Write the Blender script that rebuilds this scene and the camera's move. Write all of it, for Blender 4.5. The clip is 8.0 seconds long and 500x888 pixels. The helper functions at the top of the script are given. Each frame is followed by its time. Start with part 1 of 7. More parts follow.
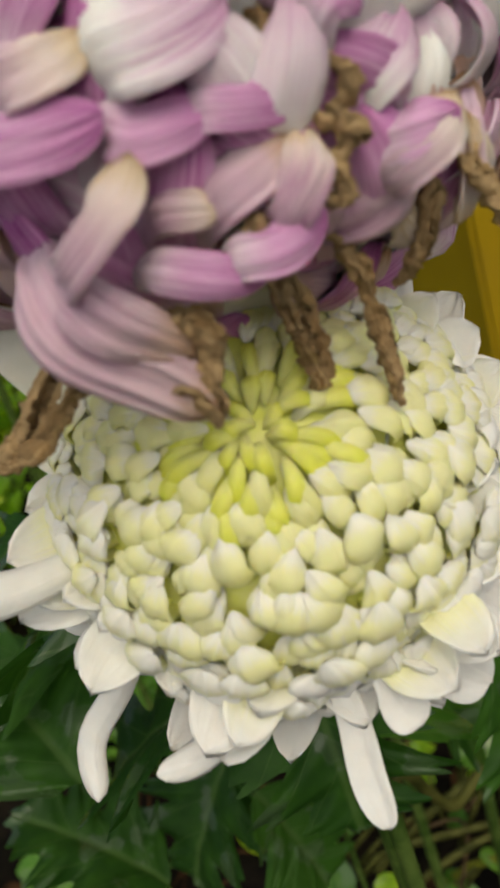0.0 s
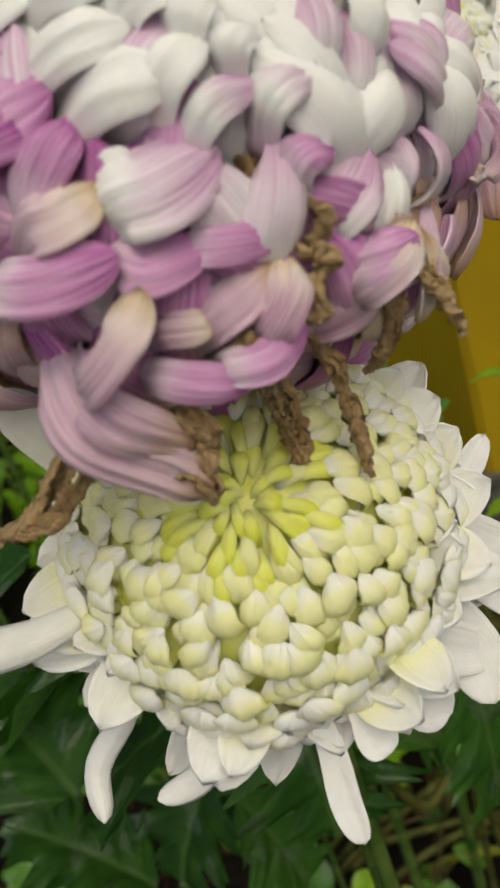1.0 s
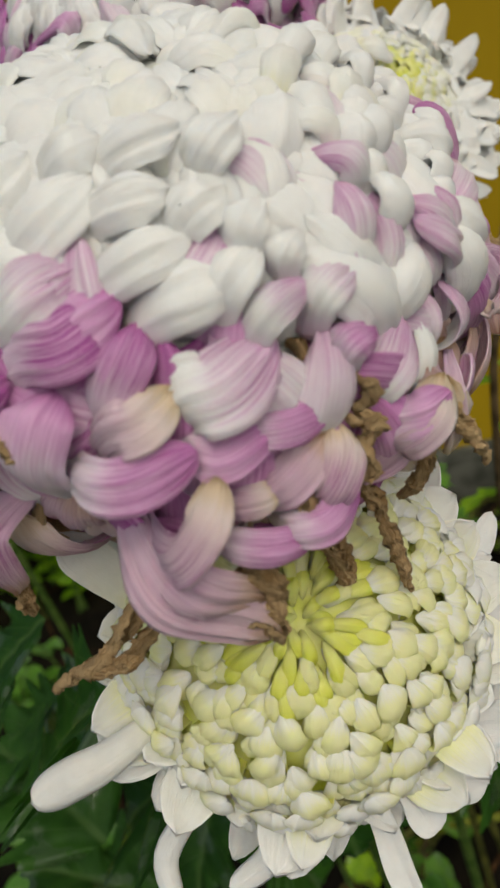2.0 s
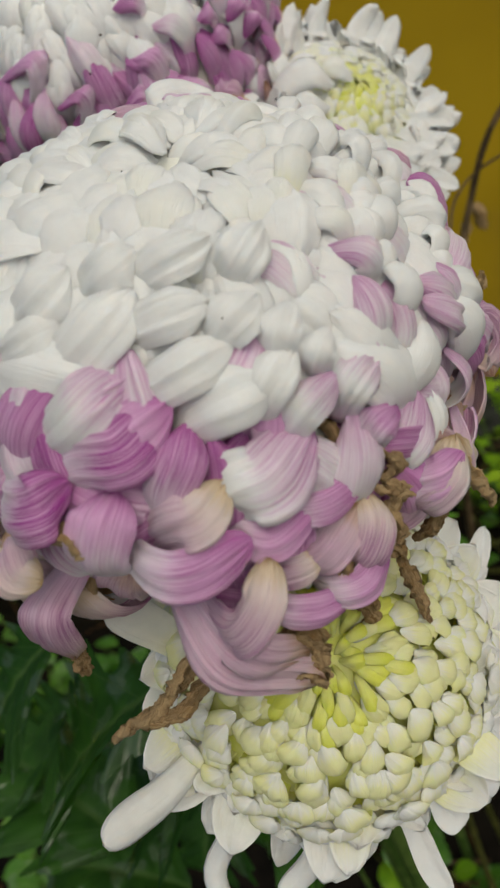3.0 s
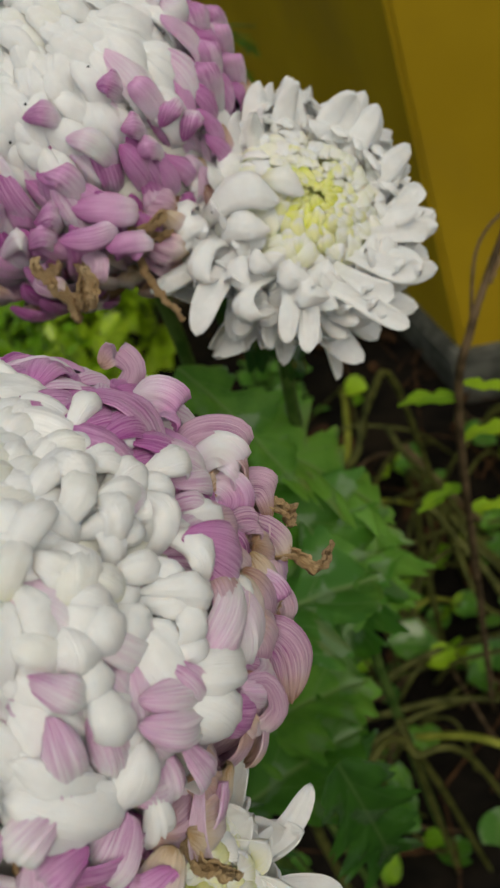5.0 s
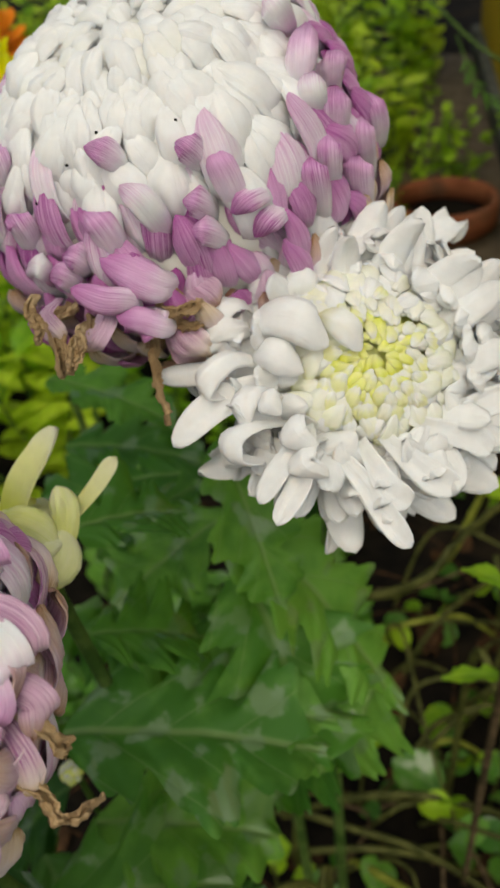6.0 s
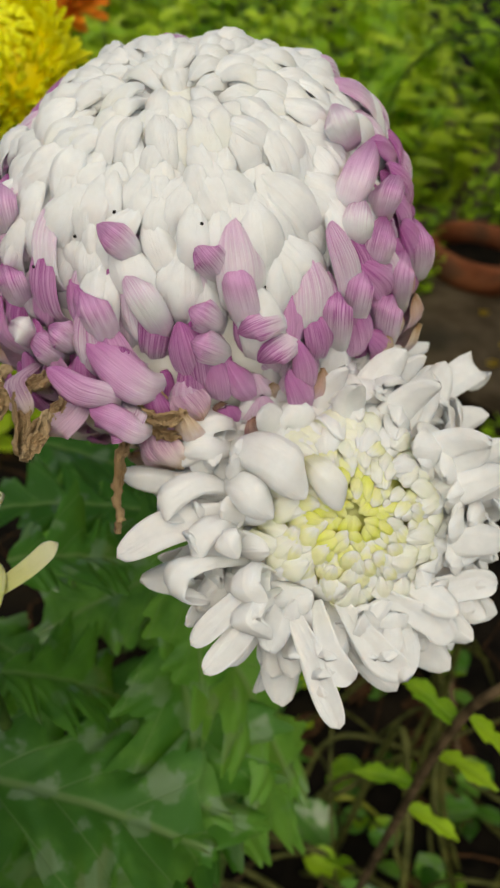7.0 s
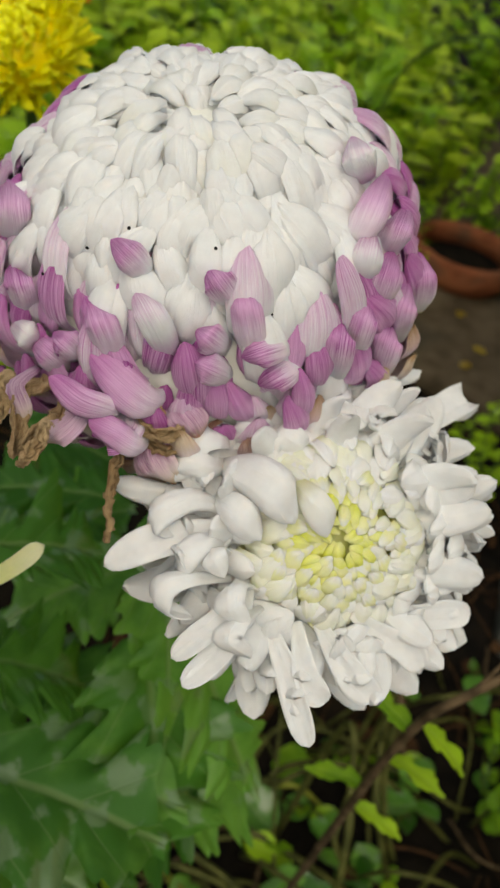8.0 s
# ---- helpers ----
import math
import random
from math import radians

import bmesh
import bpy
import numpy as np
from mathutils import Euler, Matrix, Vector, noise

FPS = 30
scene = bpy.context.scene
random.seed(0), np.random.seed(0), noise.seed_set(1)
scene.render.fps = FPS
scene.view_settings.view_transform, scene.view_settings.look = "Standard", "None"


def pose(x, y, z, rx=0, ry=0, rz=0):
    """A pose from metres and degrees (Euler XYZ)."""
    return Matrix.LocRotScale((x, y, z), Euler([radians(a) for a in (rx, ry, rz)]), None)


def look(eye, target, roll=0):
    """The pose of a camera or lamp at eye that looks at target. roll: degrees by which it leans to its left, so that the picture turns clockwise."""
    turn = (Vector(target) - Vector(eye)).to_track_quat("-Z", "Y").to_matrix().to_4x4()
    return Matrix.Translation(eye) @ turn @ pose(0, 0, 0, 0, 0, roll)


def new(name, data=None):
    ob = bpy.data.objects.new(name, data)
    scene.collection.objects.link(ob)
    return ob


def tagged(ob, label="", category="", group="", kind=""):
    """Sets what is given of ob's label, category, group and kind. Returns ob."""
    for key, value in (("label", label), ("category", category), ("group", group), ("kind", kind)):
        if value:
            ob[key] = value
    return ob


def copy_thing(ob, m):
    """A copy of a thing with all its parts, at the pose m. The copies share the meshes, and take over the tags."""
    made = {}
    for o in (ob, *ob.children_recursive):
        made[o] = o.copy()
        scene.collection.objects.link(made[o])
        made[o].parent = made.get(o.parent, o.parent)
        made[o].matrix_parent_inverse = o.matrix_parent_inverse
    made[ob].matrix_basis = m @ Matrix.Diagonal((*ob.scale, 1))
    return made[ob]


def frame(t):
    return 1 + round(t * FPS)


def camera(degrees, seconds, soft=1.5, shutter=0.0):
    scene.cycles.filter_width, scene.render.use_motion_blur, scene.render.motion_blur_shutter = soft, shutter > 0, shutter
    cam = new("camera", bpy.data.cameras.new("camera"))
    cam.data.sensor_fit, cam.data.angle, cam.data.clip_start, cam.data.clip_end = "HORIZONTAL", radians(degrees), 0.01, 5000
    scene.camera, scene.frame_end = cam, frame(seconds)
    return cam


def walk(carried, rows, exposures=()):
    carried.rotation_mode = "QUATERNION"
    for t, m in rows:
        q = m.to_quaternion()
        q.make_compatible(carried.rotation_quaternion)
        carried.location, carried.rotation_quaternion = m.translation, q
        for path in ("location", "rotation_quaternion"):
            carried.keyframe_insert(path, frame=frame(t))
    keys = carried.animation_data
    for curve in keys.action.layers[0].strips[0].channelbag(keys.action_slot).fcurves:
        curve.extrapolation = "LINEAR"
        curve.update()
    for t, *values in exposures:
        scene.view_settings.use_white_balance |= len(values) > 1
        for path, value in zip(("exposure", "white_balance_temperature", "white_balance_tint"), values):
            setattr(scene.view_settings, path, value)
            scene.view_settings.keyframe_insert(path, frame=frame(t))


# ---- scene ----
cam = camera(32.0, 8.0, soft=2.4)
PATH = [
    (0, (0.04742, 0.05687, 0.72856), (-0.01224, 0.31979, 0.59698), -19.45),
    (0.5, (0.04776, 0.05126, 0.74383), (-0.00759, 0.31281, 0.60771), -19.26),
    (1, (0.05169, 0.04613, 0.74778), (-0.00009, 0.30894, 0.61269), -19.16),
    (1.5, (0.04790, 0.04686, 0.76449), (0.00236, 0.30982, 0.62745), -19.99),
    (1.7, (0.04654, 0.04994, 0.77298), (0.00610, 0.31117, 0.63111), -20.60),
    (2.8, (0.03850, 0.04596, 0.80435), (0.00919, 0.29716, 0.64297), -24.65),
    (3, (0.03771, 0.05011, 0.81167), (0.01397, 0.29834, 0.64489), -24.65),
    (3.5, (0.03298, 0.05461, 0.83944), (0.02623, 0.28986, 0.65340), -24.78),
    (4, (0.04937, 0.06254, 0.84630), (0.03429, 0.29150, 0.65303), -26.91),
    (4.5, (0.08017, 0.08480, 0.84396), (0.03210, 0.31017, 0.65187), -28.74),
    (4.7, (0.10149, 0.09597, 0.85104), (0.04383, 0.31824, 0.65798), -28.46),
    (5.8, (0.15623, 0.17587, 0.84670), (0.04508, 0.37748, 0.65435), -10.70),
    (6, (0.16611, 0.18787, 0.84621), (0.04280, 0.39174, 0.66392), -7.33),
    (6.5, (0.15726, 0.22167, 0.85801), (0.02908, 0.41967, 0.67263), 0.82),
    (7, (0.15042, 0.22368, 0.86492), (0.03371, 0.42625, 0.67692), 7.53),
    (7.5, (0.15145, 0.22387, 0.87849), (0.04443, 0.43287, 0.69177), 11.79),
    (8, (0.14109, 0.22202, 0.87415), (0.03761, 0.42798, 0.68211), 14.02),
]
walk(cam, [(t, look(eye, target, roll)) for t, eye, target, roll in PATH],
     exposures=[(0, -0.72, 6900, 1), (1.7, -0.92, 6650, 0), (2.8, -1.10, 6450, 0), (4.7, -1.19, 6450, 0), (5.8, -0.82, 6550, 0), (7, -0.9, 6600, 0), (8, -0.92, 6600, 0)])
cam.data.dof.use_dof = True
cam.data.dof.focus_distance = 0.188
cam.data.dof.aperture_fstop = 34

# ---- daylight: bright overcast ----
world = bpy.data.worlds.new("sky")
scene.world = world
world.use_nodes = True
wn = world.node_tree.nodes
sky = wn.new("ShaderNodeTexSky")
sky.sky_type = "NISHITA"
sky.sun_disc = False
sky.sun_elevation, sky.sun_rotation = radians(54), radians(155)
sky.air_density, sky.dust_density, sky.ozone_density = 0.7, 7.0, 0.2
world.node_tree.links.new(sky.outputs["Color"], wn["Background"].inputs["Color"])
wn["Background"].inputs["Strength"].default_value = 0.15
sun = new("sun", bpy.data.lights.new("sun", "SUN"))
sun.data.energy, sun.data.angle, sun.data.color = 1.9, radians(150), (1.0, 0.95, 0.87)
sun.matrix_world = look((0.36, -0.75, 1.2), (0, 0, 0))


# ---- materials ----
def material(name, rough=0.5, spec=0.4):
    m = bpy.data.materials.new(name)
    m.use_nodes = True
    b = m.node_tree.nodes["Principled BSDF"]
    b.inputs["Roughness"].default_value = rough
    b.inputs["Specular IOR Level"].default_value = spec
    return m, m.node_tree.nodes, m.node_tree.links, b


def ramp(nodes, stops, smooth=True):
    r = nodes.new("ShaderNodeValToRGB")
    if smooth:
        r.color_ramp.interpolation = "EASE"
    els = r.color_ramp.elements
    while len(els) < len(stops):
        els.new(0.5)
    for e, (p, c) in zip(els, stops):
        e.position = p
        e.color = (*c, 1) if len(c) == 3 else c
    return r


def grey(v):
    return (v, v, v)


def mathn(nodes, links, op, a, b=None, clamp=False):
    n = nodes.new("ShaderNodeMath")
    n.operation, n.use_clamp = op, clamp
    for i, v in enumerate((a, b)):
        if v is None:
            continue
        if isinstance(v, (int, float)):
            n.inputs[i].default_value = v
        else:
            links.new(v, n.inputs[i])
    return n.outputs[0]


def mixc(nodes, links, fac, a, b):
    n = nodes.new("ShaderNodeMix")
    n.data_type = "RGBA"
    for sock, v in ((n.inputs[0], fac), (n.inputs[6], a), (n.inputs[7], b)):
        if isinstance(v, (int, float)):
            sock.default_value = v
        elif isinstance(v, tuple):
            sock.default_value = (*v, 1)
        else:
            links.new(v, sock)
    return n.outputs[2]


def petal_material(name, along, streak=None, amount=(0.0, 0.0), where=((0, grey(1)), (1, grey(1))), blot=None,
                   rough=0.42, through_light=1.0, fine=0.6, depth=0.0004):
    """Colour along the petal, streaks of a second colour that follow its veins, and blotches."""
    m, nodes, links, b = material(name, rough, 0.3)
    uv = nodes.new("ShaderNodeUVMap")
    sep = nodes.new("ShaderNodeSeparateXYZ")
    links.new(uv.outputs[0], sep.inputs[0])
    info = nodes.new("ShaderNodeObjectInfo")
    comb = nodes.new("ShaderNodeCombineXYZ")
    links.new(mathn(nodes, links, "MULTIPLY", sep.outputs[0], 17.0), comb.inputs[0])
    links.new(mathn(nodes, links, "MULTIPLY", sep.outputs[1], 0.9), comb.inputs[1])
    links.new(mathn(nodes, links, "MULTIPLY", info.outputs["Random"], 40.0), comb.inputs[2])
    veins = nodes.new("ShaderNodeTexNoise")
    veins.inputs["Scale"].default_value = 1.6
    veins.inputs["Detail"].default_value = 5.0
    veins.inputs["Roughness"].default_value = 0.65
    links.new(comb.outputs[0], veins.inputs["Vector"])
    thin = nodes.new("ShaderNodeCombineXYZ")
    links.new(mathn(nodes, links, "MULTIPLY", sep.outputs[0], 85.0), thin.inputs[0])
    links.new(mathn(nodes, links, "MULTIPLY", sep.outputs[1], 2.2), thin.inputs[1])
    links.new(mathn(nodes, links, "MULTIPLY", info.outputs["Random"], 70.0), thin.inputs[2])
    hairs = nodes.new("ShaderNodeTexNoise")
    hairs.inputs["Scale"].default_value, hairs.inputs["Detail"].default_value = 1.0, 3.0
    links.new(thin.outputs[0], hairs.inputs["Vector"])
    coords = nodes.new("ShaderNodeTexCoord")
    spots = nodes.new("ShaderNodeTexNoise")
    spots.inputs["Scale"].default_value = 260.0
    spots.inputs["Detail"].default_value = 4.0
    links.new(coords.outputs["Object"], spots.inputs["Vector"])
    v = mathn(nodes, links, "ADD", sep.outputs[1],
              mathn(nodes, links, "MULTIPLY", mathn(nodes, links, "SUBTRACT", veins.outputs[0], 0.5), 0.25))
    base = ramp(nodes, along)
    links.new(v, base.inputs[0])
    colour = base.outputs[0]
    if streak:
        place = ramp(nodes, where)
        links.new(v, place.inputs[0])
        lines = ramp(nodes, [(0.34, grey(0.38)), (0.68, grey(1))])
        links.new(veins.outputs[0], lines.inputs[0])
        reach = mathn(nodes, links, "ADD", amount[0],
                      mathn(nodes, links, "MULTIPLY", info.outputs["Random"], amount[1]))
        strands = ramp(nodes, [(0.38, grey(0.45)), (0.62, grey(1.1))])
        links.new(hairs.outputs[0], strands.inputs[0])
        f = mathn(nodes, links, "MULTIPLY", mathn(nodes, links, "MULTIPLY", lines.outputs[0], place.outputs[0]),
                  mathn(nodes, links, "MULTIPLY", reach, strands.outputs[0]), True)
        colour = mixc(nodes, links, f, colour, streak)
    if blot:
        gate = ramp(nodes, [(0.58, grey(0)), (0.74, grey(1))])
        links.new(spots.outputs[0], gate.inputs[0])
        colour = mixc(nodes, links, mathn(nodes, links, "MULTIPLY", gate.outputs[0], 0.7), colour, blot)
    shade = ramp(nodes, [(0.3, grey(0.9)), (0.7, grey(1.0))])
    links.new(spots.outputs[0], shade.inputs[0])
    mul = nodes.new("ShaderNodeMix")
    mul.data_type, mul.blend_type = "RGBA", "MULTIPLY"
    mul.inputs[0].default_value = 0.6
    links.new(colour, mul.inputs[6])
    links.new(shade.outputs[0], mul.inputs[7])
    colour = mul.outputs[2]
    links.new(colour, b.inputs["Base Color"])
    bump = nodes.new("ShaderNodeBump")
    bump.inputs["Strength"].default_value = fine
    bump.inputs["Distance"].default_value = 0.0008
    height = mathn(nodes, links, "ADD", veins.outputs[0], mathn(nodes, links, "MULTIPLY", hairs.outputs[0], 0.5))
    if blot:
        wrinkles = nodes.new("ShaderNodeTexNoise")
        wrinkles.inputs["Scale"].default_value, wrinkles.inputs["Detail"].default_value = 1300.0, 4.0
        links.new(coords.outputs["Object"], wrinkles.inputs["Vector"])
        height = mathn(nodes, links, "ADD", height, wrinkles.outputs[0])
    links.new(height, bump.inputs["Height"])
    links.new(bump.outputs[0], b.inputs["Normal"])
    b.inputs["Subsurface Weight"].default_value = through_light
    b.inputs["Subsurface Radius"].default_value = (1.0, 0.95, 0.9)
    b.inputs["Subsurface Scale"].default_value = depth
    return m


WHITE, CREAM = (0.955, 0.96, 0.965), (0.955, 0.95, 0.89)
LIME, GREEN = (0.90, 0.92, 0.24), (0.66, 0.74, 0.04)
PURPLE, PINK, BLUSH = (0.31, 0.034, 0.265), (0.54, 0.20, 0.48), (0.90, 0.69, 0.86)
TAN, BROWN = (0.78, 0.60, 0.36), (0.44, 0.27, 0.11)
petal_white = petal_material("petal_white", [(0.0, CREAM), (0.35, WHITE), (1.0, WHITE)])
petal_ivory = petal_material("petal_ivory", [(0.0, (0.90, 0.88, 0.36)), (0.5, CREAM), (1.0, WHITE)])
petal_lemon = petal_material("petal_lemon", [(0.0, GREEN), (0.3, LIME), (0.52, (0.95, 0.95, 0.42)), (0.78, (0.96, 0.96, 0.54)), (0.91, (0.96, 0.96, 0.82)), (1.0, (0.96, 0.96, 0.94))])
petal_pale = petal_material("petal_pale", [(0.0, LIME), (0.45, (0.95, 0.95, 0.48)), (0.72, (0.96, 0.96, 0.64)), (0.90, (0.96, 0.96, 0.88)), (1.0, (0.96, 0.96, 0.95))])
petal_bud = petal_material("petal_bud", [(0.0, (0.72, 0.78, 0.10)), (0.45, (0.96, 0.96, 0.46)), (1.0, (0.97, 0.96, 0.70))], (0.74, 0.80, 0.14), (0.25, 0.45), fine=1.0)
petal_cream = petal_material("petal_cream", [(0.0, LIME), (0.4, (0.95, 0.95, 0.56)), (0.7, (0.96, 0.96, 0.78)), (1.0, (0.96, 0.96, 0.90))])
petal_lime = petal_material("petal_lime", [(0.0, (0.74, 0.80, 0.06)), (0.5, (0.86, 0.90, 0.14)), (1.0, (0.94, 0.95, 0.42))])
petal_tinged = petal_material("petal_tinged", [(0.0, BLUSH), (0.4, WHITE), (0.75, (0.93, 0.86, 0.92)), (1.0, BLUSH)], PINK, (0.35, 0.8),
                              [(0.4, grey(0)), (0.9, grey(1))], fine=0.8)
petal_purple = petal_material("petal_purple", [(0.0, WHITE), (0.36, (0.93, 0.80, 0.91)), (0.66, (0.82, 0.52, 0.77)), (1.0, (0.62, 0.27, 0.56))], PURPLE, (0.42, 0.9),
                              [(0.2, grey(0.05)), (0.6, grey(0.9)), (1.0, grey(0.95))], fine=0.55)
petal_mauve = petal_material("petal_mauve", [(0.0, BLUSH), (0.55, (0.87, 0.67, 0.78)), (0.76, (0.87, 0.69, 0.74)), (0.89, (0.78, 0.60, 0.48)), (1.0, (0.52, 0.35, 0.17))], PURPLE, (0.38, 0.6),
                             [(0.05, grey(0.4)), (0.55, grey(0.9)), (1.0, grey(0.5))], fine=1.0)
petal_faded = petal_material("petal_faded", [(0.0, BLUSH), (0.45, (0.86, 0.70, 0.76)), (0.78, (0.88, 0.76, 0.72)), (0.92, (0.80, 0.66, 0.48)), (1.0, (0.52, 0.36, 0.18))],
                             PURPLE, (0.5, 0.7), [(0.0, grey(0.7)), (0.5, grey(0.8)), (0.85, grey(0.1))], None, 0.6, fine=1.0)
petal_dry = petal_material("petal_dry", [(0.0, TAN), (0.5, (0.70, 0.50, 0.27)), (1.0, (0.72, 0.53, 0.30))], (0.27, 0.15, 0.055), (0.45, 0.6),
                           blot=BROWN, rough=0.75, through_light=0.2, fine=1.0)
petal_yellow = petal_material("petal_yellow", [(0.0, (0.97, 0.80, 0.008)), (0.4, (0.99, 0.90, 0.010)), (1.0, (0.99, 0.95, 0.02))])
petal_orange = petal_material("petal_orange", [(0.0, (0.48, 0.12, 0.006)), (1.0, (0.84, 0.31, 0.012))])


def leaf_material(name, dark, light, vein, rough=0.38, sheen_mix=0.6):
    m, nodes, links, b = material(name, rough, 0.4)
    uv = nodes.new("ShaderNodeUVMap")
    sep = nodes.new("ShaderNodeSeparateXYZ")
    links.new(uv.outputs[0], sep.inputs[0])
    side = mathn(nodes, links, "ABSOLUTE", mathn(nodes, links, "SUBTRACT", sep.outputs[0], 0.5))
    rib = ramp(nodes, [(0.006, grey(1)), (0.03, grey(0))])
    links.new(side, rib.inputs[0])
    slant = mathn(nodes, links, "SUBTRACT", mathn(nodes, links, "MULTIPLY", sep.outputs[1], 4.0),
                  mathn(nodes, links, "MULTIPLY", side, 3.2))
    wave = mathn(nodes, links, "ABSOLUTE", mathn(nodes, links, "SUBTRACT", mathn(nodes, links, "FRACT", slant), 0.5))
    ribs = ramp(nodes, [(0.008, grey(0.6)), (0.035, grey(0))])
    links.new(wave, ribs.inputs[0])
    both = mathn(nodes, links, "MAXIMUM", rib.outputs[0], ribs.outputs[0])
    info = nodes.new("ShaderNodeObjectInfo")
    coords = nodes.new("ShaderNodeTexCoord")
    n = nodes.new("ShaderNodeTexNoise")
    n.inputs["Scale"].default_value, n.inputs["Detail"].default_value = 70.0, 5.0
    links.new(coords.outputs["Object"], n.inputs["Vector"])
    tone = ramp(nodes, [(0.3, grey(0)), (0.7, grey(1))])
    links.new(mathn(nodes, links, "ADD", n.outputs[0],
                    mathn(nodes, links, "MULTIPLY", mathn(nodes, links, "SUBTRACT", info.outputs["Random"], 0.5), 0.4)), tone.inputs[0])
    colour = mixc(nodes, links, tone.outputs[0], dark, light)
    colour = mixc(nodes, links, mathn(nodes, links, "MULTIPLY", both, 0.75), colour, vein)
    wet = nodes.new("ShaderNodeTexNoise")
    wet.inputs["Scale"].default_value, wet.inputs["Detail"].default_value = 48.0, 6.0
    links.new(coords.outputs["Object"], wet.inputs["Vector"])
    gloss = ramp(nodes, [(0.50, grey(rough + 0.12)), (0.58, grey(rough - 0.24))])
    links.new(wet.outputs[0], gloss.inputs[0])
    links.new(gloss.outputs[0], b.inputs["Roughness"])
    film_sheen = ramp(nodes, [(0.53, grey(0)), (0.575, grey(1))])
    links.new(wet.outputs[0], film_sheen.inputs[0])
    links.new(film_sheen.outputs[0], b.inputs["Coat Weight"])
    b.inputs["Coat Roughness"].default_value = 0.22
    # paler patches put the sky's sheen on the wet film into the base colour
    colour = mixc(nodes, links, mathn(nodes, links, "MULTIPLY", film_sheen.outputs[0], sheen_mix), colour, tuple(0.6 * c + 0.13 for c in light))
    links.new(colour, b.inputs["Base Color"])
    bump = nodes.new("ShaderNodeBump")
    bump.inputs["Strength"].default_value, bump.inputs["Distance"].default_value = 0.75, 0.0015
    links.new(mathn(nodes, links, "ADD", mathn(nodes, links, "MULTIPLY", n.outputs[0], 0.6),
                    mathn(nodes, links, "MULTIPLY", both, -0.25)), bump.inputs["Height"])
    links.new(bump.outputs[0], b.inputs["Normal"])
    glow = nodes.new("ShaderNodeBsdfTranslucent")
    links.new(mixc(nodes, links, 0.5, colour, (light[0] * 1.4, light[1] * 1.4, light[2] * 0.6)), glow.inputs["Color"])
    mix = nodes.new("ShaderNodeMixShader")
    mix.inputs[0].default_value = 0.36
    links.new(b.outputs[0], mix.inputs[1])
    links.new(glow.outputs[0], mix.inputs[2])
    links.new(mix.outputs[0], nodes["Material Output"].inputs[0])
    return m


# leaf green darkened in its colour, as shade beneath the front flowers
leaf_shaded = leaf_material("leaf_shaded", (0.017, 0.072, 0.006), (0.045, 0.14, 0.013), (0.09, 0.18, 0.04), 0.5, 0.35)
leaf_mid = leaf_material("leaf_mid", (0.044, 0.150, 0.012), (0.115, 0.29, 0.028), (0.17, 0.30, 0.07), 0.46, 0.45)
leaf_wet_sheen = leaf_material("leaf_wet_sheen", (0.075, 0.22, 0.028), (0.175, 0.385, 0.060), (0.26, 0.38, 0.13), 0.38, 0.9)
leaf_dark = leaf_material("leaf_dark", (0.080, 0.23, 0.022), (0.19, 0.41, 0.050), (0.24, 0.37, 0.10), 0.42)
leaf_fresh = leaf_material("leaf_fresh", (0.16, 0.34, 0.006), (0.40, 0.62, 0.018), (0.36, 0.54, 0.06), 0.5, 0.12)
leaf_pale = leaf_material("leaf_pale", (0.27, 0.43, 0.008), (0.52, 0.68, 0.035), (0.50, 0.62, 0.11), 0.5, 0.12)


def rough_material(name, dark, light, scale, rough=0.85, bump_m=0.004, detail=8.0, mark=None, mark_scale=6.0):
    m, nodes, links, b = material(name, rough, 0.12)
    coords = nodes.new("ShaderNodeTexCoord")
    n = nodes.new("ShaderNodeTexNoise")
    n.inputs["Scale"].default_value, n.inputs["Detail"].default_value = scale, detail
    links.new(coords.outputs["Object"], n.inputs["Vector"])
    r = ramp(nodes, [(0.32, dark), (0.68, light)])
    links.new(n.outputs[0], r.inputs[0])
    colour = r.outputs[0]
    if mark:
        n2 = nodes.new("ShaderNodeTexNoise")
        n2.inputs["Scale"].default_value, n2.inputs["Detail"].default_value = mark_scale, 6.0
        links.new(coords.outputs["Object"], n2.inputs["Vector"])
        g = ramp(nodes, [(0.5, grey(0)), (0.68, grey(0.8))])
        links.new(n2.outputs[0], g.inputs[0])
        colour = mixc(nodes, links, g.outputs[0], colour, mark)
    links.new(colour, b.inputs["Base Color"])
    bump = nodes.new("ShaderNodeBump")
    bump.inputs["Strength"].default_value, bump.inputs["Distance"].default_value = 0.6, bump_m
    links.new(n.outputs[0], bump.inputs["Height"])
    links.new(bump.outputs[0], b.inputs["Normal"])
    return m


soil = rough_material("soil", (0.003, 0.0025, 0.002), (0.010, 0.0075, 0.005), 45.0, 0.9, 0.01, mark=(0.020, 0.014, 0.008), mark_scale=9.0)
yellow_paint = rough_material("yellow_paint", (0.36, 0.235, 0.008), (0.42, 0.28, 0.011), 5.0, 0.7, 0.001, mark=(0.30, 0.20, 0.02), mark_scale=3.0)
plinth_mat = rough_material("plinth_cement", (0.05, 0.052, 0.044), (0.14, 0.14, 0.12), 30.0, 0.85, 0.003, mark=(0.04, 0.045, 0.03))
terracotta = rough_material("terracotta", (0.20, 0.065, 0.03), (0.34, 0.12, 0.055), 25.0, 0.8, 0.002, mark=(0.12, 0.07, 0.045), mark_scale=12.0)
stem_green = rough_material("stem_green", (0.04, 0.085, 0.015), (0.11, 0.17, 0.04), 80.0, 0.5, 0.001)
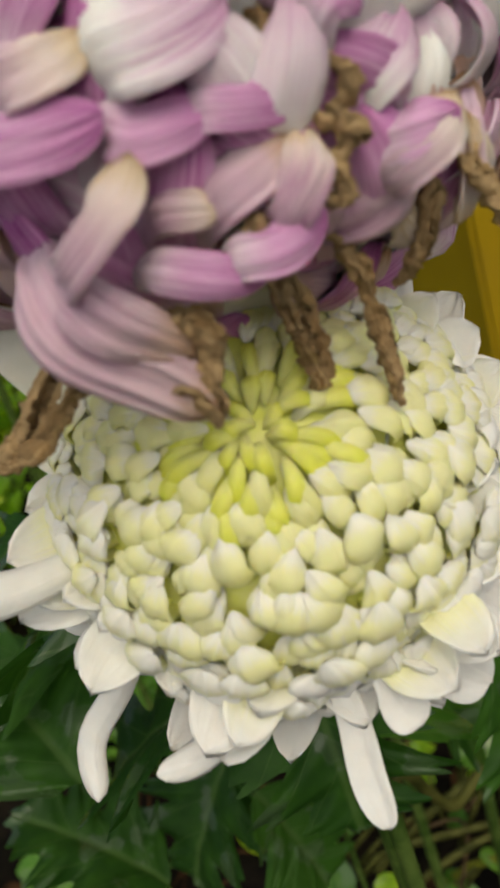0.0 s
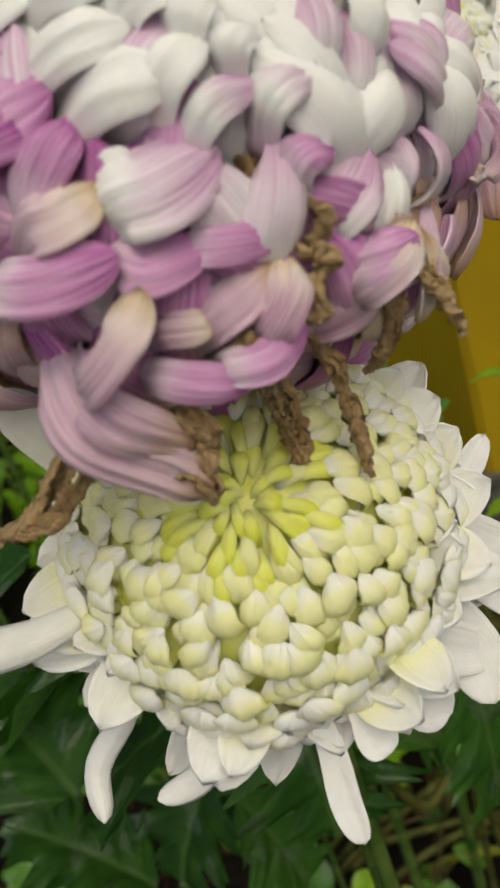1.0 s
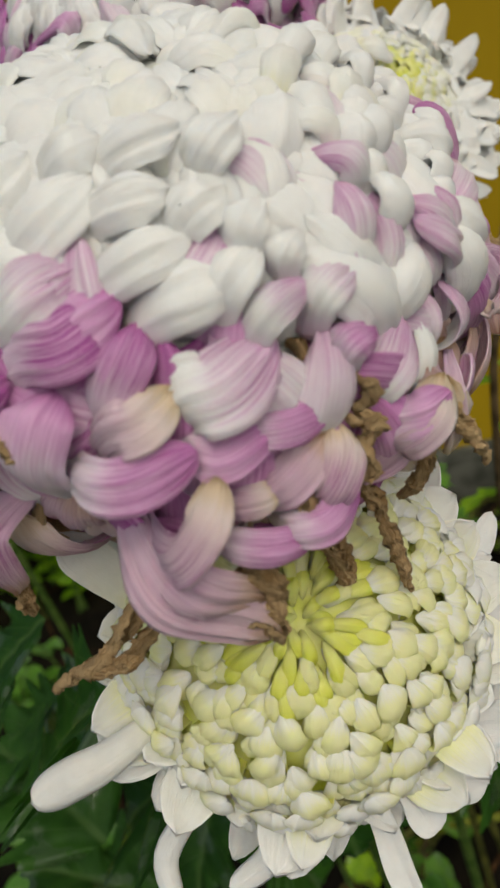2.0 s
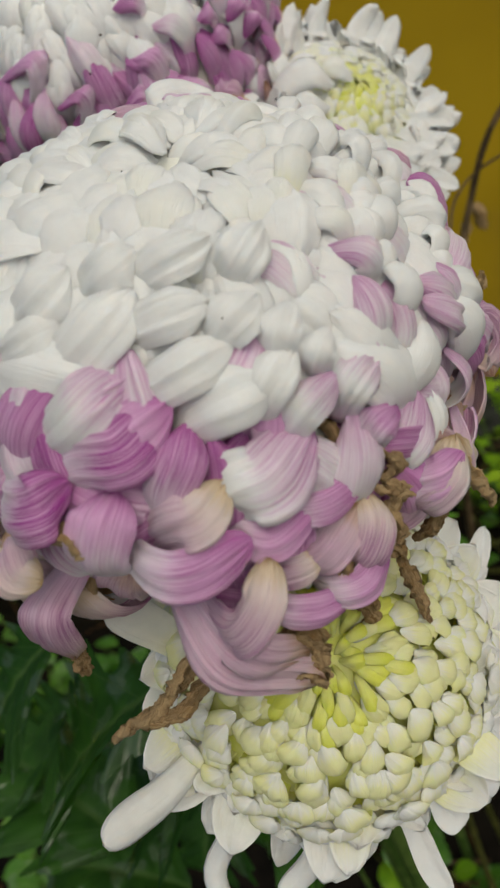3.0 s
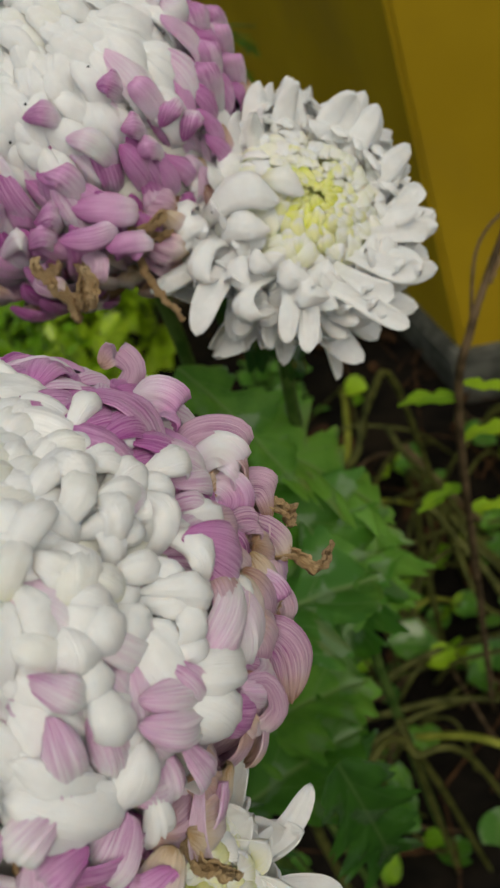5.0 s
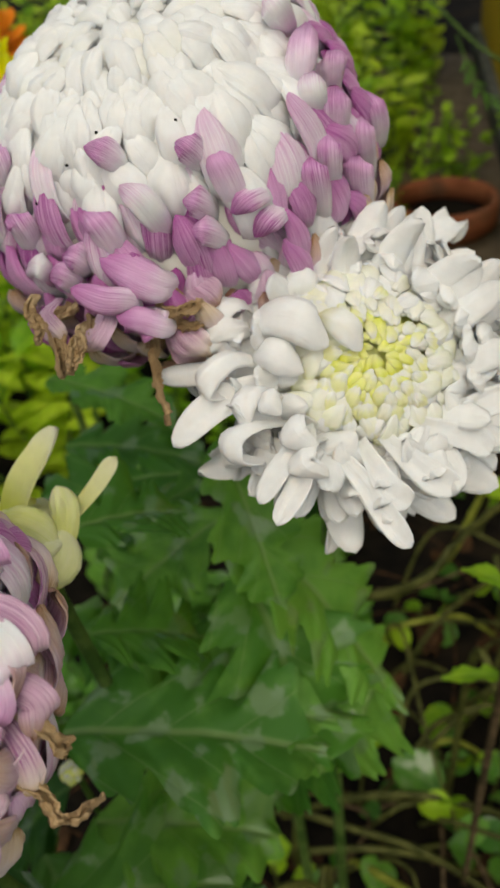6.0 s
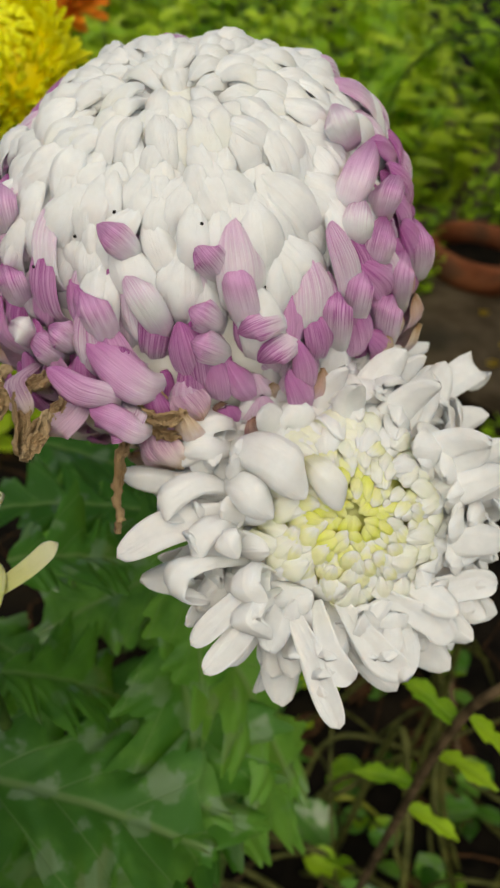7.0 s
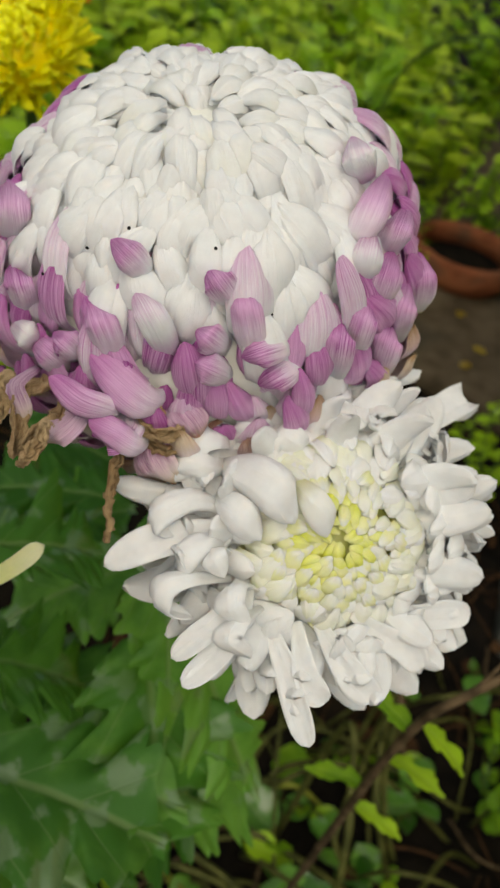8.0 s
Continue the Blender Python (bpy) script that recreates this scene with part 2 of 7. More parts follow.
stem_olive = rough_material("stem_olive", (0.04, 0.045, 0.010), (0.105, 0.108, 0.028), 60.0, 0.5, 0.001)
stem_lime = rough_material("stem_lime", (0.15, 0.17, 0.02), (0.28, 0.30, 0.045), 60.0, 0.5, 0.001)
stem_dry = rough_material("stem_dry", (0.05, 0.035, 0.018), (0.16, 0.11, 0.06), 90.0, 0.8, 0.001)
dead_matter = rough_material("dead_matter", (0.025, 0.013, 0.006), (0.085, 0.043, 0.018), 60.0, 0.85, 0.002)


# ---- builders ----
def mesh_from(name, verts, faces, uvs, mat):
    me = bpy.data.meshes.new(name)
    me.from_pydata(verts, [], faces)
    me.polygons.foreach_set("use_smooth", [True] * len(faces))
    if uvs is not None:
        layer = me.uv_layers.new(name="UVMap")
        loops = np.zeros(len(me.loops), dtype=np.int32)
        me.loops.foreach_get("vertex_index", loops)
        layer.data.foreach_set("uv", np.asarray(uvs, dtype=np.float32)[loops].ravel())
    me.materials.append(mat)
    return me


def spline(points, n):
    """n points, even in parameter, on a smooth curve through the given ones."""
    p = np.asarray(points, float)
    p = np.vstack([2 * p[0] - p[1], p, 2 * p[-1] - p[-2]])
    out = []
    for t in np.linspace(0, len(p) - 3 - 1e-9, n):
        k, f = int(t), t - int(t)
        a, b, c, d = p[k:k + 4]
        out.append(0.5 * (2 * b + (c - a) * f + (2 * a - 5 * b + 4 * c - d) * f * f + (3 * b - a - 3 * c + d) * f ** 3))
    return np.array(out)


def unit(v):
    return v / (np.linalg.norm(v, axis=-1, keepdims=True) + 1e-12)


def petal_mesh(points, width, mat, side=(1, 0, 0), roll=0.7, belly=0.65, tip=0.5, thick=0.0006, twist=0.0,
               ridge=0.03, crinkle=0.0, base=0.35, hood=0.3, crumple=0.0, nu=9, nv=14, seed=0):
    """A fleshy petal along a curve: half as wide at its foot, widest at belly, rolled across its breadth."""
    rng = np.random.default_rng(seed)
    s = np.linspace(0, 1, nv)
    s = 1 - (1 - s) ** 1.35
    line = spline(points, 60)
    c = np.stack([np.interp(s, np.linspace(0, 1, 60), line[:, k]) for k in range(3)], 1)
    t = unit(np.gradient(c, axis=0))
    hint = np.broadcast_to(np.asarray(side, float), c.shape)
    sd = unit(hint - t * (hint * t).sum(1, keepdims=True))
    nm = np.cross(sd, t)
    a = twist * s[:, None]
    sd, nm = sd * np.cos(a) + nm * np.sin(a), nm * np.cos(a) - sd * np.sin(a)
    rise = np.clip(s / belly, 0, 1)
    grow = base + (1 - base) * np.sin(rise * np.pi / 2)
    fall = np.clip((s - belly) / (1 - belly), 0, 1)
    w = 0.5 * width * grow * np.sqrt(np.clip(1 - fall ** (1 / tip + 0.6), 0, 1))
    w[-1] = 0.02 * width
    u = np.linspace(-1, 1, nu)
    curl = roll * (0.8 + hood * s ** 3)[:, None]
    ang = u[None] * curl
    x = w[:, None] * np.sin(ang) / curl
    z = w[:, None] * (1 - np.cos(ang)) / curl
    ph = rng.uniform(0, 6.28, 3)
    ribs = sum(h * np.cos(u[None] * np.pi * f + p + 0.8 * np.sin(2 * s + p)[:, None]) for f, h, p in zip(rng.uniform((1.4, 3, 6), (2.4, 4.5, 8)), (0.8, 0.5, 0.25), ph))
    z = z + ridge * width * ribs * np.sin(np.pi * s)[:, None]
    soft = np.cumsum(rng.normal(0, 1, (nv, nu)), axis=0)
    z = z + 0.006 * width * soft * s[:, None]
    if crinkle:
        z = z + crinkle * width * rng.normal(0, 1, (nv, nu)) * np.linspace(0.3, 1, nv)[:, None]
        x = x * (1 + 0.5 * crinkle * rng.normal(0, 1, (nv, nu)))
    mid = c[:, None] + sd[:, None] * x[..., None] + nm[:, None] * z[..., None]
    if crumple:
        off = Vector((seed * 0.37, seed * 0.11, 0))
        for i in range(nv):
            for j in range(nu):
                v = Vector(mid[i, j])
                mid[i, j] += crumple * np.array(noise.noise_vector(v * 260 + off) + 0.7 * noise.noise_vector(v * 700 + off) + 0.55 * noise.noise_vector(v * 1600))
    th = thick * (1 - 0.8 * u ** 2)[None, :, None] * np.ones((nv, 1, 1))
    out = unit(-sd[:, None] * np.sin(ang)[..., None] + nm[:, None] * np.cos(ang)[..., None])
    top, low = mid + out * th, mid - out * th
    verts = np.concatenate([top.reshape(-1, 3), low.reshape(-1, 3)])
    uv = np.stack(np.broadcast_arrays((u * 0.5 + 0.5)[None], s[:, None]), -1).reshape(-1, 2)
    n, faces = nu * nv, []
    for i in range(nv - 1):
        for j in range(nu - 1):
            k = i * nu + j
            faces += [(k, k + 1, k + nu + 1, k + nu), (n + k, n + k + nu, n + k + nu + 1, n + k + 1)]
        k = i * nu
        faces += [(k, k + nu, n + k + nu, n + k), (k + nu - 1, n + k + nu - 1, n + k + 2 * nu - 1, k + 2 * nu - 1)]
    for j in range(nu - 1):
        k = (nv - 1) * nu + j
        faces += [(j, n + j, n + j + 1, j + 1), (k, k + 1, n + k + 1, n + k)]
    return mesh_from("petal", verts.tolist(), faces, np.vstack([uv, uv]), mat)


def tube_mesh(name, points, radii, mat, sides=8, n=24, rough=0.0, seed=0):
    """A stem: a tapered round tube along a curve, closed at both ends."""
    rng = np.random.default_rng(seed)
    c = spline(points, n)
    t = unit(np.gradient(c, axis=0))
    ref = np.array([0.31, 0.87, 0.38])
    a = unit(np.cross(t, ref))
    b = np.cross(t, a)
    r = np.interp(np.linspace(0, 1, n), np.linspace(0, 1, len(radii)), radii)
    phi = np.arange(sides) * 2 * np.pi / sides
    wob = 1 + rough * rng.normal(0, 1, (n, sides))
    v = c[:, None] + (a[:, None] * np.cos(phi)[None, :, None] + b[:, None] * np.sin(phi)[None, :, None]) * (r[:, None] * wob)[..., None]
    verts = v.reshape(-1, 3).tolist()
    faces = [(i * sides + j, i * sides + (j + 1) % sides, (i + 1) * sides + (j + 1) % sides, (i + 1) * sides + j)
             for i in range(n - 1) for j in range(sides)]
    faces += [tuple(range(sides))[::-1], tuple((n - 1) * sides + j for j in range(sides))]
    return mesh_from(name, verts, faces, None, mat)


def leaf_mesh(length, width, mat, lobes=3, depth=0.52, droop=0.5, fold=0.25, curl=0.12, seed=0, nu=14, nv=56, tooth=0.24):
    """A lobed blade with a sunk midrib, from its foot at the origin along +y, facing +z."""
    rng = np.random.default_rng(seed)
    s = np.linspace(0, 1, nv)
    env = np.sin(np.pi * np.clip(s * 0.95 + 0.03, 0, 1) ** 0.8) ** 0.7
    half = []
    for k in range(2):
        ph = rng.uniform(0.1, 0.3)
        wave = 0.5 - 0.5 * np.cos(2 * np.pi * (lobes * s + ph))
        lob = np.clip(wave * 1.5, 0, 1) ** 0.8
        th = np.abs(np.sin(np.pi * (lobes * 3 * s + rng.uniform(0, 1))))
        size = np.interp(s, np.linspace(0, 1, 6), rng.uniform(0.8, 1.15, 6))
        half.append(0.5 * width * env * size * (1 - depth + depth * lob) * (1 - tooth + tooth * th) + 0.0004)
    ang = -droop * s
    y = np.cumsum(np.r_[0, np.cos(ang[1:])]) * length / (nv - 1)
    z = np.cumsum(np.r_[0, np.sin(ang[1:])]) * length / (nv - 1)
    u = np.linspace(-1, 1, 2 * nu + 1)
    verts, uv = [], []
    ripple = rng.uniform(0, 6.28, 4)
    for i in range(nv):
        for q in u:
            w = half[0][i] if q < 0 else half[1][i]
            e = abs(q)
            x = q * w
            fwd = 0.38 * e * w  # lobes point forwards
            zz = z[i] + fold * e * w - curl * width * e ** 2 * (0.5 + 0.5 * math.sin(9 * s[i] + ripple[0])) \
                + 0.02 * width * math.sin(14 * s[i] + 3 * q + ripple[1]) * e + 0.005 * width * math.sin(30 * s[i] - 7 * e + ripple[2])
            verts.append((x, y[i] + fwd * math.cos(ang[i]), zz))
            uv.append((q * w / width + 0.5, s[i]))
    m = 2 * nu + 1
    faces = [(i * m + j, i * m + j + 1, (i + 1) * m + j + 1, (i + 1) * m + j) for i in range(nv - 1) for j in range(m - 1)]
    return mesh_from("leaf", verts, faces, uv, mat)


def part(name, me, parent, m=None, label=""):
    ob = new(name, me)
    ob.parent = parent
    if m is not None:
        ob.matrix_basis = m
    return tagged(ob, label)


def thing(name, m, label, category, group=""):
    ob = new(name)
    ob.empty_display_size = 0.02
    ob.matrix_basis = m
    return tagged(ob, label, category, group)


def facing(centre, axis, spin=0.0):
    """A pose whose z lies along the axis."""
    q = Vector(axis).normalized().to_track_quat("Z", "Y").to_matrix().to_4x4()
    return Matrix.Translation(centre) @ q @ pose(0, 0, 0, 0, 0, spin)


def arc(r0, z0, angles, length, n=14):
    """Points in the yz plane from (r0, z0): angles from the axis in degrees, eased along the length."""
    pts, y, z = [(0, r0, z0)], r0, z0
    for k in range(n):
        a = radians(np.interp((k + 0.5) / n, np.linspace(0, 1, len(angles)), angles))
        y, z = y + math.sin(a) * length / n, z + math.cos(a) * length / n
        pts.append((0, y, z))
    return pts[::2] if n % 2 == 0 else pts


GOLDEN = 137.508


def rosette(flower, rings, seed, variants=4):
    """Petals in a golden spiral from the middle out. A ring: count, material choices, length, width, angles at its
    start and at its end, foot radius and height, roll, and how much the petals stray."""
    rng = random.Random(seed)
    i = rng.randrange(200)
    for ring in rings:
        count = ring["count"]
        stock = {}
        for k in range(count):
            f = k / max(1, count - 1)
            step = min(2, int(f * 3))
            mat = rng.choice(ring["mats"])
            key = (step, rng.randrange(variants), mat.name)
            g = (step + 0.5) / 3
            mix = lambda pair: pair[0] + (pair[1] - pair[0]) * g
            if key not in stock:
                stray = ring.get("stray", 12)
                angles = [a + (b - a) * g + rng.uniform(-stray, stray) * (0.3 + 0.7 * j / 2)
                          for j, (a, b) in enumerate(zip(ring["from"], ring["to"]))]
                length = mix(ring["length"]) * rng.uniform(0.9, 1.1)
                pts = [(ring.get("sway", 0.08) * length * q * (n / 7) ** 2, y, z)
                       for q in [rng.uniform(-1, 1)] for n, (x, y, z) in enumerate(arc(mix(ring["foot"]), mix(ring["height"]), angles, length))]
                stock[key] = petal_mesh(pts, mix(ring["width"]) * rng.uniform(0.88, 1.12), mat, roll=mix(ring["roll"]) * rng.uniform(0.8, 1.2),
                                        belly=ring.get("belly", 0.65), tip=ring.get("tip", 0.5), thick=ring.get("thick", 0.0006),
                                        twist=rng.uniform(-1, 1) * ring.get("twist", 0.25), base=ring.get("base", 0.35),
                                        crinkle=ring.get("crinkle", 0.0), ridge=ring.get("ridge", 0.03), seed=rng.randrange(9999))
            part(ring.get("name", "petal"), stock[key], flower, pose(0, 0, 0, rng.uniform(-4, 4), rng.uniform(-4, 4), i * GOLDEN + rng.uniform(-7, 7))
                 @ Matrix.Scale(rng.uniform(0.93, 1.07), 4))
            i += 1


def globe(flower, radius, bands, seed, squash=1.0, variants=5, bare=None, tint=(), only=None):
    """Incurved petals laid like scales over a ball, their tips towards the crown. A band: count, polar angles of the
    tips, length as polar span, width, materials, roll, how far the tip stands off and strays, and how loose and lumpy they lie. bare: directions
    and angles within which the petals are laid one by one elsewhere; tint: rows of directions, angle and the materials that it has there; only: the one direction and angle in
    which petals grow."""
    rng = random.Random(seed)
    i = rng.randrange(200)
    for band in bands:
        stock = {}
        lo, hi = (math.cos(radians(a)) for a in band["polar"])
        for k in range(band["count"]):
            f = (k + rng.random() * 0.8) / band["count"]
            step = min(3, int(f * 4))
            mat = rng.choice(band["mats"])
            steep = radians(math.degrees(math.acos(lo + (hi - lo) * f)) + 6)
            mid = pose(0, 0, 0, 0, 0, (i + 1) * GOLDEN) @ Vector((0, math.sin(steep), math.cos(steep)))
            for ways, wide, choice in tint:
                if steep > radians(24) and any(mid.angle(Vector(way)) < radians(wide) for way in ways):
                    mat = rng.choice(choice)
            key = (step, rng.randrange(variants), mat.name)
            tip_angle = math.degrees(math.acos(lo + (hi - lo) * (step + 0.5) / 4))
            if key not in stock:
                span = band["span"] * rng.uniform(0.9, 1.15)
                lift = band.get("lift", 0.0) * rng.uniform(0.4, 1.4)
                tuck = band.get("tuck", 0.06) * rng.uniform(0.3, 1.6)
                q = rng.uniform(-1, 1) * band.get("sway", 0.2) * band["width"]
                pts = []
                for n in range(11):
                    g = n / 10
                    end = radians(band.get("end", 128))
                    bend = end * g
                    p = (1 - math.cos(bend)) / (1 - math.cos(end))
                    a = radians(tip_angle + span * (1 - p))
                    rise = band.get("rise", 0.26)
                    r = radius * (1.02 - rise + band.get("stand", 0.0) + rise * math.sin(bend) + lift * p ** 2 - tuck * max(0, (p - 0.6) / 0.4) ** 2)
                    pts.append((q * p * p, r * math.sin(a), r * math.cos(a) * squash))
                stock[key] = petal_mesh(pts, band["width"] * rng.uniform(0.8, 1.2), mat, roll=band.get("roll", 1.1) * rng.uniform(0.75, 1.25),
                                        belly=band.get("belly", 0.66) * rng.uniform(0.85, 1.1), tip=band.get("tip", 0.6) * rng.uniform(0.75, 1.3), thick=0.0006,
                                        twist=rng.uniform(-1, 1) * band.get("twist", 0.3), base=0.5, ridge=band.get("ridge", 0.03) * rng.uniform(0.3, 1.5), nu=13, nv=16,
                                        crinkle=band.get("crinkle", 0.0), crumple=band.get("crumple", 0.0), hood=band.get("hood", 0.3), seed=rng.randrange(9999))
            i += 1
            exact = math.degrees(math.acos(lo + (hi - lo) * f))
            if bare:
                mid = pose(0, 0, 0, 0, 0, i * GOLDEN) @ Vector((0, math.sin(radians(exact + 8)), math.cos(radians(exact + 8))))
                if any(mid.angle(Vector(way)) < radians(wide) for way, wide in bare):
                    continue
            if only:
                mid = pose(0, 0, 0, 0, 0, i * GOLDEN) @ Vector((0, math.sin(radians(exact + 4)), math.cos(radians(exact + 4))))
                if mid.angle(Vector(only[0])) > radians(only[1]):
                    continue
            out = Vector((0, math.sin(radians(tip_angle)), math.cos(radians(tip_angle))))
            lean = Matrix.Rotation(radians(rng.gauss(0, band.get("stray", 14))), 4, out)
            turn = pose(0, 0, 0, 0, 0, i * GOLDEN + rng.uniform(-7, 7)) @ pose(0, 0, 0, tip_angle - exact + rng.uniform(-3, 3), rng.uniform(-3, 3), 0) @ lean
            loose = band.get("loose", 0.045)
            lump = 1 + band.get("lump", 0.0) * noise.noise((turn @ out) * 2.6 + Vector((seed, 0, 0)))
            part(band.get("name", "petal"), stock[key], flower, turn @ Matrix.Scale(rng.uniform(1 - loose, 1 + loose) * lump, 4))


OUT, AWAY = (0.05, -0.8, 0.6), (-0.05, 0.8, -0.6)


def own_petal(flower, points, width, mat, face=(0, -0.8, 0.6), label="", **kw):
    """One petal in its own place, by points of the world; face: the way its inside looks."""
    inv = flower.matrix_basis.inverted()
    pts = [tuple(inv @ Vector(p)) for p in points]
    along = Vector(pts[-1]) - Vector(pts[0])
    look_way = inv.to_3x3() @ Vector(face)
    side = along.cross(look_way).normalized()
    return part("petal", petal_mesh(pts, width, mat, side=tuple(side), **kw), flower, label=label)


def own_stem(flower, points, radius, mat, name="stem"):
    inv = flower.matrix_basis.inverted()
    return part(name, tube_mesh(name, [tuple(inv @ Vector(p)) for p in points], [radius * 1.1, radius, radius, radius * 1.3], mat), flower)


def leaf_on(stem, me, foot, way, up=(0, 0, 1), scale=1.0):
    """A leaf under a stem, its foot and direction given in the world."""
    y = Vector(way).normalized()
    x = y.cross(Vector(up)).normalized()
    z = x.cross(y)
    m = Matrix((x, y, z)).transposed().to_4x4()
    m.translation = foot
    flower = stem.parent
    return part("leaf", me, stem, flower.matrix_basis.inverted() @ m @ Matrix.Scale(scale, 4))


# ---- ground, wall ----
def ground_height(x, y):
    return 0.012 * noise.noise(Vector((x * 6, y * 6, 0))) + 0.006 * noise.noise(Vector((x * 21, y * 21, 3)))


xs = np.r_[-60, -20, -8, -4.5, np.linspace(-3, 2, 101), 3.5, 8, 20, 60]
ys = np.r_[-60, -20, -6, -2, np.linspace(-0.6, 4.4, 101), 6, 12, 25, 60]
verts = [(x, y, ground_height(x, y) - 0.006) for y in ys for x in xs]
nx = len(xs)
faces = [(j * nx + i, j * nx + i + 1, (j + 1) * nx + i + 1, (j + 1) * nx + i) for j in range(len(ys) - 1) for i in range(nx - 1)]
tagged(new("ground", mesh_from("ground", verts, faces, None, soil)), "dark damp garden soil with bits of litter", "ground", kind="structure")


def prism(name, outline, z0, z1, mat, bevel=0.006):
    bm = bmesh.new()
    low = [bm.verts.new((x, y, z0)) for x, y in outline]
    high = [bm.verts.new((x, y, z1)) for x, y in outline]
    n = len(outline)
    bm.faces.new(low[::-1])
    bm.faces.new(high)
    for i in range(n):
        bm.faces.new((low[i], low[(i + 1) % n], high[(i + 1) % n], high[i]))
    bmesh.ops.recalc_face_normals(bm, faces=bm.faces)
    bmesh.ops.bevel(bm, geom=list(bm.edges), offset=bevel, segments=2, affect="EDGES")
    me = bpy.data.meshes.new(name)
    bm.to_mesh(me)
    bm.free()
    me.materials.append(mat)
    return me


wall = tagged(new("wall_yellow", prism("wall_yellow", [(0.15, 1.10), (1.9, 0.92), (1.9, 1.121), (0.297, 1.286), (-0.448, 3.45), (-0.66, 3.45)], 0.05, 1.1, yellow_paint)),
              "low garden wall with weathered mustard yellow paint", "wall", kind="structure")
plinth = tagged(new("plinth", prism("plinth", [(0.135, 1.08), (1.95, 0.90), (1.95, 1.14), (0.313, 1.305), (-0.43, 3.47), (-0.70, 3.47)], -0.05, 0.07, plinth_mat)),
                "grey cement plinth under the yellow wall", "plinth", kind="structure")
cement = rough_material("damp_cement", (0.072, 0.054, 0.034), (0.14, 0.108, 0.072), 22.0, 0.6, 0.003, mark=(0.045, 0.04, 0.03), mark_scale=5.0)
tagged(new("pavement", prism("pavement", [(-0.024, 1.52), (-0.642, 3.28), (-1.0, 3.28), (-0.66, 2.3), (-0.37, 1.54)], -0.05, 0.022, cement)),
       "damp grey brown cement strip along the yellow wall", "pavement", kind="structure")


# ---- the large incurved chrysanthemum, white above and purple below ----
def incurved_bands(n, w, cut=0, low=0, rich=3, **form):
    purple = [petal_purple] * rich + [petal_tinged, petal_tinged]
    bands = [
        dict(name="inner_petal", count=int(44 * n), polar=(0, 14), span=15, width=w * 0.72, mats=[petal_ivory, petal_white], tuck=0.04, stray=50, roll=1.15, sway=0.5, twist=0.6),
        dict(name="inner_petal", count=int(140 * n), polar=(10, 28), span=16, width=w * 0.82, mats=[petal_white, petal_white, petal_ivory], tuck=0.04, stray=34, sway=0.6, twist=0.6),
        dict(count=int(175 * n), polar=(25, 48 + cut), span=20, width=w, mats=[petal_white], tuck=0.03, lift=0.01, stray=28, ridge=0.038, sway=0.6, twist=0.6),
        dict(count=int(70 * n), polar=(46 + cut, 58 + cut), span=24, width=w * 1.08, mats=[petal_white, petal_white, petal_tinged], tuck=0.03, lift=0.02, stand=0.015, stray=28, ridge=0.038, sway=0.6, twist=0.6),
        dict(count=int(120 * n), polar=(55 + cut, 86), span=24, width=w, mats=purple, tuck=0.03, lift=0.03, stand=0.03, stray=34, name="outer_petal", sway=0.7, twist=0.7, ridge=0.038),
        dict(count=int(84 * n), polar=(84, 110 + low), span=24, width=w, mats=[petal_purple, petal_mauve, petal_mauve, petal_faded], lift=0.06, tuck=0.03, stand=0.04,
             stray=42, sway=0.9, twist=0.9, name="outer_petal", crinkle=0.008, ridge=0.045),
        dict(count=int(40 * n), polar=(106 + low, 126 + 1.3 * low), span=24, width=w * 0.75, mats=[petal_faded, petal_mauve, petal_dry], lift=0.0,
             stray=45, sway=0.9, twist=1.2, crumple=0.0009, name="withered_petal"),
    ]
    return [{**band, **form} for band in bands]


lime_core = rough_material("lime_core", (0.86, 0.90, 0.22), (0.93, 0.94, 0.42), 200.0, 0.6, 0.001)
cream_core = rough_material("cream_core", (0.90, 0.89, 0.80), (0.94, 0.94, 0.88), 200.0, 0.6, 0.001)


def heart(flower, radius, mat, squash=1.0):
    """The solid core from which the petals grow."""
    bm = bmesh.new()
    bmesh.ops.create_icosphere(bm, subdivisions=3, radius=radius)
    for v in bm.verts:
        v.co *= 1 + 0.05 * noise.noise(v.co * 300)
        v.co.z *= squash
    me = bpy.data.meshes.new("receptacle")
    bm.to_mesh(me)
    bm.free()
    me.polygons.foreach_set("use_smooth", [True] * len(me.polygons))
    me.materials.append(mat)
    return part("receptacle", me, flower)


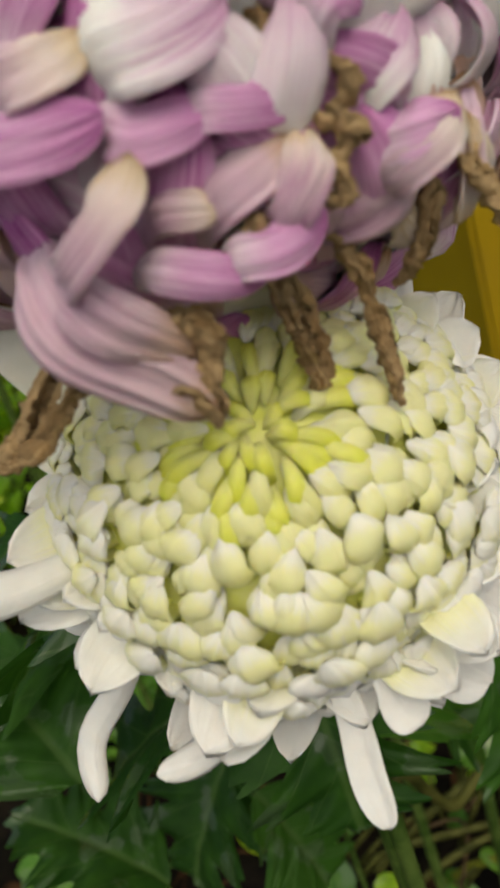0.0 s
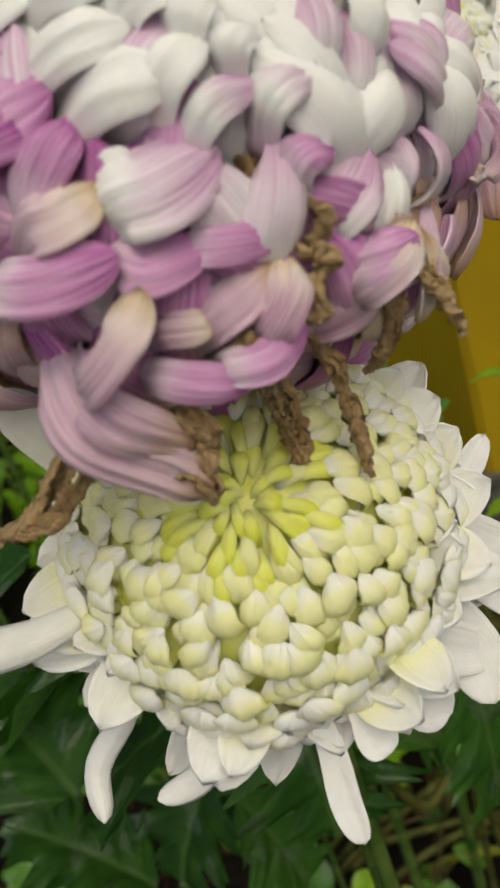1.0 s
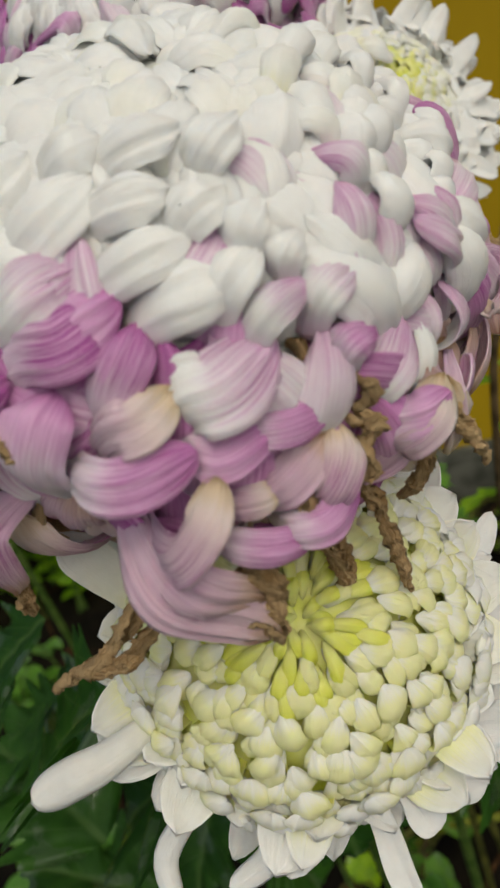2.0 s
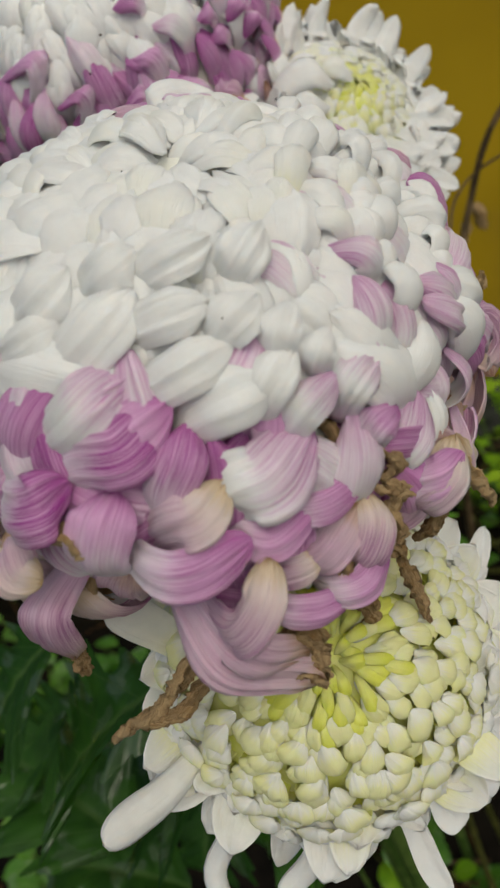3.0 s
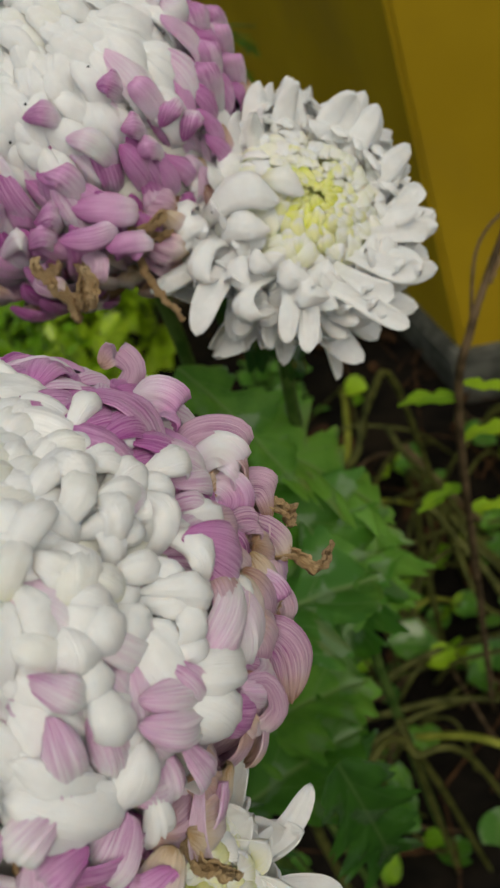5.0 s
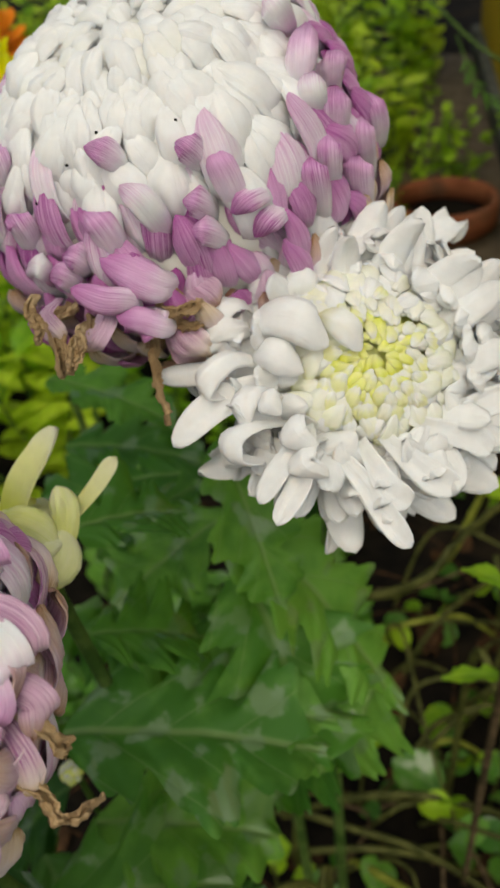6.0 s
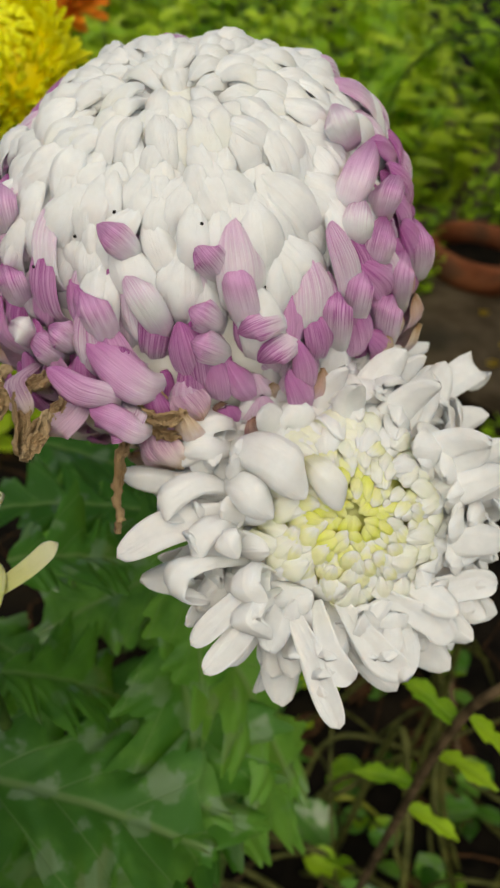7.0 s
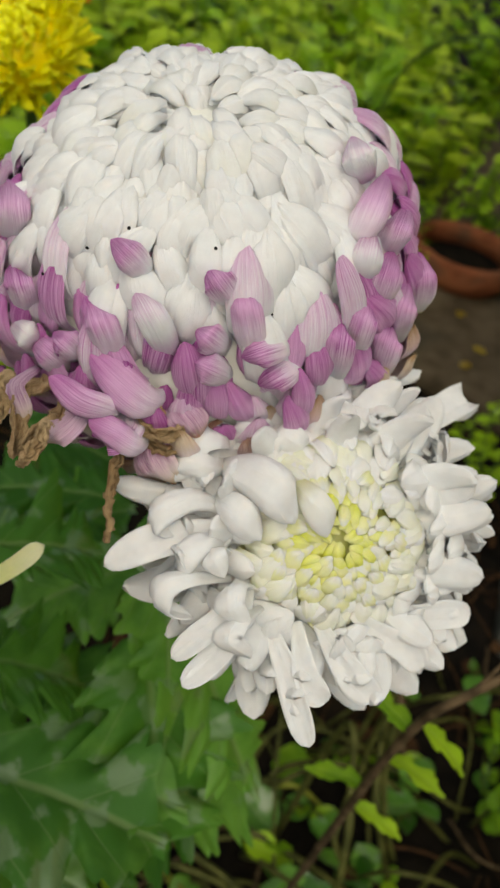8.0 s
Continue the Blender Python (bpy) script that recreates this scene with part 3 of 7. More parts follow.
A_C, A_AX = Vector((0.0195, 0.2250, 0.7217)), Vector((0.22, -0.22, 0.95))
flower_a = thing("chrysanthemum", facing(A_C, A_AX), "large incurved white chrysanthemum ageing to purple with dried brown lower petals",
                 "flower", "chrysanthemum heads")
turned_a = flower_a.matrix_basis.to_3x3().inverted()
front = turned_a @ Vector((-0.047, -0.920, 0.389))
below = turned_a @ Vector((0.0, -0.60, -0.80))
lobe, blush = turned_a @ Vector((0.80, -0.24, 0.54)), turned_a @ Vector((0.69, -0.69, 0.14))
globe(flower_a, 0.0562, incurved_bands(1.4, 0.0122, -6, -12, end=126, roll=0.95, tip=0.9, belly=0.72, hood=0.35, loose=0.05, lump=0.05), 3, squash=0.87, bare=[(front, 13), (below, 36), (turned_a @ Vector((-0.42, -0.84, -0.22)), 11), (lobe, 19), (blush, 12)],
      tint=[([turned_a @ Vector(v) for v in ((0.451, 0.492, 0.745), (0.642, 0.392, 0.659), (0.816, 0.281, 0.505), (0.943, 0.221, 0.248))], 14, [petal_purple, petal_purple, petal_tinged]),
            ([turned_a @ Vector(v) for v in ((0.733, -0.625, 0.27), (0.756, -0.433, 0.491), (0.481, -0.737, 0.475), (0.738, -0.626, 0.252))], 17, [petal_white, petal_white, petal_white, petal_tinged]),
            ([turned_a @ Vector(v) for v in ((0.93, 0.10, -0.15), (0.82, -0.25, -0.45), (0.80, 0.40, -0.35))], 24, [petal_mauve, petal_faded, petal_mauve, petal_tinged])])
# a lobe of smaller petals on one shoulder, and blushing ones below it
globe(flower_a, 0.0565, [
    dict(count=230, polar=(4, 38), span=12, width=0.0080, mats=[petal_white, petal_white, petal_ivory], stand=0.035, rise=0.25, end=132, hood=0.6, stray=44, roll=1.25, tip=1.2, belly=0.75, ridge=0.02, sway=0.5, twist=0.5, loose=0.06),
    dict(count=360, polar=(36, 74), span=12, width=0.0086, mats=[petal_white, petal_white, petal_white, petal_tinged], stand=0.035, rise=0.25, end=132, hood=0.6, stray=40, roll=1.25, tip=1.2, belly=0.75, ridge=0.02, sway=0.5, twist=0.5, loose=0.06),
], 15, squash=0.87, only=(lobe, 29))
globe(flower_a, 0.0562, [
    dict(count=260, polar=(44, 90), span=17, width=0.0088, mats=[petal_tinged, petal_tinged, petal_white], tuck=0.03, lift=0.04, stand=0.03, stray=36, roll=0.95, tip=0.75, ridge=0.05, sway=0.6, twist=0.6),
], 16, squash=0.87, only=(blush, 17))
# withering petals packed on the underside
globe(flower_a, 0.0545, [
    dict(count=260, polar=(84, 150), span=22, width=0.0115, mats=[petal_mauve, petal_faded, petal_purple, petal_mauve], end=112, rise=0.2, lift=0.02, stray=30, roll=0.9, tip=0.8,
         ridge=0.04, sway=0.5, twist=0.5, name="withered_petal"),
], 17, squash=0.87, only=(below, 40))
heart(flower_a, 0.0538, cream_core, 0.87)
own_petal(flower_a, [(-0.0061, 0.1820, 0.7175), (0.0035, 0.1587, 0.7227), (0.0112, 0.1543, 0.7223), (0.0212, 0.1581, 0.7221)], 0.0095, petal_purple, face=AWAY, roll=0.65, tip=0.4, ridge=0.035, base=0.65, nu=19, nv=22, seed=1)
own_petal(flower_a, [(-0.0011, 0.1756, 0.7162), (0.0088, 0.1615, 0.7280), (0.0145, 0.1588, 0.7294), (0.0203, 0.1640, 0.7301)], 0.0106, petal_faded, face=AWAY, roll=0.65, tip=0.32, belly=0.5, twist=0.3, ridge=0.055, crinkle=0.003, base=0.65, nu=19, nv=22, seed=2)
own_petal(flower_a, [(0.0047, 0.1747, 0.7140), (0.0099, 0.1643, 0.7302), (0.0156, 0.1640, 0.7370), (0.0182, 0.1707, 0.7385)], 0.0095, petal_purple, face=AWAY, roll=0.75, ridge=0.035, base=0.65, nu=19, nv=22, seed=3)
own_petal(flower_a, [(-0.0136, 0.1838, 0.7301), (-0.0015, 0.1698, 0.7409), (0.0078, 0.1652, 0.7417), (0.0161, 0.1732, 0.7425)], 0.0118, petal_purple, face=AWAY, roll=0.65, ridge=0.035, base=0.65, nu=19, nv=22, seed=4)
own_petal(flower_a, [(-0.0142, 0.1876, 0.7359), (-0.0025, 0.1725, 0.7450), (0.0052, 0.1701, 0.7494), (0.0115, 0.1771, 0.7490)], 0.0112, petal_tinged, face=AWAY, roll=0.65, ridge=0.035, base=0.65, nu=19, nv=22, seed=5)
own_petal(flower_a, [(0.0107, 0.1778, 0.7141), (0.0198, 0.1636, 0.7277), (0.0279, 0.1616, 0.7290), (0.0364, 0.1704, 0.7301)], 0.0145, petal_tinged, face=AWAY, roll=0.65, ridge=0.035, base=0.65, nu=19, nv=22, seed=6)
own_petal(flower_a, [(0.0078, 0.1745, 0.7079), (0.0180, 0.1633, 0.7204), (0.0239, 0.1593, 0.7189), (0.0330, 0.1649, 0.7187)], 0.0083, petal_purple, face=AWAY, roll=0.6, ridge=0.035, base=0.65, nu=19, nv=22, seed=7)
own_petal(flower_a, [(-0.0052, 0.1768, 0.7095), (-0.0051, 0.1625, 0.7242), (-0.0004, 0.1614, 0.7328), (0.0034, 0.1665, 0.7344)], 0.0123, petal_purple, face=AWAY, roll=0.75, ridge=0.035, base=0.65, nu=19, nv=22, seed=8)
own_petal(flower_a, [(-0.0198, 0.1893, 0.7303), (-0.0158, 0.1708, 0.7364), (-0.0091, 0.1644, 0.7384), (-0.0035, 0.1694, 0.7379)], 0.0128, petal_purple, face=AWAY, roll=0.75, ridge=0.035, base=0.65, nu=19, nv=22, seed=9)
own_petal(flower_a, [(0.0012, 0.1799, 0.7078), (0.0053, 0.1609, 0.7078), (0.0088, 0.1537, 0.7002), (0.0174, 0.1571, 0.6896), (0.0210, 0.1598, 0.6832)], 0.0118, petal_mauve, face=AWAY, roll=0.75, tip=0.4, ridge=0.07, crinkle=0.004, nu=19, nv=26, seed=10)
own_petal(flower_a, [(0.0045, 0.1760, 0.7051), (0.0096, 0.1571, 0.7051), (0.0149, 0.1530, 0.7000), (0.0213, 0.1589, 0.6918)], 0.0089, petal_mauve, face=AWAY, roll=0.75, tip=0.4, ridge=0.07, crinkle=0.004, nu=19, nv=26, seed=11)
own_petal(flower_a, [(0.0065, 0.1694, 0.7059), (0.0113, 0.1532, 0.7080), (0.0179, 0.1521, 0.7127), (0.0226, 0.1578, 0.7169)], 0.0095, petal_faded, face=AWAY, roll=0.85, tip=0.28, belly=0.42, twist=0.5, ridge=0.06, base=0.65, crinkle=0.004, nu=19, nv=22, seed=12)
own_petal(flower_a, [(0.0138, 0.1725, 0.7005), (0.0196, 0.1596, 0.7038), (0.0259, 0.1576, 0.7018), (0.0327, 0.1619, 0.6981)], 0.0067, petal_purple, face=AWAY, roll=0.65, ridge=0.035, base=0.65, nu=19, nv=22, seed=13)
own_petal(flower_a, [(0.0255, 0.1720, 0.6980), (0.0298, 0.1605, 0.7019), (0.0358, 0.1597, 0.7017), (0.0415, 0.1659, 0.7028)], 0.0070, petal_purple, face=AWAY, roll=0.65, ridge=0.035, base=0.65, nu=19, nv=22, seed=14)
own_petal(flower_a, [(0.0164, 0.1718, 0.7045), (0.0221, 0.1616, 0.7100), (0.0260, 0.1606, 0.7097), (0.0297, 0.1633, 0.7079)], 0.0067, petal_faded, face=AWAY, roll=0.6, tip=0.32, belly=0.5, twist=0.3, ridge=0.055, crinkle=0.003, base=0.65, nu=19, nv=22, seed=15)
own_petal(flower_a, [(0.0225, 0.1723, 0.7024), (0.0291, 0.1624, 0.7084), (0.0342, 0.1632, 0.7107), (0.0391, 0.1683, 0.7122)], 0.0083, petal_mauve, face=AWAY, roll=0.65, ridge=0.035, base=0.65, nu=19, nv=22, seed=16)
own_petal(flower_a, [(0.0315, 0.1743, 0.7005), (0.0356, 0.1632, 0.7050), (0.0399, 0.1643, 0.7096), (0.0408, 0.1700, 0.7127)], 0.0095, petal_faded, face=AWAY, roll=0.75, tip=0.32, belly=0.5, twist=0.3, ridge=0.055, crinkle=0.003, base=0.65, nu=19, nv=22, seed=17)
own_petal(flower_a, [(0.0205, 0.1760, 0.7137), (0.0290, 0.1646, 0.7190), (0.0346, 0.1636, 0.7184), (0.0416, 0.1698, 0.7158)], 0.0070, petal_purple, face=AWAY, roll=0.6, ridge=0.035, base=0.65, nu=19, nv=22, seed=18)
own_petal(flower_a, [(-0.0148, 0.1789, 0.7140), (-0.0205, 0.1690, 0.7140), (-0.0232, 0.1700, 0.7055), (-0.0236, 0.1750, 0.6965)], 0.0110, petal_mauve, face=AWAY, roll=0.65, ridge=0.035, base=0.65, nu=19, nv=22, seed=19)
own_petal(flower_a, [(-0.0202, 0.1823, 0.7199), (-0.0190, 0.1709, 0.7297), (-0.0193, 0.1663, 0.7265), (-0.0159, 0.1666, 0.7229)], 0.0101, petal_faded, face=AWAY, roll=0.65, ridge=0.035, base=0.65, nu=19, nv=22, seed=20)
own_petal(flower_a, [(0.0374, 0.1862, 0.7175), (0.0391, 0.1767, 0.7193), (0.0420, 0.1748, 0.7232), (0.0425, 0.1793, 0.7263)], 0.0070, petal_purple, face=AWAY, roll=0.75, ridge=0.035, base=0.65, nu=19, nv=22, seed=21)
own_petal(flower_a, [(0.0446, 0.1862, 0.7111), (0.0472, 0.1756, 0.7147), (0.0522, 0.1748, 0.7182), (0.0565, 0.1809, 0.7213)], 0.0118, petal_tinged, face=AWAY, roll=0.75, ridge=0.035, base=0.65, nu=19, nv=22, seed=22)
own_petal(flower_a, [(0.0466, 0.1823, 0.7013), (0.0501, 0.1726, 0.7044), (0.0562, 0.1726, 0.7071), (0.0604, 0.1795, 0.7096)], 0.0095, petal_faded, face=AWAY, roll=0.65, tip=0.32, belly=0.5, twist=0.3, ridge=0.055, crinkle=0.003, base=0.65, nu=19, nv=22, seed=23)
own_petal(flower_a, [(0.0452, 0.1851, 0.7058), (0.0494, 0.1746, 0.7075), (0.0552, 0.1719, 0.7081), (0.0604, 0.1760, 0.7080)], 0.0083, petal_purple, face=AWAY, roll=0.65, ridge=0.035, base=0.65, nu=19, nv=22, seed=24)
own_petal(flower_a, [(-0.0156, 0.1848, 0.7322), (-0.0089, 0.1770, 0.7440), (-0.0047, 0.1775, 0.7503), (-0.0024, 0.1825, 0.7528)], 0.0075, petal_tinged, face=AWAY, roll=0.8, tip=0.95, belly=0.66, ridge=0.038, base=0.8, nu=19, nv=20, seed=25)
own_petal(flower_a, [(-0.0130, 0.1843, 0.7362), (-0.0014, 0.1738, 0.7449), (0.0067, 0.1718, 0.7482), (0.0123, 0.1745, 0.7484)], 0.0100, petal_tinged, face=AWAY, roll=0.8, tip=0.95, belly=0.66, ridge=0.038, base=0.8, nu=19, nv=20, seed=26)
own_petal(flower_a, [(-0.0113, 0.1807, 0.7291), (0.0016, 0.1700, 0.7392), (0.0107, 0.1682, 0.7431), (0.0172, 0.1712, 0.7436)], 0.0115, petal_purple, face=AWAY, roll=0.8, tip=0.95, belly=0.66, ridge=0.038, base=0.8, nu=19, nv=20, seed=27)
own_petal(flower_a, [(0.0151, 0.1736, 0.7372), (0.0227, 0.1682, 0.7414), (0.0291, 0.1679, 0.7421), (0.0341, 0.1714, 0.7402)], 0.0115, petal_white, face=AWAY, roll=0.8, tip=0.95, belly=0.66, ridge=0.038, base=0.8, nu=19, nv=20, seed=28)
own_petal(flower_a, [(0.0098, 0.1772, 0.7430), (0.0179, 0.1713, 0.7474), (0.0246, 0.1708, 0.7486), (0.0297, 0.1743, 0.7473)], 0.0100, petal_white, face=AWAY, roll=0.8, tip=0.95, belly=0.66, ridge=0.038, base=0.8, nu=19, nv=20, seed=29)
own_petal(flower_a, [(-0.0050, 0.1852, 0.7466), (0.0049, 0.1781, 0.7539), (0.0125, 0.1782, 0.7576), (0.0181, 0.1829, 0.7586)], 0.0120, petal_white, face=AWAY, roll=0.8, tip=0.95, belly=0.66, ridge=0.038, base=0.8, nu=19, nv=20, seed=30)
own_petal(flower_a, [(0.0125, 0.1833, 0.7520), (0.0192, 0.1771, 0.7552), (0.0246, 0.1761, 0.7556), (0.0287, 0.1790, 0.7538)], 0.0095, petal_white, face=AWAY, roll=0.8, tip=0.95, belly=0.66, ridge=0.038, base=0.8, nu=19, nv=20, seed=31)
own_petal(flower_a, [(0.0167, 0.1889, 0.7577), (0.0230, 0.1832, 0.7610), (0.0284, 0.1831, 0.7617), (0.0326, 0.1872, 0.7604)], 0.0090, petal_white, face=AWAY, roll=0.8, tip=0.95, belly=0.66, ridge=0.038, base=0.8, nu=19, nv=20, seed=32)
own_petal(flower_a, [(0.0253, 0.1784, 0.7461), (0.0294, 0.1743, 0.7505), (0.0332, 0.1749, 0.7522), (0.0363, 0.1791, 0.7515)], 0.0100, petal_white, face=AWAY, roll=0.8, tip=0.95, belly=0.66, ridge=0.038, base=0.8, nu=19, nv=20, seed=33)
own_petal(flower_a, [(-0.0159, 0.1969, 0.7488), (-0.0061, 0.1851, 0.7560), (0.0002, 0.1824, 0.7582), (0.0040, 0.1847, 0.7577)], 0.0085, petal_white, face=AWAY, roll=0.8, tip=0.95, belly=0.66, ridge=0.038, base=0.8, nu=19, nv=20, seed=34)
own_petal(flower_a, [(-0.0078, 0.1952, 0.7541), (-0.0002, 0.1872, 0.7605), (0.0051, 0.1867, 0.7633), (0.0086, 0.1909, 0.7635)], 0.0110, petal_white, face=AWAY, roll=0.8, tip=0.95, belly=0.66, ridge=0.038, base=0.8, nu=19, nv=20, seed=35)
own_petal(flower_a, [(0.0272, 0.1727, 0.7333), (0.0313, 0.1686, 0.7398), (0.0352, 0.1696, 0.7429), (0.0386, 0.1743, 0.7431)], 0.0090, petal_white, face=AWAY, roll=0.8, tip=0.95, belly=0.66, ridge=0.038, base=0.8, nu=19, nv=20, seed=36)
own_petal(flower_a, [(0.0304, 0.1720, 0.7276), (0.0351, 0.1675, 0.7339), (0.0396, 0.1683, 0.7364), (0.0436, 0.1730, 0.7356)], 0.0075, petal_tinged, face=AWAY, roll=0.8, tip=0.95, belly=0.66, ridge=0.038, base=0.8, nu=19, nv=20, seed=37)
own_petal(flower_a, [(0.0407, 0.1751, 0.7267), (0.0440, 0.1704, 0.7331), (0.0476, 0.1715, 0.7354), (0.0512, 0.1767, 0.7341)], 0.0085, petal_tinged, face=AWAY, roll=0.8, tip=0.95, belly=0.66, ridge=0.038, base=0.8, nu=19, nv=20, seed=38)
own_petal(flower_a, [(0.0344, 0.1766, 0.7395), (0.0364, 0.1727, 0.7454), (0.0387, 0.1738, 0.7482), (0.0409, 0.1784, 0.7482)], 0.0080, petal_white, face=AWAY, roll=0.8, tip=0.95, belly=0.66, ridge=0.038, base=0.8, nu=19, nv=20, seed=39)
own_petal(flower_a, [(0.0393, 0.1763, 0.7343), (0.0410, 0.1717, 0.7403), (0.0429, 0.1723, 0.7427), (0.0450, 0.1765, 0.7420)], 0.0070, petal_white, face=AWAY, roll=0.8, tip=0.95, belly=0.66, ridge=0.038, base=0.8, nu=19, nv=20, seed=40)
own_petal(flower_a, [(0.0431, 0.1762, 0.7165), (0.0455, 0.1697, 0.7244), (0.0483, 0.1699, 0.7263), (0.0513, 0.1748, 0.7236)], 0.0080, petal_purple, face=AWAY, roll=0.8, tip=0.95, belly=0.66, ridge=0.038, base=0.8, nu=19, nv=20, seed=41)
own_petal(flower_a, [(0.0077, 0.1909, 0.7578), (0.0131, 0.1848, 0.7620), (0.0173, 0.1845, 0.7636), (0.0202, 0.1884, 0.7629)], 0.0100, petal_white, face=AWAY, roll=0.8, tip=0.95, belly=0.66, ridge=0.038, base=0.8, nu=19, nv=20, seed=42)
own_petal(flower_a, [(0.0319, 0.1851, 0.7526), (0.0351, 0.1814, 0.7570), (0.0383, 0.1830, 0.7589), (0.0412, 0.1885, 0.7584)], 0.0100, petal_white, face=AWAY, roll=0.8, tip=0.95, belly=0.66, ridge=0.038, base=0.8, nu=19, nv=20, seed=43)
# dried petals that hang over the lower flower
own_petal(flower_a, [(0.0398, 0.1768, 0.7032), (0.0426, 0.1763, 0.6930), (0.0434, 0.1765, 0.6824), (0.0442, 0.1755, 0.6700)], 0.0052, petal_dry, face=OUT, twist=3.0, roll=2.6, crumple=0.0010, ridge=0.1, base=0.75, tip=1.0, nu=17, nv=80, seed=1)
own_petal(flower_a, [(0.0319, 0.1716, 0.6966), (0.0326, 0.1739, 0.6873), (0.0334, 0.1753, 0.6785), (0.0308, 0.1770, 0.6723)], 0.0048, petal_dry, face=OUT, twist=2.0, roll=2.6, crumple=0.0010, ridge=0.1, base=0.75, tip=1.0, nu=17, nv=80, seed=2)
own_petal(flower_a, [(0.0337, 0.1726, 0.6978), (0.0356, 0.1756, 0.6858), (0.0349, 0.1769, 0.6770), (0.0306, 0.1770, 0.6724)], 0.0038, petal_dry, face=OUT, twist=-2.0, roll=2.6, crumple=0.0010, ridge=0.1, base=0.75, tip=1.0, nu=17, nv=80, seed=3)
own_petal(flower_a, [(0.0080, 0.1717, 0.6946), (-0.0014, 0.1685, 0.6913), (-0.0099, 0.1678, 0.6843), (-0.0238, 0.1678, 0.6773)], 0.0067, petal_dry, face=OUT, twist=2.5, roll=2.6, crumple=0.0010, ridge=0.1, base=0.75, tip=1.0, nu=17, nv=80, seed=4)
own_petal(flower_a, [(0.0084, 0.1690, 0.6906), (0.0009, 0.1662, 0.6875), (-0.0081, 0.1654, 0.6804), (-0.0196, 0.1681, 0.6789)], 0.0054, petal_dry, face=OUT, twist=-2.2, roll=2.6, crumple=0.0010, ridge=0.1, base=0.75, tip=1.0, nu=17, nv=80, seed=5)
own_petal(flower_a, [(0.0151, 0.1599, 0.6941), (0.0212, 0.1594, 0.6961), (0.0231, 0.1593, 0.6920), (0.0198, 0.1593, 0.6836)], 0.0065, petal_dry, face=OUT, twist=1.5, roll=2.6, crumple=0.0010, ridge=0.1, base=0.75, tip=1.0, nu=17, nv=80, seed=6)
own_petal(flower_a, [(0.0152, 0.1587, 0.6887), (0.0194, 0.1587, 0.6881), (0.0206, 0.1589, 0.6846), (0.0208, 0.1595, 0.6819)], 0.0062, petal_dry, face=OUT, twist=0.5, roll=2.6, crumple=0.0010, ridge=0.1, base=0.75, tip=1.0, nu=17, nv=80, seed=7)
own_petal(flower_a, [(0.0289, 0.1633, 0.6972), (0.0321, 0.1617, 0.7016), (0.0337, 0.1626, 0.7044), (0.0345, 0.1641, 0.7047)], 0.0038, petal_dry, face=OUT, twist=1.0, roll=2.6, crumple=0.0010, ridge=0.1, base=0.75, tip=1.0, nu=17, nv=80, seed=8)
own_petal(flower_a, [(0.0405, 0.1726, 0.7093), (0.0448, 0.1700, 0.7120), (0.0470, 0.1679, 0.7105), (0.0443, 0.1684, 0.7080)], 0.0052, petal_dry, face=OUT, twist=1.5, roll=2.6, crumple=0.0010, ridge=0.1, base=0.75, tip=1.0, nu=17, nv=80, seed=9)
own_petal(flower_a, [(0.0405, 0.1710, 0.7034), (0.0442, 0.1689, 0.7070), (0.0451, 0.1665, 0.7050), (0.0421, 0.1672, 0.7030)], 0.0048, petal_dry, face=OUT, twist=-1.5, roll=2.6, crumple=0.0010, ridge=0.1, base=0.75, tip=1.0, nu=17, nv=80, seed=10)
own_petal(flower_a, [(0.0427, 0.1759, 0.7140), (0.0460, 0.1732, 0.7185), (0.0475, 0.1709, 0.7167), (0.0452, 0.1705, 0.7128)], 0.0046, petal_dry, face=OUT, twist=1.2, roll=2.6, crumple=0.0010, ridge=0.1, base=0.75, tip=1.0, nu=17, nv=80, seed=11)
own_petal(flower_a, [(0.0362, 0.1818, 0.7237), (0.0391, 0.1758, 0.7251), (0.0394, 0.1732, 0.7230), (0.0394, 0.1718, 0.7174)], 0.0041, petal_dry, face=OUT, twist=1.2, roll=2.6, crumple=0.0010, ridge=0.1, base=0.75, tip=1.0, nu=17, nv=80, seed=12)
own_petal(flower_a, [(0.0599, 0.1868, 0.7062), (0.0602, 0.1812, 0.7014), (0.0622, 0.1802, 0.6960), (0.0652, 0.1814, 0.6884)], 0.0048, petal_dry, face=OUT, twist=2.0, roll=2.6, crumple=0.0010, ridge=0.1, base=0.75, tip=1.0, nu=17, nv=80, seed=13)
own_petal(flower_a, [(0.0558, 0.1837, 0.6986), (0.0545, 0.1797, 0.6964), (0.0517, 0.1805, 0.6908), (0.0484, 0.1839, 0.6855)], 0.0052, petal_dry, face=OUT, twist=2.0, roll=2.6, crumple=0.0010, ridge=0.1, base=0.75, tip=1.0, nu=17, nv=80, seed=14)
own_petal(flower_a, [(0.0638, 0.1905, 0.7076), (0.0623, 0.1835, 0.7045), (0.0607, 0.1814, 0.6980), (0.0581, 0.1830, 0.6918)], 0.0050, petal_faded, face=OUT, twist=1.0, roll=1.4, crinkle=0.04, seed=58)
own_petal(flower_a, [(-0.0109, 0.1702, 0.7276), (-0.0068, 0.1646, 0.7312), (-0.0054, 0.1626, 0.7298), (-0.0073, 0.1629, 0.7270)], 0.0048, petal_dry, face=OUT, twist=0.8, roll=2.6, crumple=0.0010, ridge=0.1, base=0.75, tip=1.0, nu=17, nv=80, seed=15)
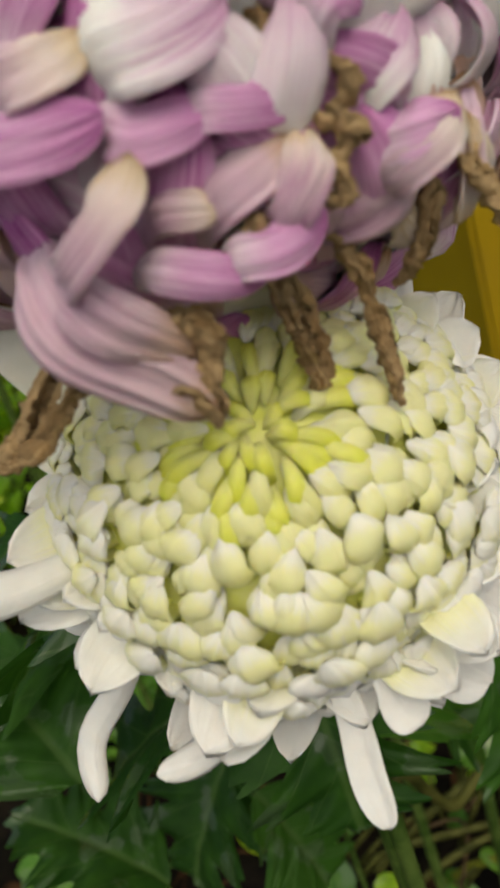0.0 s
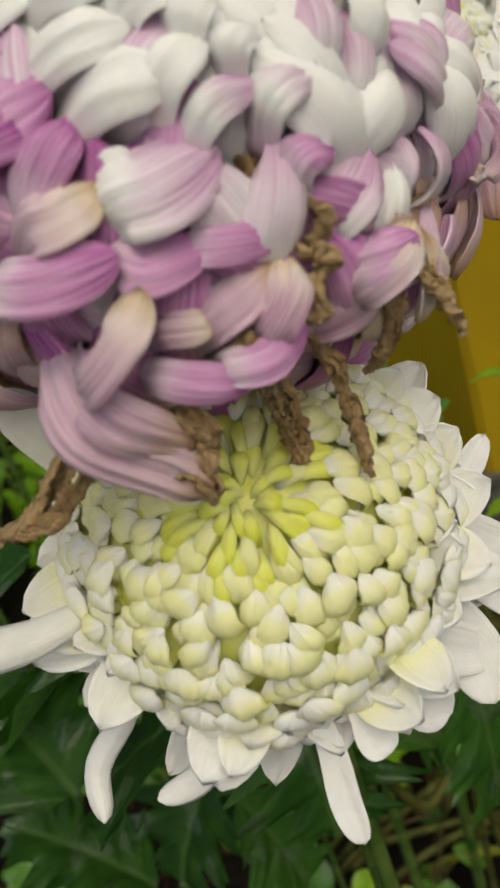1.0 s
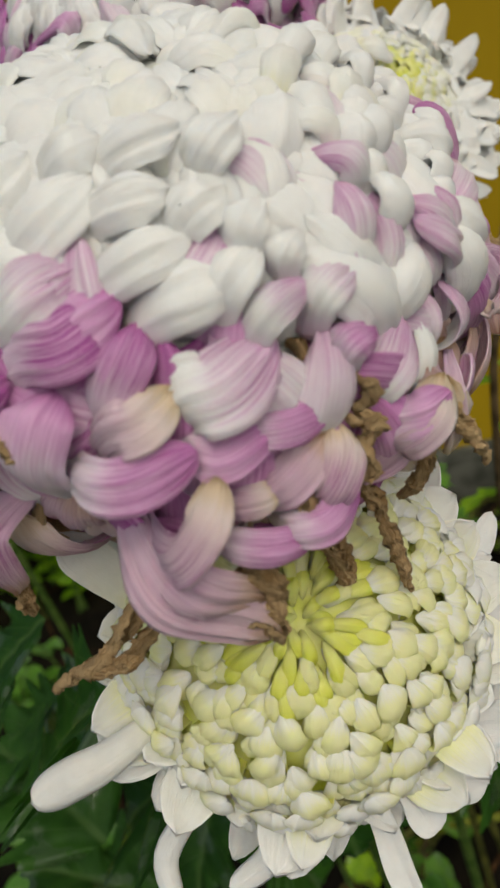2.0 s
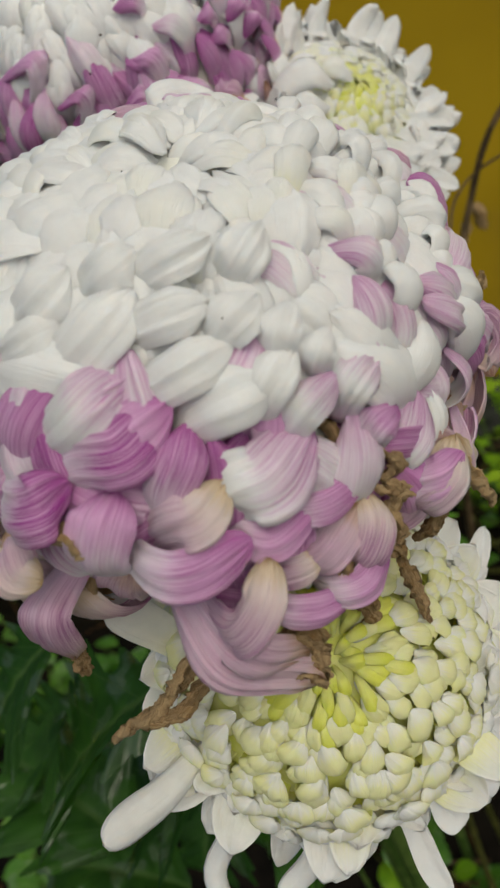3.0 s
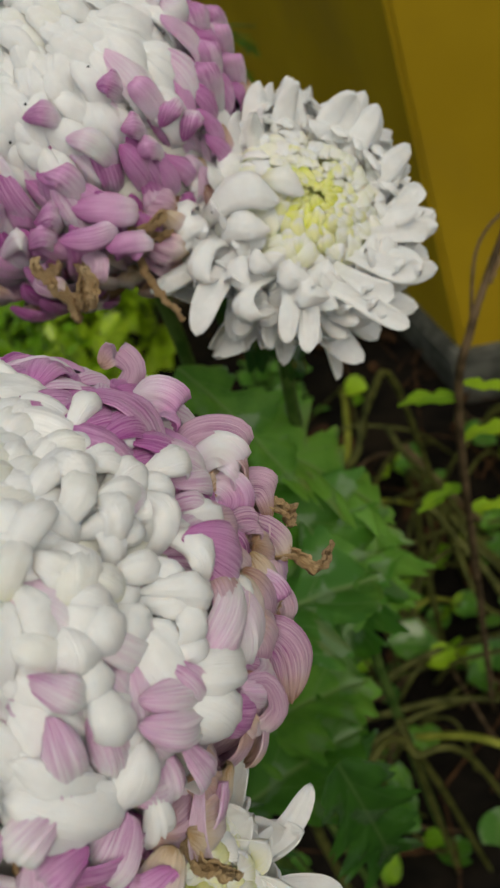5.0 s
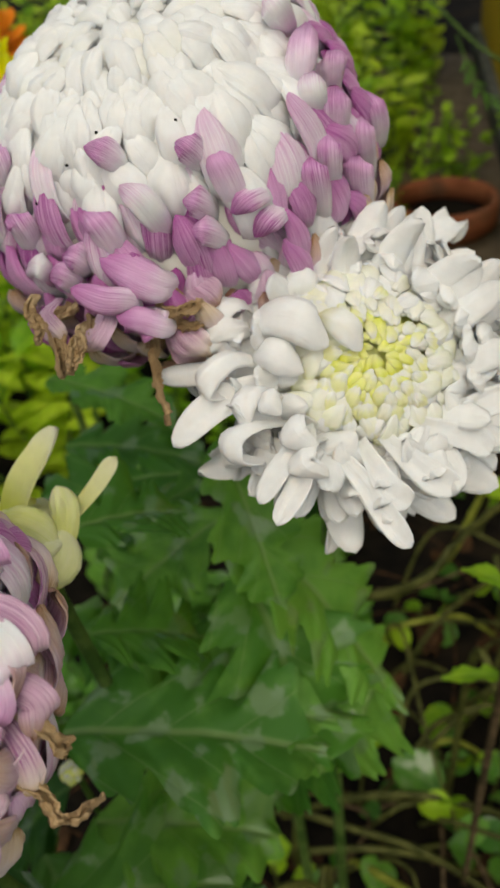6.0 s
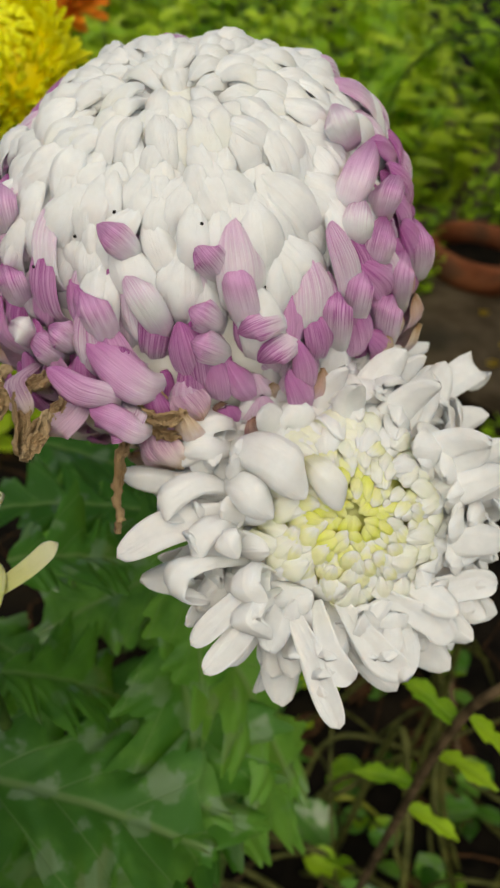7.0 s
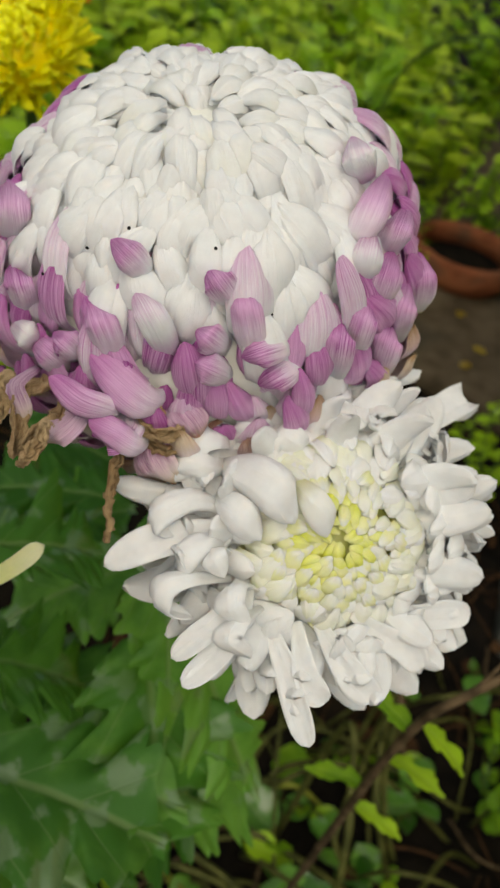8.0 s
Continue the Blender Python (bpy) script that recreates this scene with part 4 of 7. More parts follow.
own_petal(flower_a, [(-0.0222, 0.1760, 0.6985), (-0.0226, 0.1752, 0.6960), (-0.0232, 0.1750, 0.6930), (-0.0235, 0.1754, 0.6896)], 0.0044, petal_dry, face=OUT, twist=0.8, roll=2.6, crumple=0.0010, ridge=0.1, base=0.75, tip=1.0, nu=17, nv=80, seed=16)
own_petal(flower_a, [(0.0724, 0.2026, 0.7187), (0.0787, 0.2046, 0.7163), (0.0796, 0.2021, 0.7100), (0.0748, 0.2001, 0.7073), (0.0740, 0.2030, 0.7093)], 0.0045, petal_faded, face=AWAY, roll=1.2, tip=0.6, ridge=0.035, base=0.65, nu=19, nv=22, seed=61)
own_petal(flower_a, [(0.0601, 0.2471, 0.7273), (0.0686, 0.2519, 0.7369), (0.0784, 0.2520, 0.7344), (0.0769, 0.2462, 0.7245)], 0.0085, petal_mauve, face=AWAY, roll=0.8, tip=0.8, ridge=0.035, base=0.65, nu=19, nv=22, seed=62)
own_petal(flower_a, [(0.0621, 0.2472, 0.7294), (0.0725, 0.2493, 0.7350), (0.0773, 0.2478, 0.7322), (0.0747, 0.2446, 0.7257)], 0.0090, petal_tinged, face=AWAY, roll=0.8, tip=0.8, ridge=0.035, base=0.65, nu=19, nv=22, seed=63)
own_petal(flower_a, [(0.0654, 0.2464, 0.7267), (0.0731, 0.2444, 0.7295), (0.0751, 0.2421, 0.7259), (0.0693, 0.2396, 0.7220)], 0.0095, petal_purple, face=AWAY, roll=0.8, tip=0.8, ridge=0.035, base=0.65, nu=19, nv=22, seed=64)
own_petal(flower_a, [(0.0698, 0.2459, 0.7205), (0.0763, 0.2473, 0.7245), (0.0812, 0.2472, 0.7231), (0.0801, 0.2448, 0.7165)], 0.0080, petal_mauve, face=AWAY, roll=0.8, tip=0.8, ridge=0.035, base=0.65, nu=19, nv=22, seed=65)
own_petal(flower_a, [(0.0684, 0.2376, 0.7157), (0.0751, 0.2374, 0.7241), (0.0789, 0.2379, 0.7225), (0.0760, 0.2360, 0.7175)], 0.0065, petal_mauve, face=AWAY, roll=0.9, tip=0.9, ridge=0.035, base=0.65, nu=19, nv=22, seed=66)
own_petal(flower_a, [(0.0628, 0.2396, 0.7211), (0.0691, 0.2336, 0.7236), (0.0722, 0.2328, 0.7210), (0.0700, 0.2295, 0.7125)], 0.0105, petal_purple, face=AWAY, roll=0.8, tip=0.8, ridge=0.035, base=0.65, nu=19, nv=22, seed=67)
own_petal(flower_a, [(0.0678, 0.2309, 0.7090), (0.0764, 0.2296, 0.7137), (0.0786, 0.2332, 0.7145), (0.0756, 0.2359, 0.7160)], 0.0085, petal_mauve, face=AWAY, roll=0.9, tip=0.8, ridge=0.035, base=0.65, nu=19, nv=22, seed=68)
own_petal(flower_a, [(0.0706, 0.2447, 0.7172), (0.0770, 0.2422, 0.7171), (0.0805, 0.2404, 0.7132), (0.0810, 0.2389, 0.7083)], 0.0075, petal_faded, face=AWAY, roll=0.9, tip=0.8, ridge=0.035, base=0.65, nu=19, nv=22, seed=69)
own_petal(flower_a, [(0.0728, 0.2441, 0.7153), (0.0792, 0.2404, 0.7108), (0.0818, 0.2400, 0.7089), (0.0864, 0.2397, 0.7029), (0.0904, 0.2465, 0.7014)], 0.0046, petal_dry, face=OUT, twist=1.5, roll=2.6, crumple=0.0010, ridge=0.1, base=0.75, tip=1.0, nu=17, nv=80, seed=17)
own_petal(flower_a, [(0.0787, 0.2467, 0.7194), (0.0823, 0.2467, 0.7173), (0.0834, 0.2474, 0.7142), (0.0834, 0.2468, 0.7105)], 0.0048, petal_dry, face=OUT, twist=1.0, roll=2.6, crumple=0.0010, ridge=0.1, base=0.75, tip=1.0, nu=17, nv=80, seed=18)
own_petal(flower_a, [(0.0664, 0.2277, 0.7097), (0.0765, 0.2266, 0.7151), (0.0788, 0.2243, 0.7130), (0.0754, 0.2226, 0.7084)], 0.0105, petal_purple, face=AWAY, roll=0.8, tip=0.8, ridge=0.035, base=0.65, nu=19, nv=22, seed=72)
own_petal(flower_a, [(0.0705, 0.2300, 0.7081), (0.0785, 0.2290, 0.7102), (0.0800, 0.2268, 0.7071), (0.0772, 0.2243, 0.7030)], 0.0065, petal_mauve, face=AWAY, roll=0.8, tip=0.8, ridge=0.035, base=0.65, nu=19, nv=22, seed=73)
own_petal(flower_a, [(0.0676, 0.2199, 0.7023), (0.0767, 0.2188, 0.7084), (0.0796, 0.2166, 0.7044), (0.0778, 0.2119, 0.6959)], 0.0120, petal_mauve, face=AWAY, roll=0.8, tip=0.8, ridge=0.035, base=0.65, nu=19, nv=22, seed=74)
own_petal(flower_a, [(0.0515, 0.2605, 0.7386), (0.0620, 0.2592, 0.7452), (0.0669, 0.2576, 0.7423), (0.0634, 0.2556, 0.7375)], 0.0105, petal_purple, face=AWAY, roll=0.8, tip=0.8, ridge=0.035, base=0.65, nu=19, nv=22, seed=75)
own_petal(flower_a, [(0.0462, 0.2677, 0.7382), (0.0570, 0.2694, 0.7448), (0.0547, 0.2726, 0.7495), (0.0502, 0.2714, 0.7476)], 0.0065, petal_mauve, face=AWAY, roll=0.9, tip=0.8, ridge=0.035, base=0.65, nu=19, nv=22, seed=76)
own_petal(flower_a, [(0.0547, 0.2529, 0.7334), (0.0622, 0.2535, 0.7391), (0.0655, 0.2546, 0.7384), (0.0654, 0.2535, 0.7342)], 0.0065, petal_tinged, face=AWAY, roll=0.9, tip=0.8, ridge=0.035, base=0.65, nu=19, nv=22, seed=77)
own_petal(flower_a, [(0.0400, 0.2487, 0.7500), (0.0424, 0.2456, 0.7612), (0.0380, 0.2484, 0.7676), (0.0312, 0.2444, 0.7694), (0.0280, 0.2447, 0.7645)], 0.0100, petal_white, face=AWAY, roll=0.8, tip=1.0, ridge=0.03, base=0.6, nu=15, nv=22, seed=301)
own_petal(flower_a, [(0.0446, 0.2467, 0.7510), (0.0476, 0.2439, 0.7594), (0.0430, 0.2404, 0.7646), (0.0366, 0.2369, 0.7644)], 0.0100, petal_white, face=AWAY, roll=0.8, tip=1.0, ridge=0.03, base=0.6, nu=15, nv=22, seed=302)
own_petal(flower_a, [(0.0277, 0.2418, 0.7575), (0.0309, 0.2431, 0.7650), (0.0247, 0.2444, 0.7700), (0.0170, 0.2427, 0.7687), (0.0168, 0.2410, 0.7636), (0.0216, 0.2425, 0.7618)], 0.0075, petal_faded, face=AWAY, roll=0.9, tip=0.9, ridge=0.03, base=0.7, nu=15, nv=26, seed=303)
own_petal(flower_a, [(0.0173, 0.2408, 0.7540), (0.0170, 0.2392, 0.7615), (0.0117, 0.2388, 0.7645), (0.0064, 0.2393, 0.7624)], 0.0085, petal_purple, face=AWAY, roll=0.9, tip=0.9, ridge=0.03, base=0.6, nu=15, nv=22, seed=304)
own_petal(flower_a, [(0.0097, 0.2314, 0.7592), (0.0119, 0.2333, 0.7676), (0.0085, 0.2332, 0.7709), (0.0017, 0.2334, 0.7684)], 0.0095, petal_tinged, face=AWAY, roll=0.9, tip=0.9, ridge=0.03, base=0.6, nu=15, nv=22, seed=305)
stem_a = own_stem(flower_a, [(0.012, 0.225, 0.70), (0.005, 0.250, 0.62), (-0.005, 0.290, 0.40), (-0.01, 0.31, -0.02)], 0.0035, stem_green)

# ---- white chrysanthemum with a lime heart, below it ----
B_C, B_AX = Vector((0.022, 0.177, 0.669)), Vector((0.144, -0.662, 0.735))
flower_b = thing("chrysanthemum", facing(B_C - B_AX.normalized() * 0.021, B_AX), "white chrysanthemum with a lime yellow heart under the purple one",
                 "flower", "chrysanthemum heads")
SPOON = dict(end=124, tuck=0.0, hood=0.35, belly=0.76, tip=0.95, roll=0.85, sway=0.35, twist=0.3, ridge=0.02, loose=0.05)
globe(flower_b, 0.0374, [
    dict(name="inner_petal", count=16, polar=(1, 7), span=10, width=0.0030, mats=[petal_lime], rise=0.3, stray=10, roll=1.1, tip=0.8, sway=0.2),
    dict(name="inner_petal", count=58, polar=(6, 18), span=16, width=0.0037, mats=[petal_lime, petal_lime, petal_lemon], rise=0.3, tuck=0.08, stray=7, roll=1.15, tip=0.9, sway=0.2, twist=0.2),
    dict(SPOON, name="inner_petal", count=64, polar=(16, 30), span=14, width=0.0054, mats=[petal_lemon], rise=0.36, stray=10),
    dict(SPOON, name="inner_petal", count=100, polar=(28, 45), span=15, width=0.0064, mats=[petal_lemon], rise=0.40, lift=0.02, stray=14),
    dict(SPOON, count=150, polar=(43, 64), span=17, width=0.0075, mats=[petal_lemon, petal_lemon, petal_pale], rise=0.40, lift=0.04, stray=16),
    dict(SPOON, count=150, polar=(62, 84), span=19, width=0.0086, mats=[petal_pale, petal_pale, petal_ivory], rise=0.40, lift=0.06, stray=17),
    dict(SPOON, count=90, polar=(82, 104), span=22, width=0.0098, mats=[petal_ivory, petal_ivory, petal_white], rise=0.38, lift=0.08, stray=18),
], 11, squash=0.77)
rosette(flower_b, [
    dict(count=52, mats=[petal_pale, petal_ivory, petal_ivory], length=(0.031, 0.034), width=(0.0115, 0.0128), **{"from": (86, 78, 52), "to": (100, 92, 62)},
         foot=(0.012, 0.012), height=(0.004, -0.002), roll=(0.7, 0.65), stray=11, tip=1.0, belly=0.78, name="outer_petal", sway=0.2, twist=0.4),
    dict(count=40, mats=[petal_white], length=(0.032, 0.037), width=(0.0098, 0.0110), **{"from": (102, 92, 40), "to": (112, 106, 70)},
         foot=(0.010, 0.009), height=(-0.005, -0.010), roll=(0.7, 0.7), stray=14, tip=0.95, name="outer_petal", sway=0.2, twist=0.4),
], 11)
heart(flower_b, 0.0336, lime_core, 0.77)
own_petal(flower_b, [(-0.0040, 0.1730, 0.6462), (-0.0143, 0.1705, 0.6323), (-0.0238, 0.1670, 0.6228), (-0.0237, 0.1605, 0.6148)], 0.0062, petal_white, face=AWAY, roll=0.9, tip=0.35, seed=78)
own_petal(flower_b, [(0.0087, 0.1706, 0.6409), (0.0060, 0.1656, 0.6279), (-0.0010, 0.1611, 0.6220), (-0.0096, 0.1578, 0.6215)], 0.0068, petal_white, face=AWAY, roll=1.0, tip=0.4, seed=79)
own_petal(flower_b, [(0.0222, 0.1676, 0.6362), (0.0245, 0.1627, 0.6236), (0.0248, 0.1574, 0.6133), (0.0264, 0.1529, 0.6062)], 0.0068, petal_white, face=OUT, roll=1.0, tip=0.45, seed=80)
own_petal(flower_b, [(0.0281, 0.1670, 0.6393), (0.0326, 0.1630, 0.6298), (0.0337, 0.1605, 0.6245), (0.0356, 0.1585, 0.6220)], 0.0085, petal_white, face=OUT, roll=0.8, tip=0.4, seed=81)
own_petal(flower_b, [(-0.0065, 0.1817, 0.6542), (-0.0188, 0.1671, 0.6584), (-0.0261, 0.1600, 0.6623), (-0.0320, 0.1541, 0.6657)], 0.0090, petal_white, face=AWAY, roll=0.9, tip=0.5, seed=82)
own_petal(flower_b, [(-0.0035, 0.1872, 0.6600), (-0.0085, 0.1890, 0.6760), (-0.0125, 0.1870, 0.6890), (-0.0152, 0.1850, 0.6990)], 0.0105, petal_ivory, face=OUT, roll=0.7, tip=0.9, belly=0.8, seed=206)
own_petal(flower_b, [(0.0389, 0.1899, 0.6598), (0.0514, 0.2018, 0.6487), (0.0608, 0.2102, 0.6438), (0.0685, 0.2182, 0.6474)], 0.0075, petal_white, face=OUT, roll=0.9, tip=0.55, seed=84)
own_petal(flower_b, [(0.0409, 0.1759, 0.6639), (0.0530, 0.1944, 0.6435), (0.0621, 0.1992, 0.6328), (0.0694, 0.1997, 0.6254)], 0.0110, petal_white, face=OUT, roll=0.6, tip=0.7, seed=85)
own_petal(flower_b, [(0.0396, 0.1735, 0.6614), (0.0533, 0.1876, 0.6402), (0.0623, 0.1892, 0.6273), (0.0728, 0.1896, 0.6158)], 0.0085, petal_white, face=OUT, roll=0.8, tip=0.55, seed=86)
own_petal(flower_b, [(0.0383, 0.1711, 0.6589), (0.0477, 0.1794, 0.6382), (0.0538, 0.1773, 0.6249), (0.0557, 0.1721, 0.6151)], 0.0130, petal_white, face=OUT, roll=0.7, tip=0.65, seed=87)
own_petal(flower_b, [(0.0318, 0.1689, 0.6458), (0.0421, 0.1720, 0.6365), (0.0503, 0.1753, 0.6285), (0.0584, 0.1791, 0.6215)], 0.0110, petal_white, face=OUT, roll=0.6, tip=0.6, seed=88)
own_petal(flower_b, [(0.0295, 0.1679, 0.6448), (0.0386, 0.1669, 0.6326), (0.0431, 0.1670, 0.6244), (0.0474, 0.1678, 0.6196)], 0.0110, petal_white, face=OUT, roll=0.7, tip=0.6, seed=89)
stem_b = own_stem(flower_b, [(0.019, 0.191, 0.652), (0.015, 0.215, 0.61), (0.005, 0.26, 0.45), (0.0, 0.28, -0.02)], 0.0032, stem_green)

# ---- second incurved chrysanthemum, behind ----
C_C, C_AX = Vector((0.0185, 0.4105, 0.750)), Vector((0.02, -0.333, 0.943))
flower_c = thing("chrysanthemum", facing(C_C, C_AX), "round white chrysanthemum with purple lower petals and withered tips",
                 "flower", "chrysanthemum heads")
globe(flower_c, 0.0565, incurved_bands(1.6, 0.0104, -7, 0, 6, end=116, stray=13, twist=0.3, sway=0.4, roll=1.05, tip=1.0, belly=0.72, hood=0.35, loose=0.07, lump=0.05), 8, squash=0.895)
heart(flower_c, 0.0543, cream_core, 0.895)
own_petal(flower_c, [(0.0391, 0.3559, 0.7352), (0.0417, 0.3514, 0.7286), (0.0437, 0.3455, 0.7209), (0.0505, 0.3396, 0.7115)], 0.0035, petal_dry, face=OUT, twist=2.2, roll=2.6, crumple=0.0010, ridge=0.1, base=0.75, tip=1.0, nu=17, nv=80, seed=19)
own_petal(flower_c, [(0.0305, 0.3384, 0.7386), (0.0319, 0.3335, 0.7356), (0.0312, 0.3311, 0.7335), (0.0295, 0.3280, 0.7297)], 0.0048, petal_dry, face=OUT, twist=1.2, roll=2.6, crumple=0.0010, ridge=0.1, base=0.75, tip=1.0, nu=17, nv=80, seed=20)
own_petal(flower_c, [(0.0184, 0.3373, 0.7458), (0.0178, 0.3339, 0.7442), (0.0207, 0.3320, 0.7401), (0.0208, 0.3295, 0.7358)], 0.0048, petal_dry, face=OUT, twist=1.4, roll=2.6, crumple=0.0010, ridge=0.1, base=0.75, tip=1.0, nu=17, nv=80, seed=21)
own_petal(flower_c, [(0.0403, 0.3666, 0.7296), (0.0446, 0.3565, 0.7319), (0.0513, 0.3569, 0.7310), (0.0520, 0.3618, 0.7326)], 0.0053, petal_dry, face=OUT, twist=0.8, roll=2.6, crumple=0.0010, ridge=0.1, base=0.75, tip=1.0, nu=17, nv=80, seed=22)
own_petal(flower_c, [(0.0373, 0.3779, 0.7275), (0.0418, 0.3644, 0.7261), (0.0461, 0.3608, 0.7210), (0.0485, 0.3610, 0.7163)], 0.0110, petal_mauve, face=OUT, roll=1.1, crinkle=0.02, seed=94)
own_petal(flower_c, [(0.0434, 0.3785, 0.7240), (0.0447, 0.3708, 0.7359), (0.0454, 0.3724, 0.7404), (0.0453, 0.3776, 0.7427)], 0.0100, petal_mauve, face=AWAY, roll=0.9, crinkle=0.01, seed=95)
own_petal(flower_c, [(0.0341, 0.3606, 0.7323), (0.0409, 0.3572, 0.7369), (0.0444, 0.3595, 0.7386), (0.0466, 0.3599, 0.7358)], 0.0044, petal_dry, face=OUT, twist=0.8, roll=2.6, crumple=0.0010, ridge=0.1, base=0.75, tip=1.0, nu=17, nv=80, seed=23)
own_petal(flower_c, [(0.0629, 0.4314, 0.7427), (0.0670, 0.4328, 0.7478), (0.0691, 0.4371, 0.7493), (0.0711, 0.4381, 0.7441)], 0.0053, petal_dry, face=OUT, twist=0.8, roll=2.6, crumple=0.0010, ridge=0.1, base=0.75, tip=1.0, nu=17, nv=80, seed=24)
own_petal(flower_c, [(0.0418, 0.3699, 0.7370), (0.0460, 0.3556, 0.7430), (0.0402, 0.3507, 0.7482), (0.0297, 0.3512, 0.7512)], 0.0115, petal_purple, face=AWAY, roll=0.9, seed=98)
own_petal(flower_c, [(0.0434, 0.3625, 0.7279), (0.0479, 0.3503, 0.7344), (0.0430, 0.3462, 0.7382), (0.0361, 0.3451, 0.7386)], 0.0075, petal_purple, face=AWAY, roll=0.9, tip=0.35, seed=99)
own_petal(flower_c, [(0.0351, 0.3571, 0.7312), (0.0397, 0.3484, 0.7413), (0.0343, 0.3429, 0.7440), (0.0254, 0.3424, 0.7464)], 0.0080, petal_purple, face=AWAY, roll=0.9, seed=100)
own_petal(flower_c, [(0.0283, 0.3581, 0.7450), (0.0309, 0.3524, 0.7549), (0.0293, 0.3521, 0.7605), (0.0236, 0.3548, 0.7624)], 0.0070, petal_purple, face=AWAY, roll=0.9, seed=101)
own_petal(flower_c, [(0.0293, 0.3691, 0.7560), (0.0307, 0.3642, 0.7660), (0.0269, 0.3643, 0.7720), (0.0209, 0.3665, 0.7737)], 0.0065, petal_purple, face=AWAY, roll=0.9, seed=102)
own_petal(flower_c, [(0.0334, 0.3656, 0.7495), (0.0383, 0.3624, 0.7572), (0.0351, 0.3629, 0.7648), (0.0300, 0.3657, 0.7681)], 0.0075, petal_tinged, face=AWAY, roll=0.9, seed=103)
own_petal(flower_c, [(0.0418, 0.3828, 0.7539), (0.0427, 0.3793, 0.7625), (0.0401, 0.3784, 0.7666), (0.0354, 0.3814, 0.7682)], 0.0075, petal_purple, face=AWAY, roll=1.0, seed=104)
own_petal(flower_c, [(0.0488, 0.3853, 0.7485), (0.0508, 0.3822, 0.7583), (0.0482, 0.3823, 0.7636), (0.0437, 0.3852, 0.7649)], 0.0080, petal_purple, face=AWAY, roll=1.0, seed=105)
own_petal(flower_c, [(0.0470, 0.3777, 0.7416), (0.0495, 0.3731, 0.7512), (0.0463, 0.3729, 0.7564), (0.0418, 0.3757, 0.7577)], 0.0085, petal_purple, face=AWAY, roll=1.0, seed=106)
own_petal(flower_c, [(0.0511, 0.3793, 0.7405), (0.0526, 0.3721, 0.7479), (0.0497, 0.3691, 0.7500), (0.0442, 0.3696, 0.7495)], 0.0070, petal_purple, face=AWAY, roll=1.0, seed=107)
own_petal(flower_c, [(0.0644, 0.3911, 0.7374), (0.0633, 0.3812, 0.7454), (0.0576, 0.3795, 0.7508), (0.0524, 0.3823, 0.7525)], 0.0090, petal_purple, face=AWAY, roll=1.0, seed=108)
own_petal(flower_c, [(0.0596, 0.3987, 0.7424), (0.0600, 0.3916, 0.7507), (0.0556, 0.3876, 0.7543), (0.0507, 0.3849, 0.7516)], 0.0080, petal_tinged, face=AWAY, roll=1.0, seed=109)
own_petal(flower_c, [(0.0647, 0.4027, 0.7799), (0.0665, 0.4002, 0.7870), (0.0653, 0.4052, 0.7921), (0.0591, 0.4221, 0.7905)], 0.0095, petal_purple, face=AWAY, roll=0.9, tip=0.65, belly=0.5, base=0.7, ridge=0.05, seed=110)
own_petal(flower_c, [(0.0683, 0.4154, 0.7741), (0.0711, 0.4091, 0.7817), (0.0705, 0.4120, 0.7858), (0.0627, 0.4342, 0.7801)], 0.0085, petal_purple, face=AWAY, roll=0.9, tip=0.65, belly=0.5, base=0.7, ridge=0.05, seed=111)
own_petal(flower_c, [(0.0752, 0.4330, 0.7540), (0.0772, 0.4270, 0.7620), (0.0760, 0.4250, 0.7690), (0.0700, 0.4330, 0.7700)], 0.0085, petal_purple, face=AWAY, roll=0.9, tip=0.65, belly=0.5, base=0.7, ridge=0.05, seed=112)
own_petal(flower_c, [(0.0720, 0.4072, 0.7645), (0.0746, 0.4007, 0.7730), (0.0743, 0.4019, 0.7784), (0.0703, 0.4130, 0.7771)], 0.0105, petal_purple, face=AWAY, roll=0.9, tip=0.65, belly=0.5, base=0.7, ridge=0.05, seed=113)
own_petal(flower_c, [(0.0730, 0.4003, 0.7532), (0.0758, 0.3927, 0.7631), (0.0758, 0.3923, 0.7694), (0.0727, 0.4000, 0.7693)], 0.0095, petal_purple, face=AWAY, roll=0.9, tip=0.65, belly=0.5, base=0.7, ridge=0.05, seed=114)
own_petal(flower_c, [(0.0741, 0.4264, 0.7463), (0.0789, 0.4104, 0.7614), (0.0788, 0.4088, 0.7689), (0.0733, 0.4236, 0.7657)], 0.0085, petal_purple, face=AWAY, roll=0.9, tip=0.65, belly=0.5, base=0.7, ridge=0.05, seed=115)
own_petal(flower_c, [(0.0570, 0.4163, 0.7896), (0.0591, 0.4071, 0.7960), (0.0572, 0.4057, 0.7997), (0.0510, 0.4149, 0.7984)], 0.0090, petal_tinged, face=AWAY, roll=0.9, tip=0.65, belly=0.5, base=0.7, ridge=0.05, seed=116)
own_petal(flower_c, [(0.0693, 0.4021, 0.7709), (0.0712, 0.3965, 0.7783), (0.0704, 0.3971, 0.7834), (0.0665, 0.4059, 0.7831)], 0.0085, petal_tinged, face=AWAY, roll=0.9, tip=0.65, belly=0.5, base=0.7, ridge=0.05, seed=117)
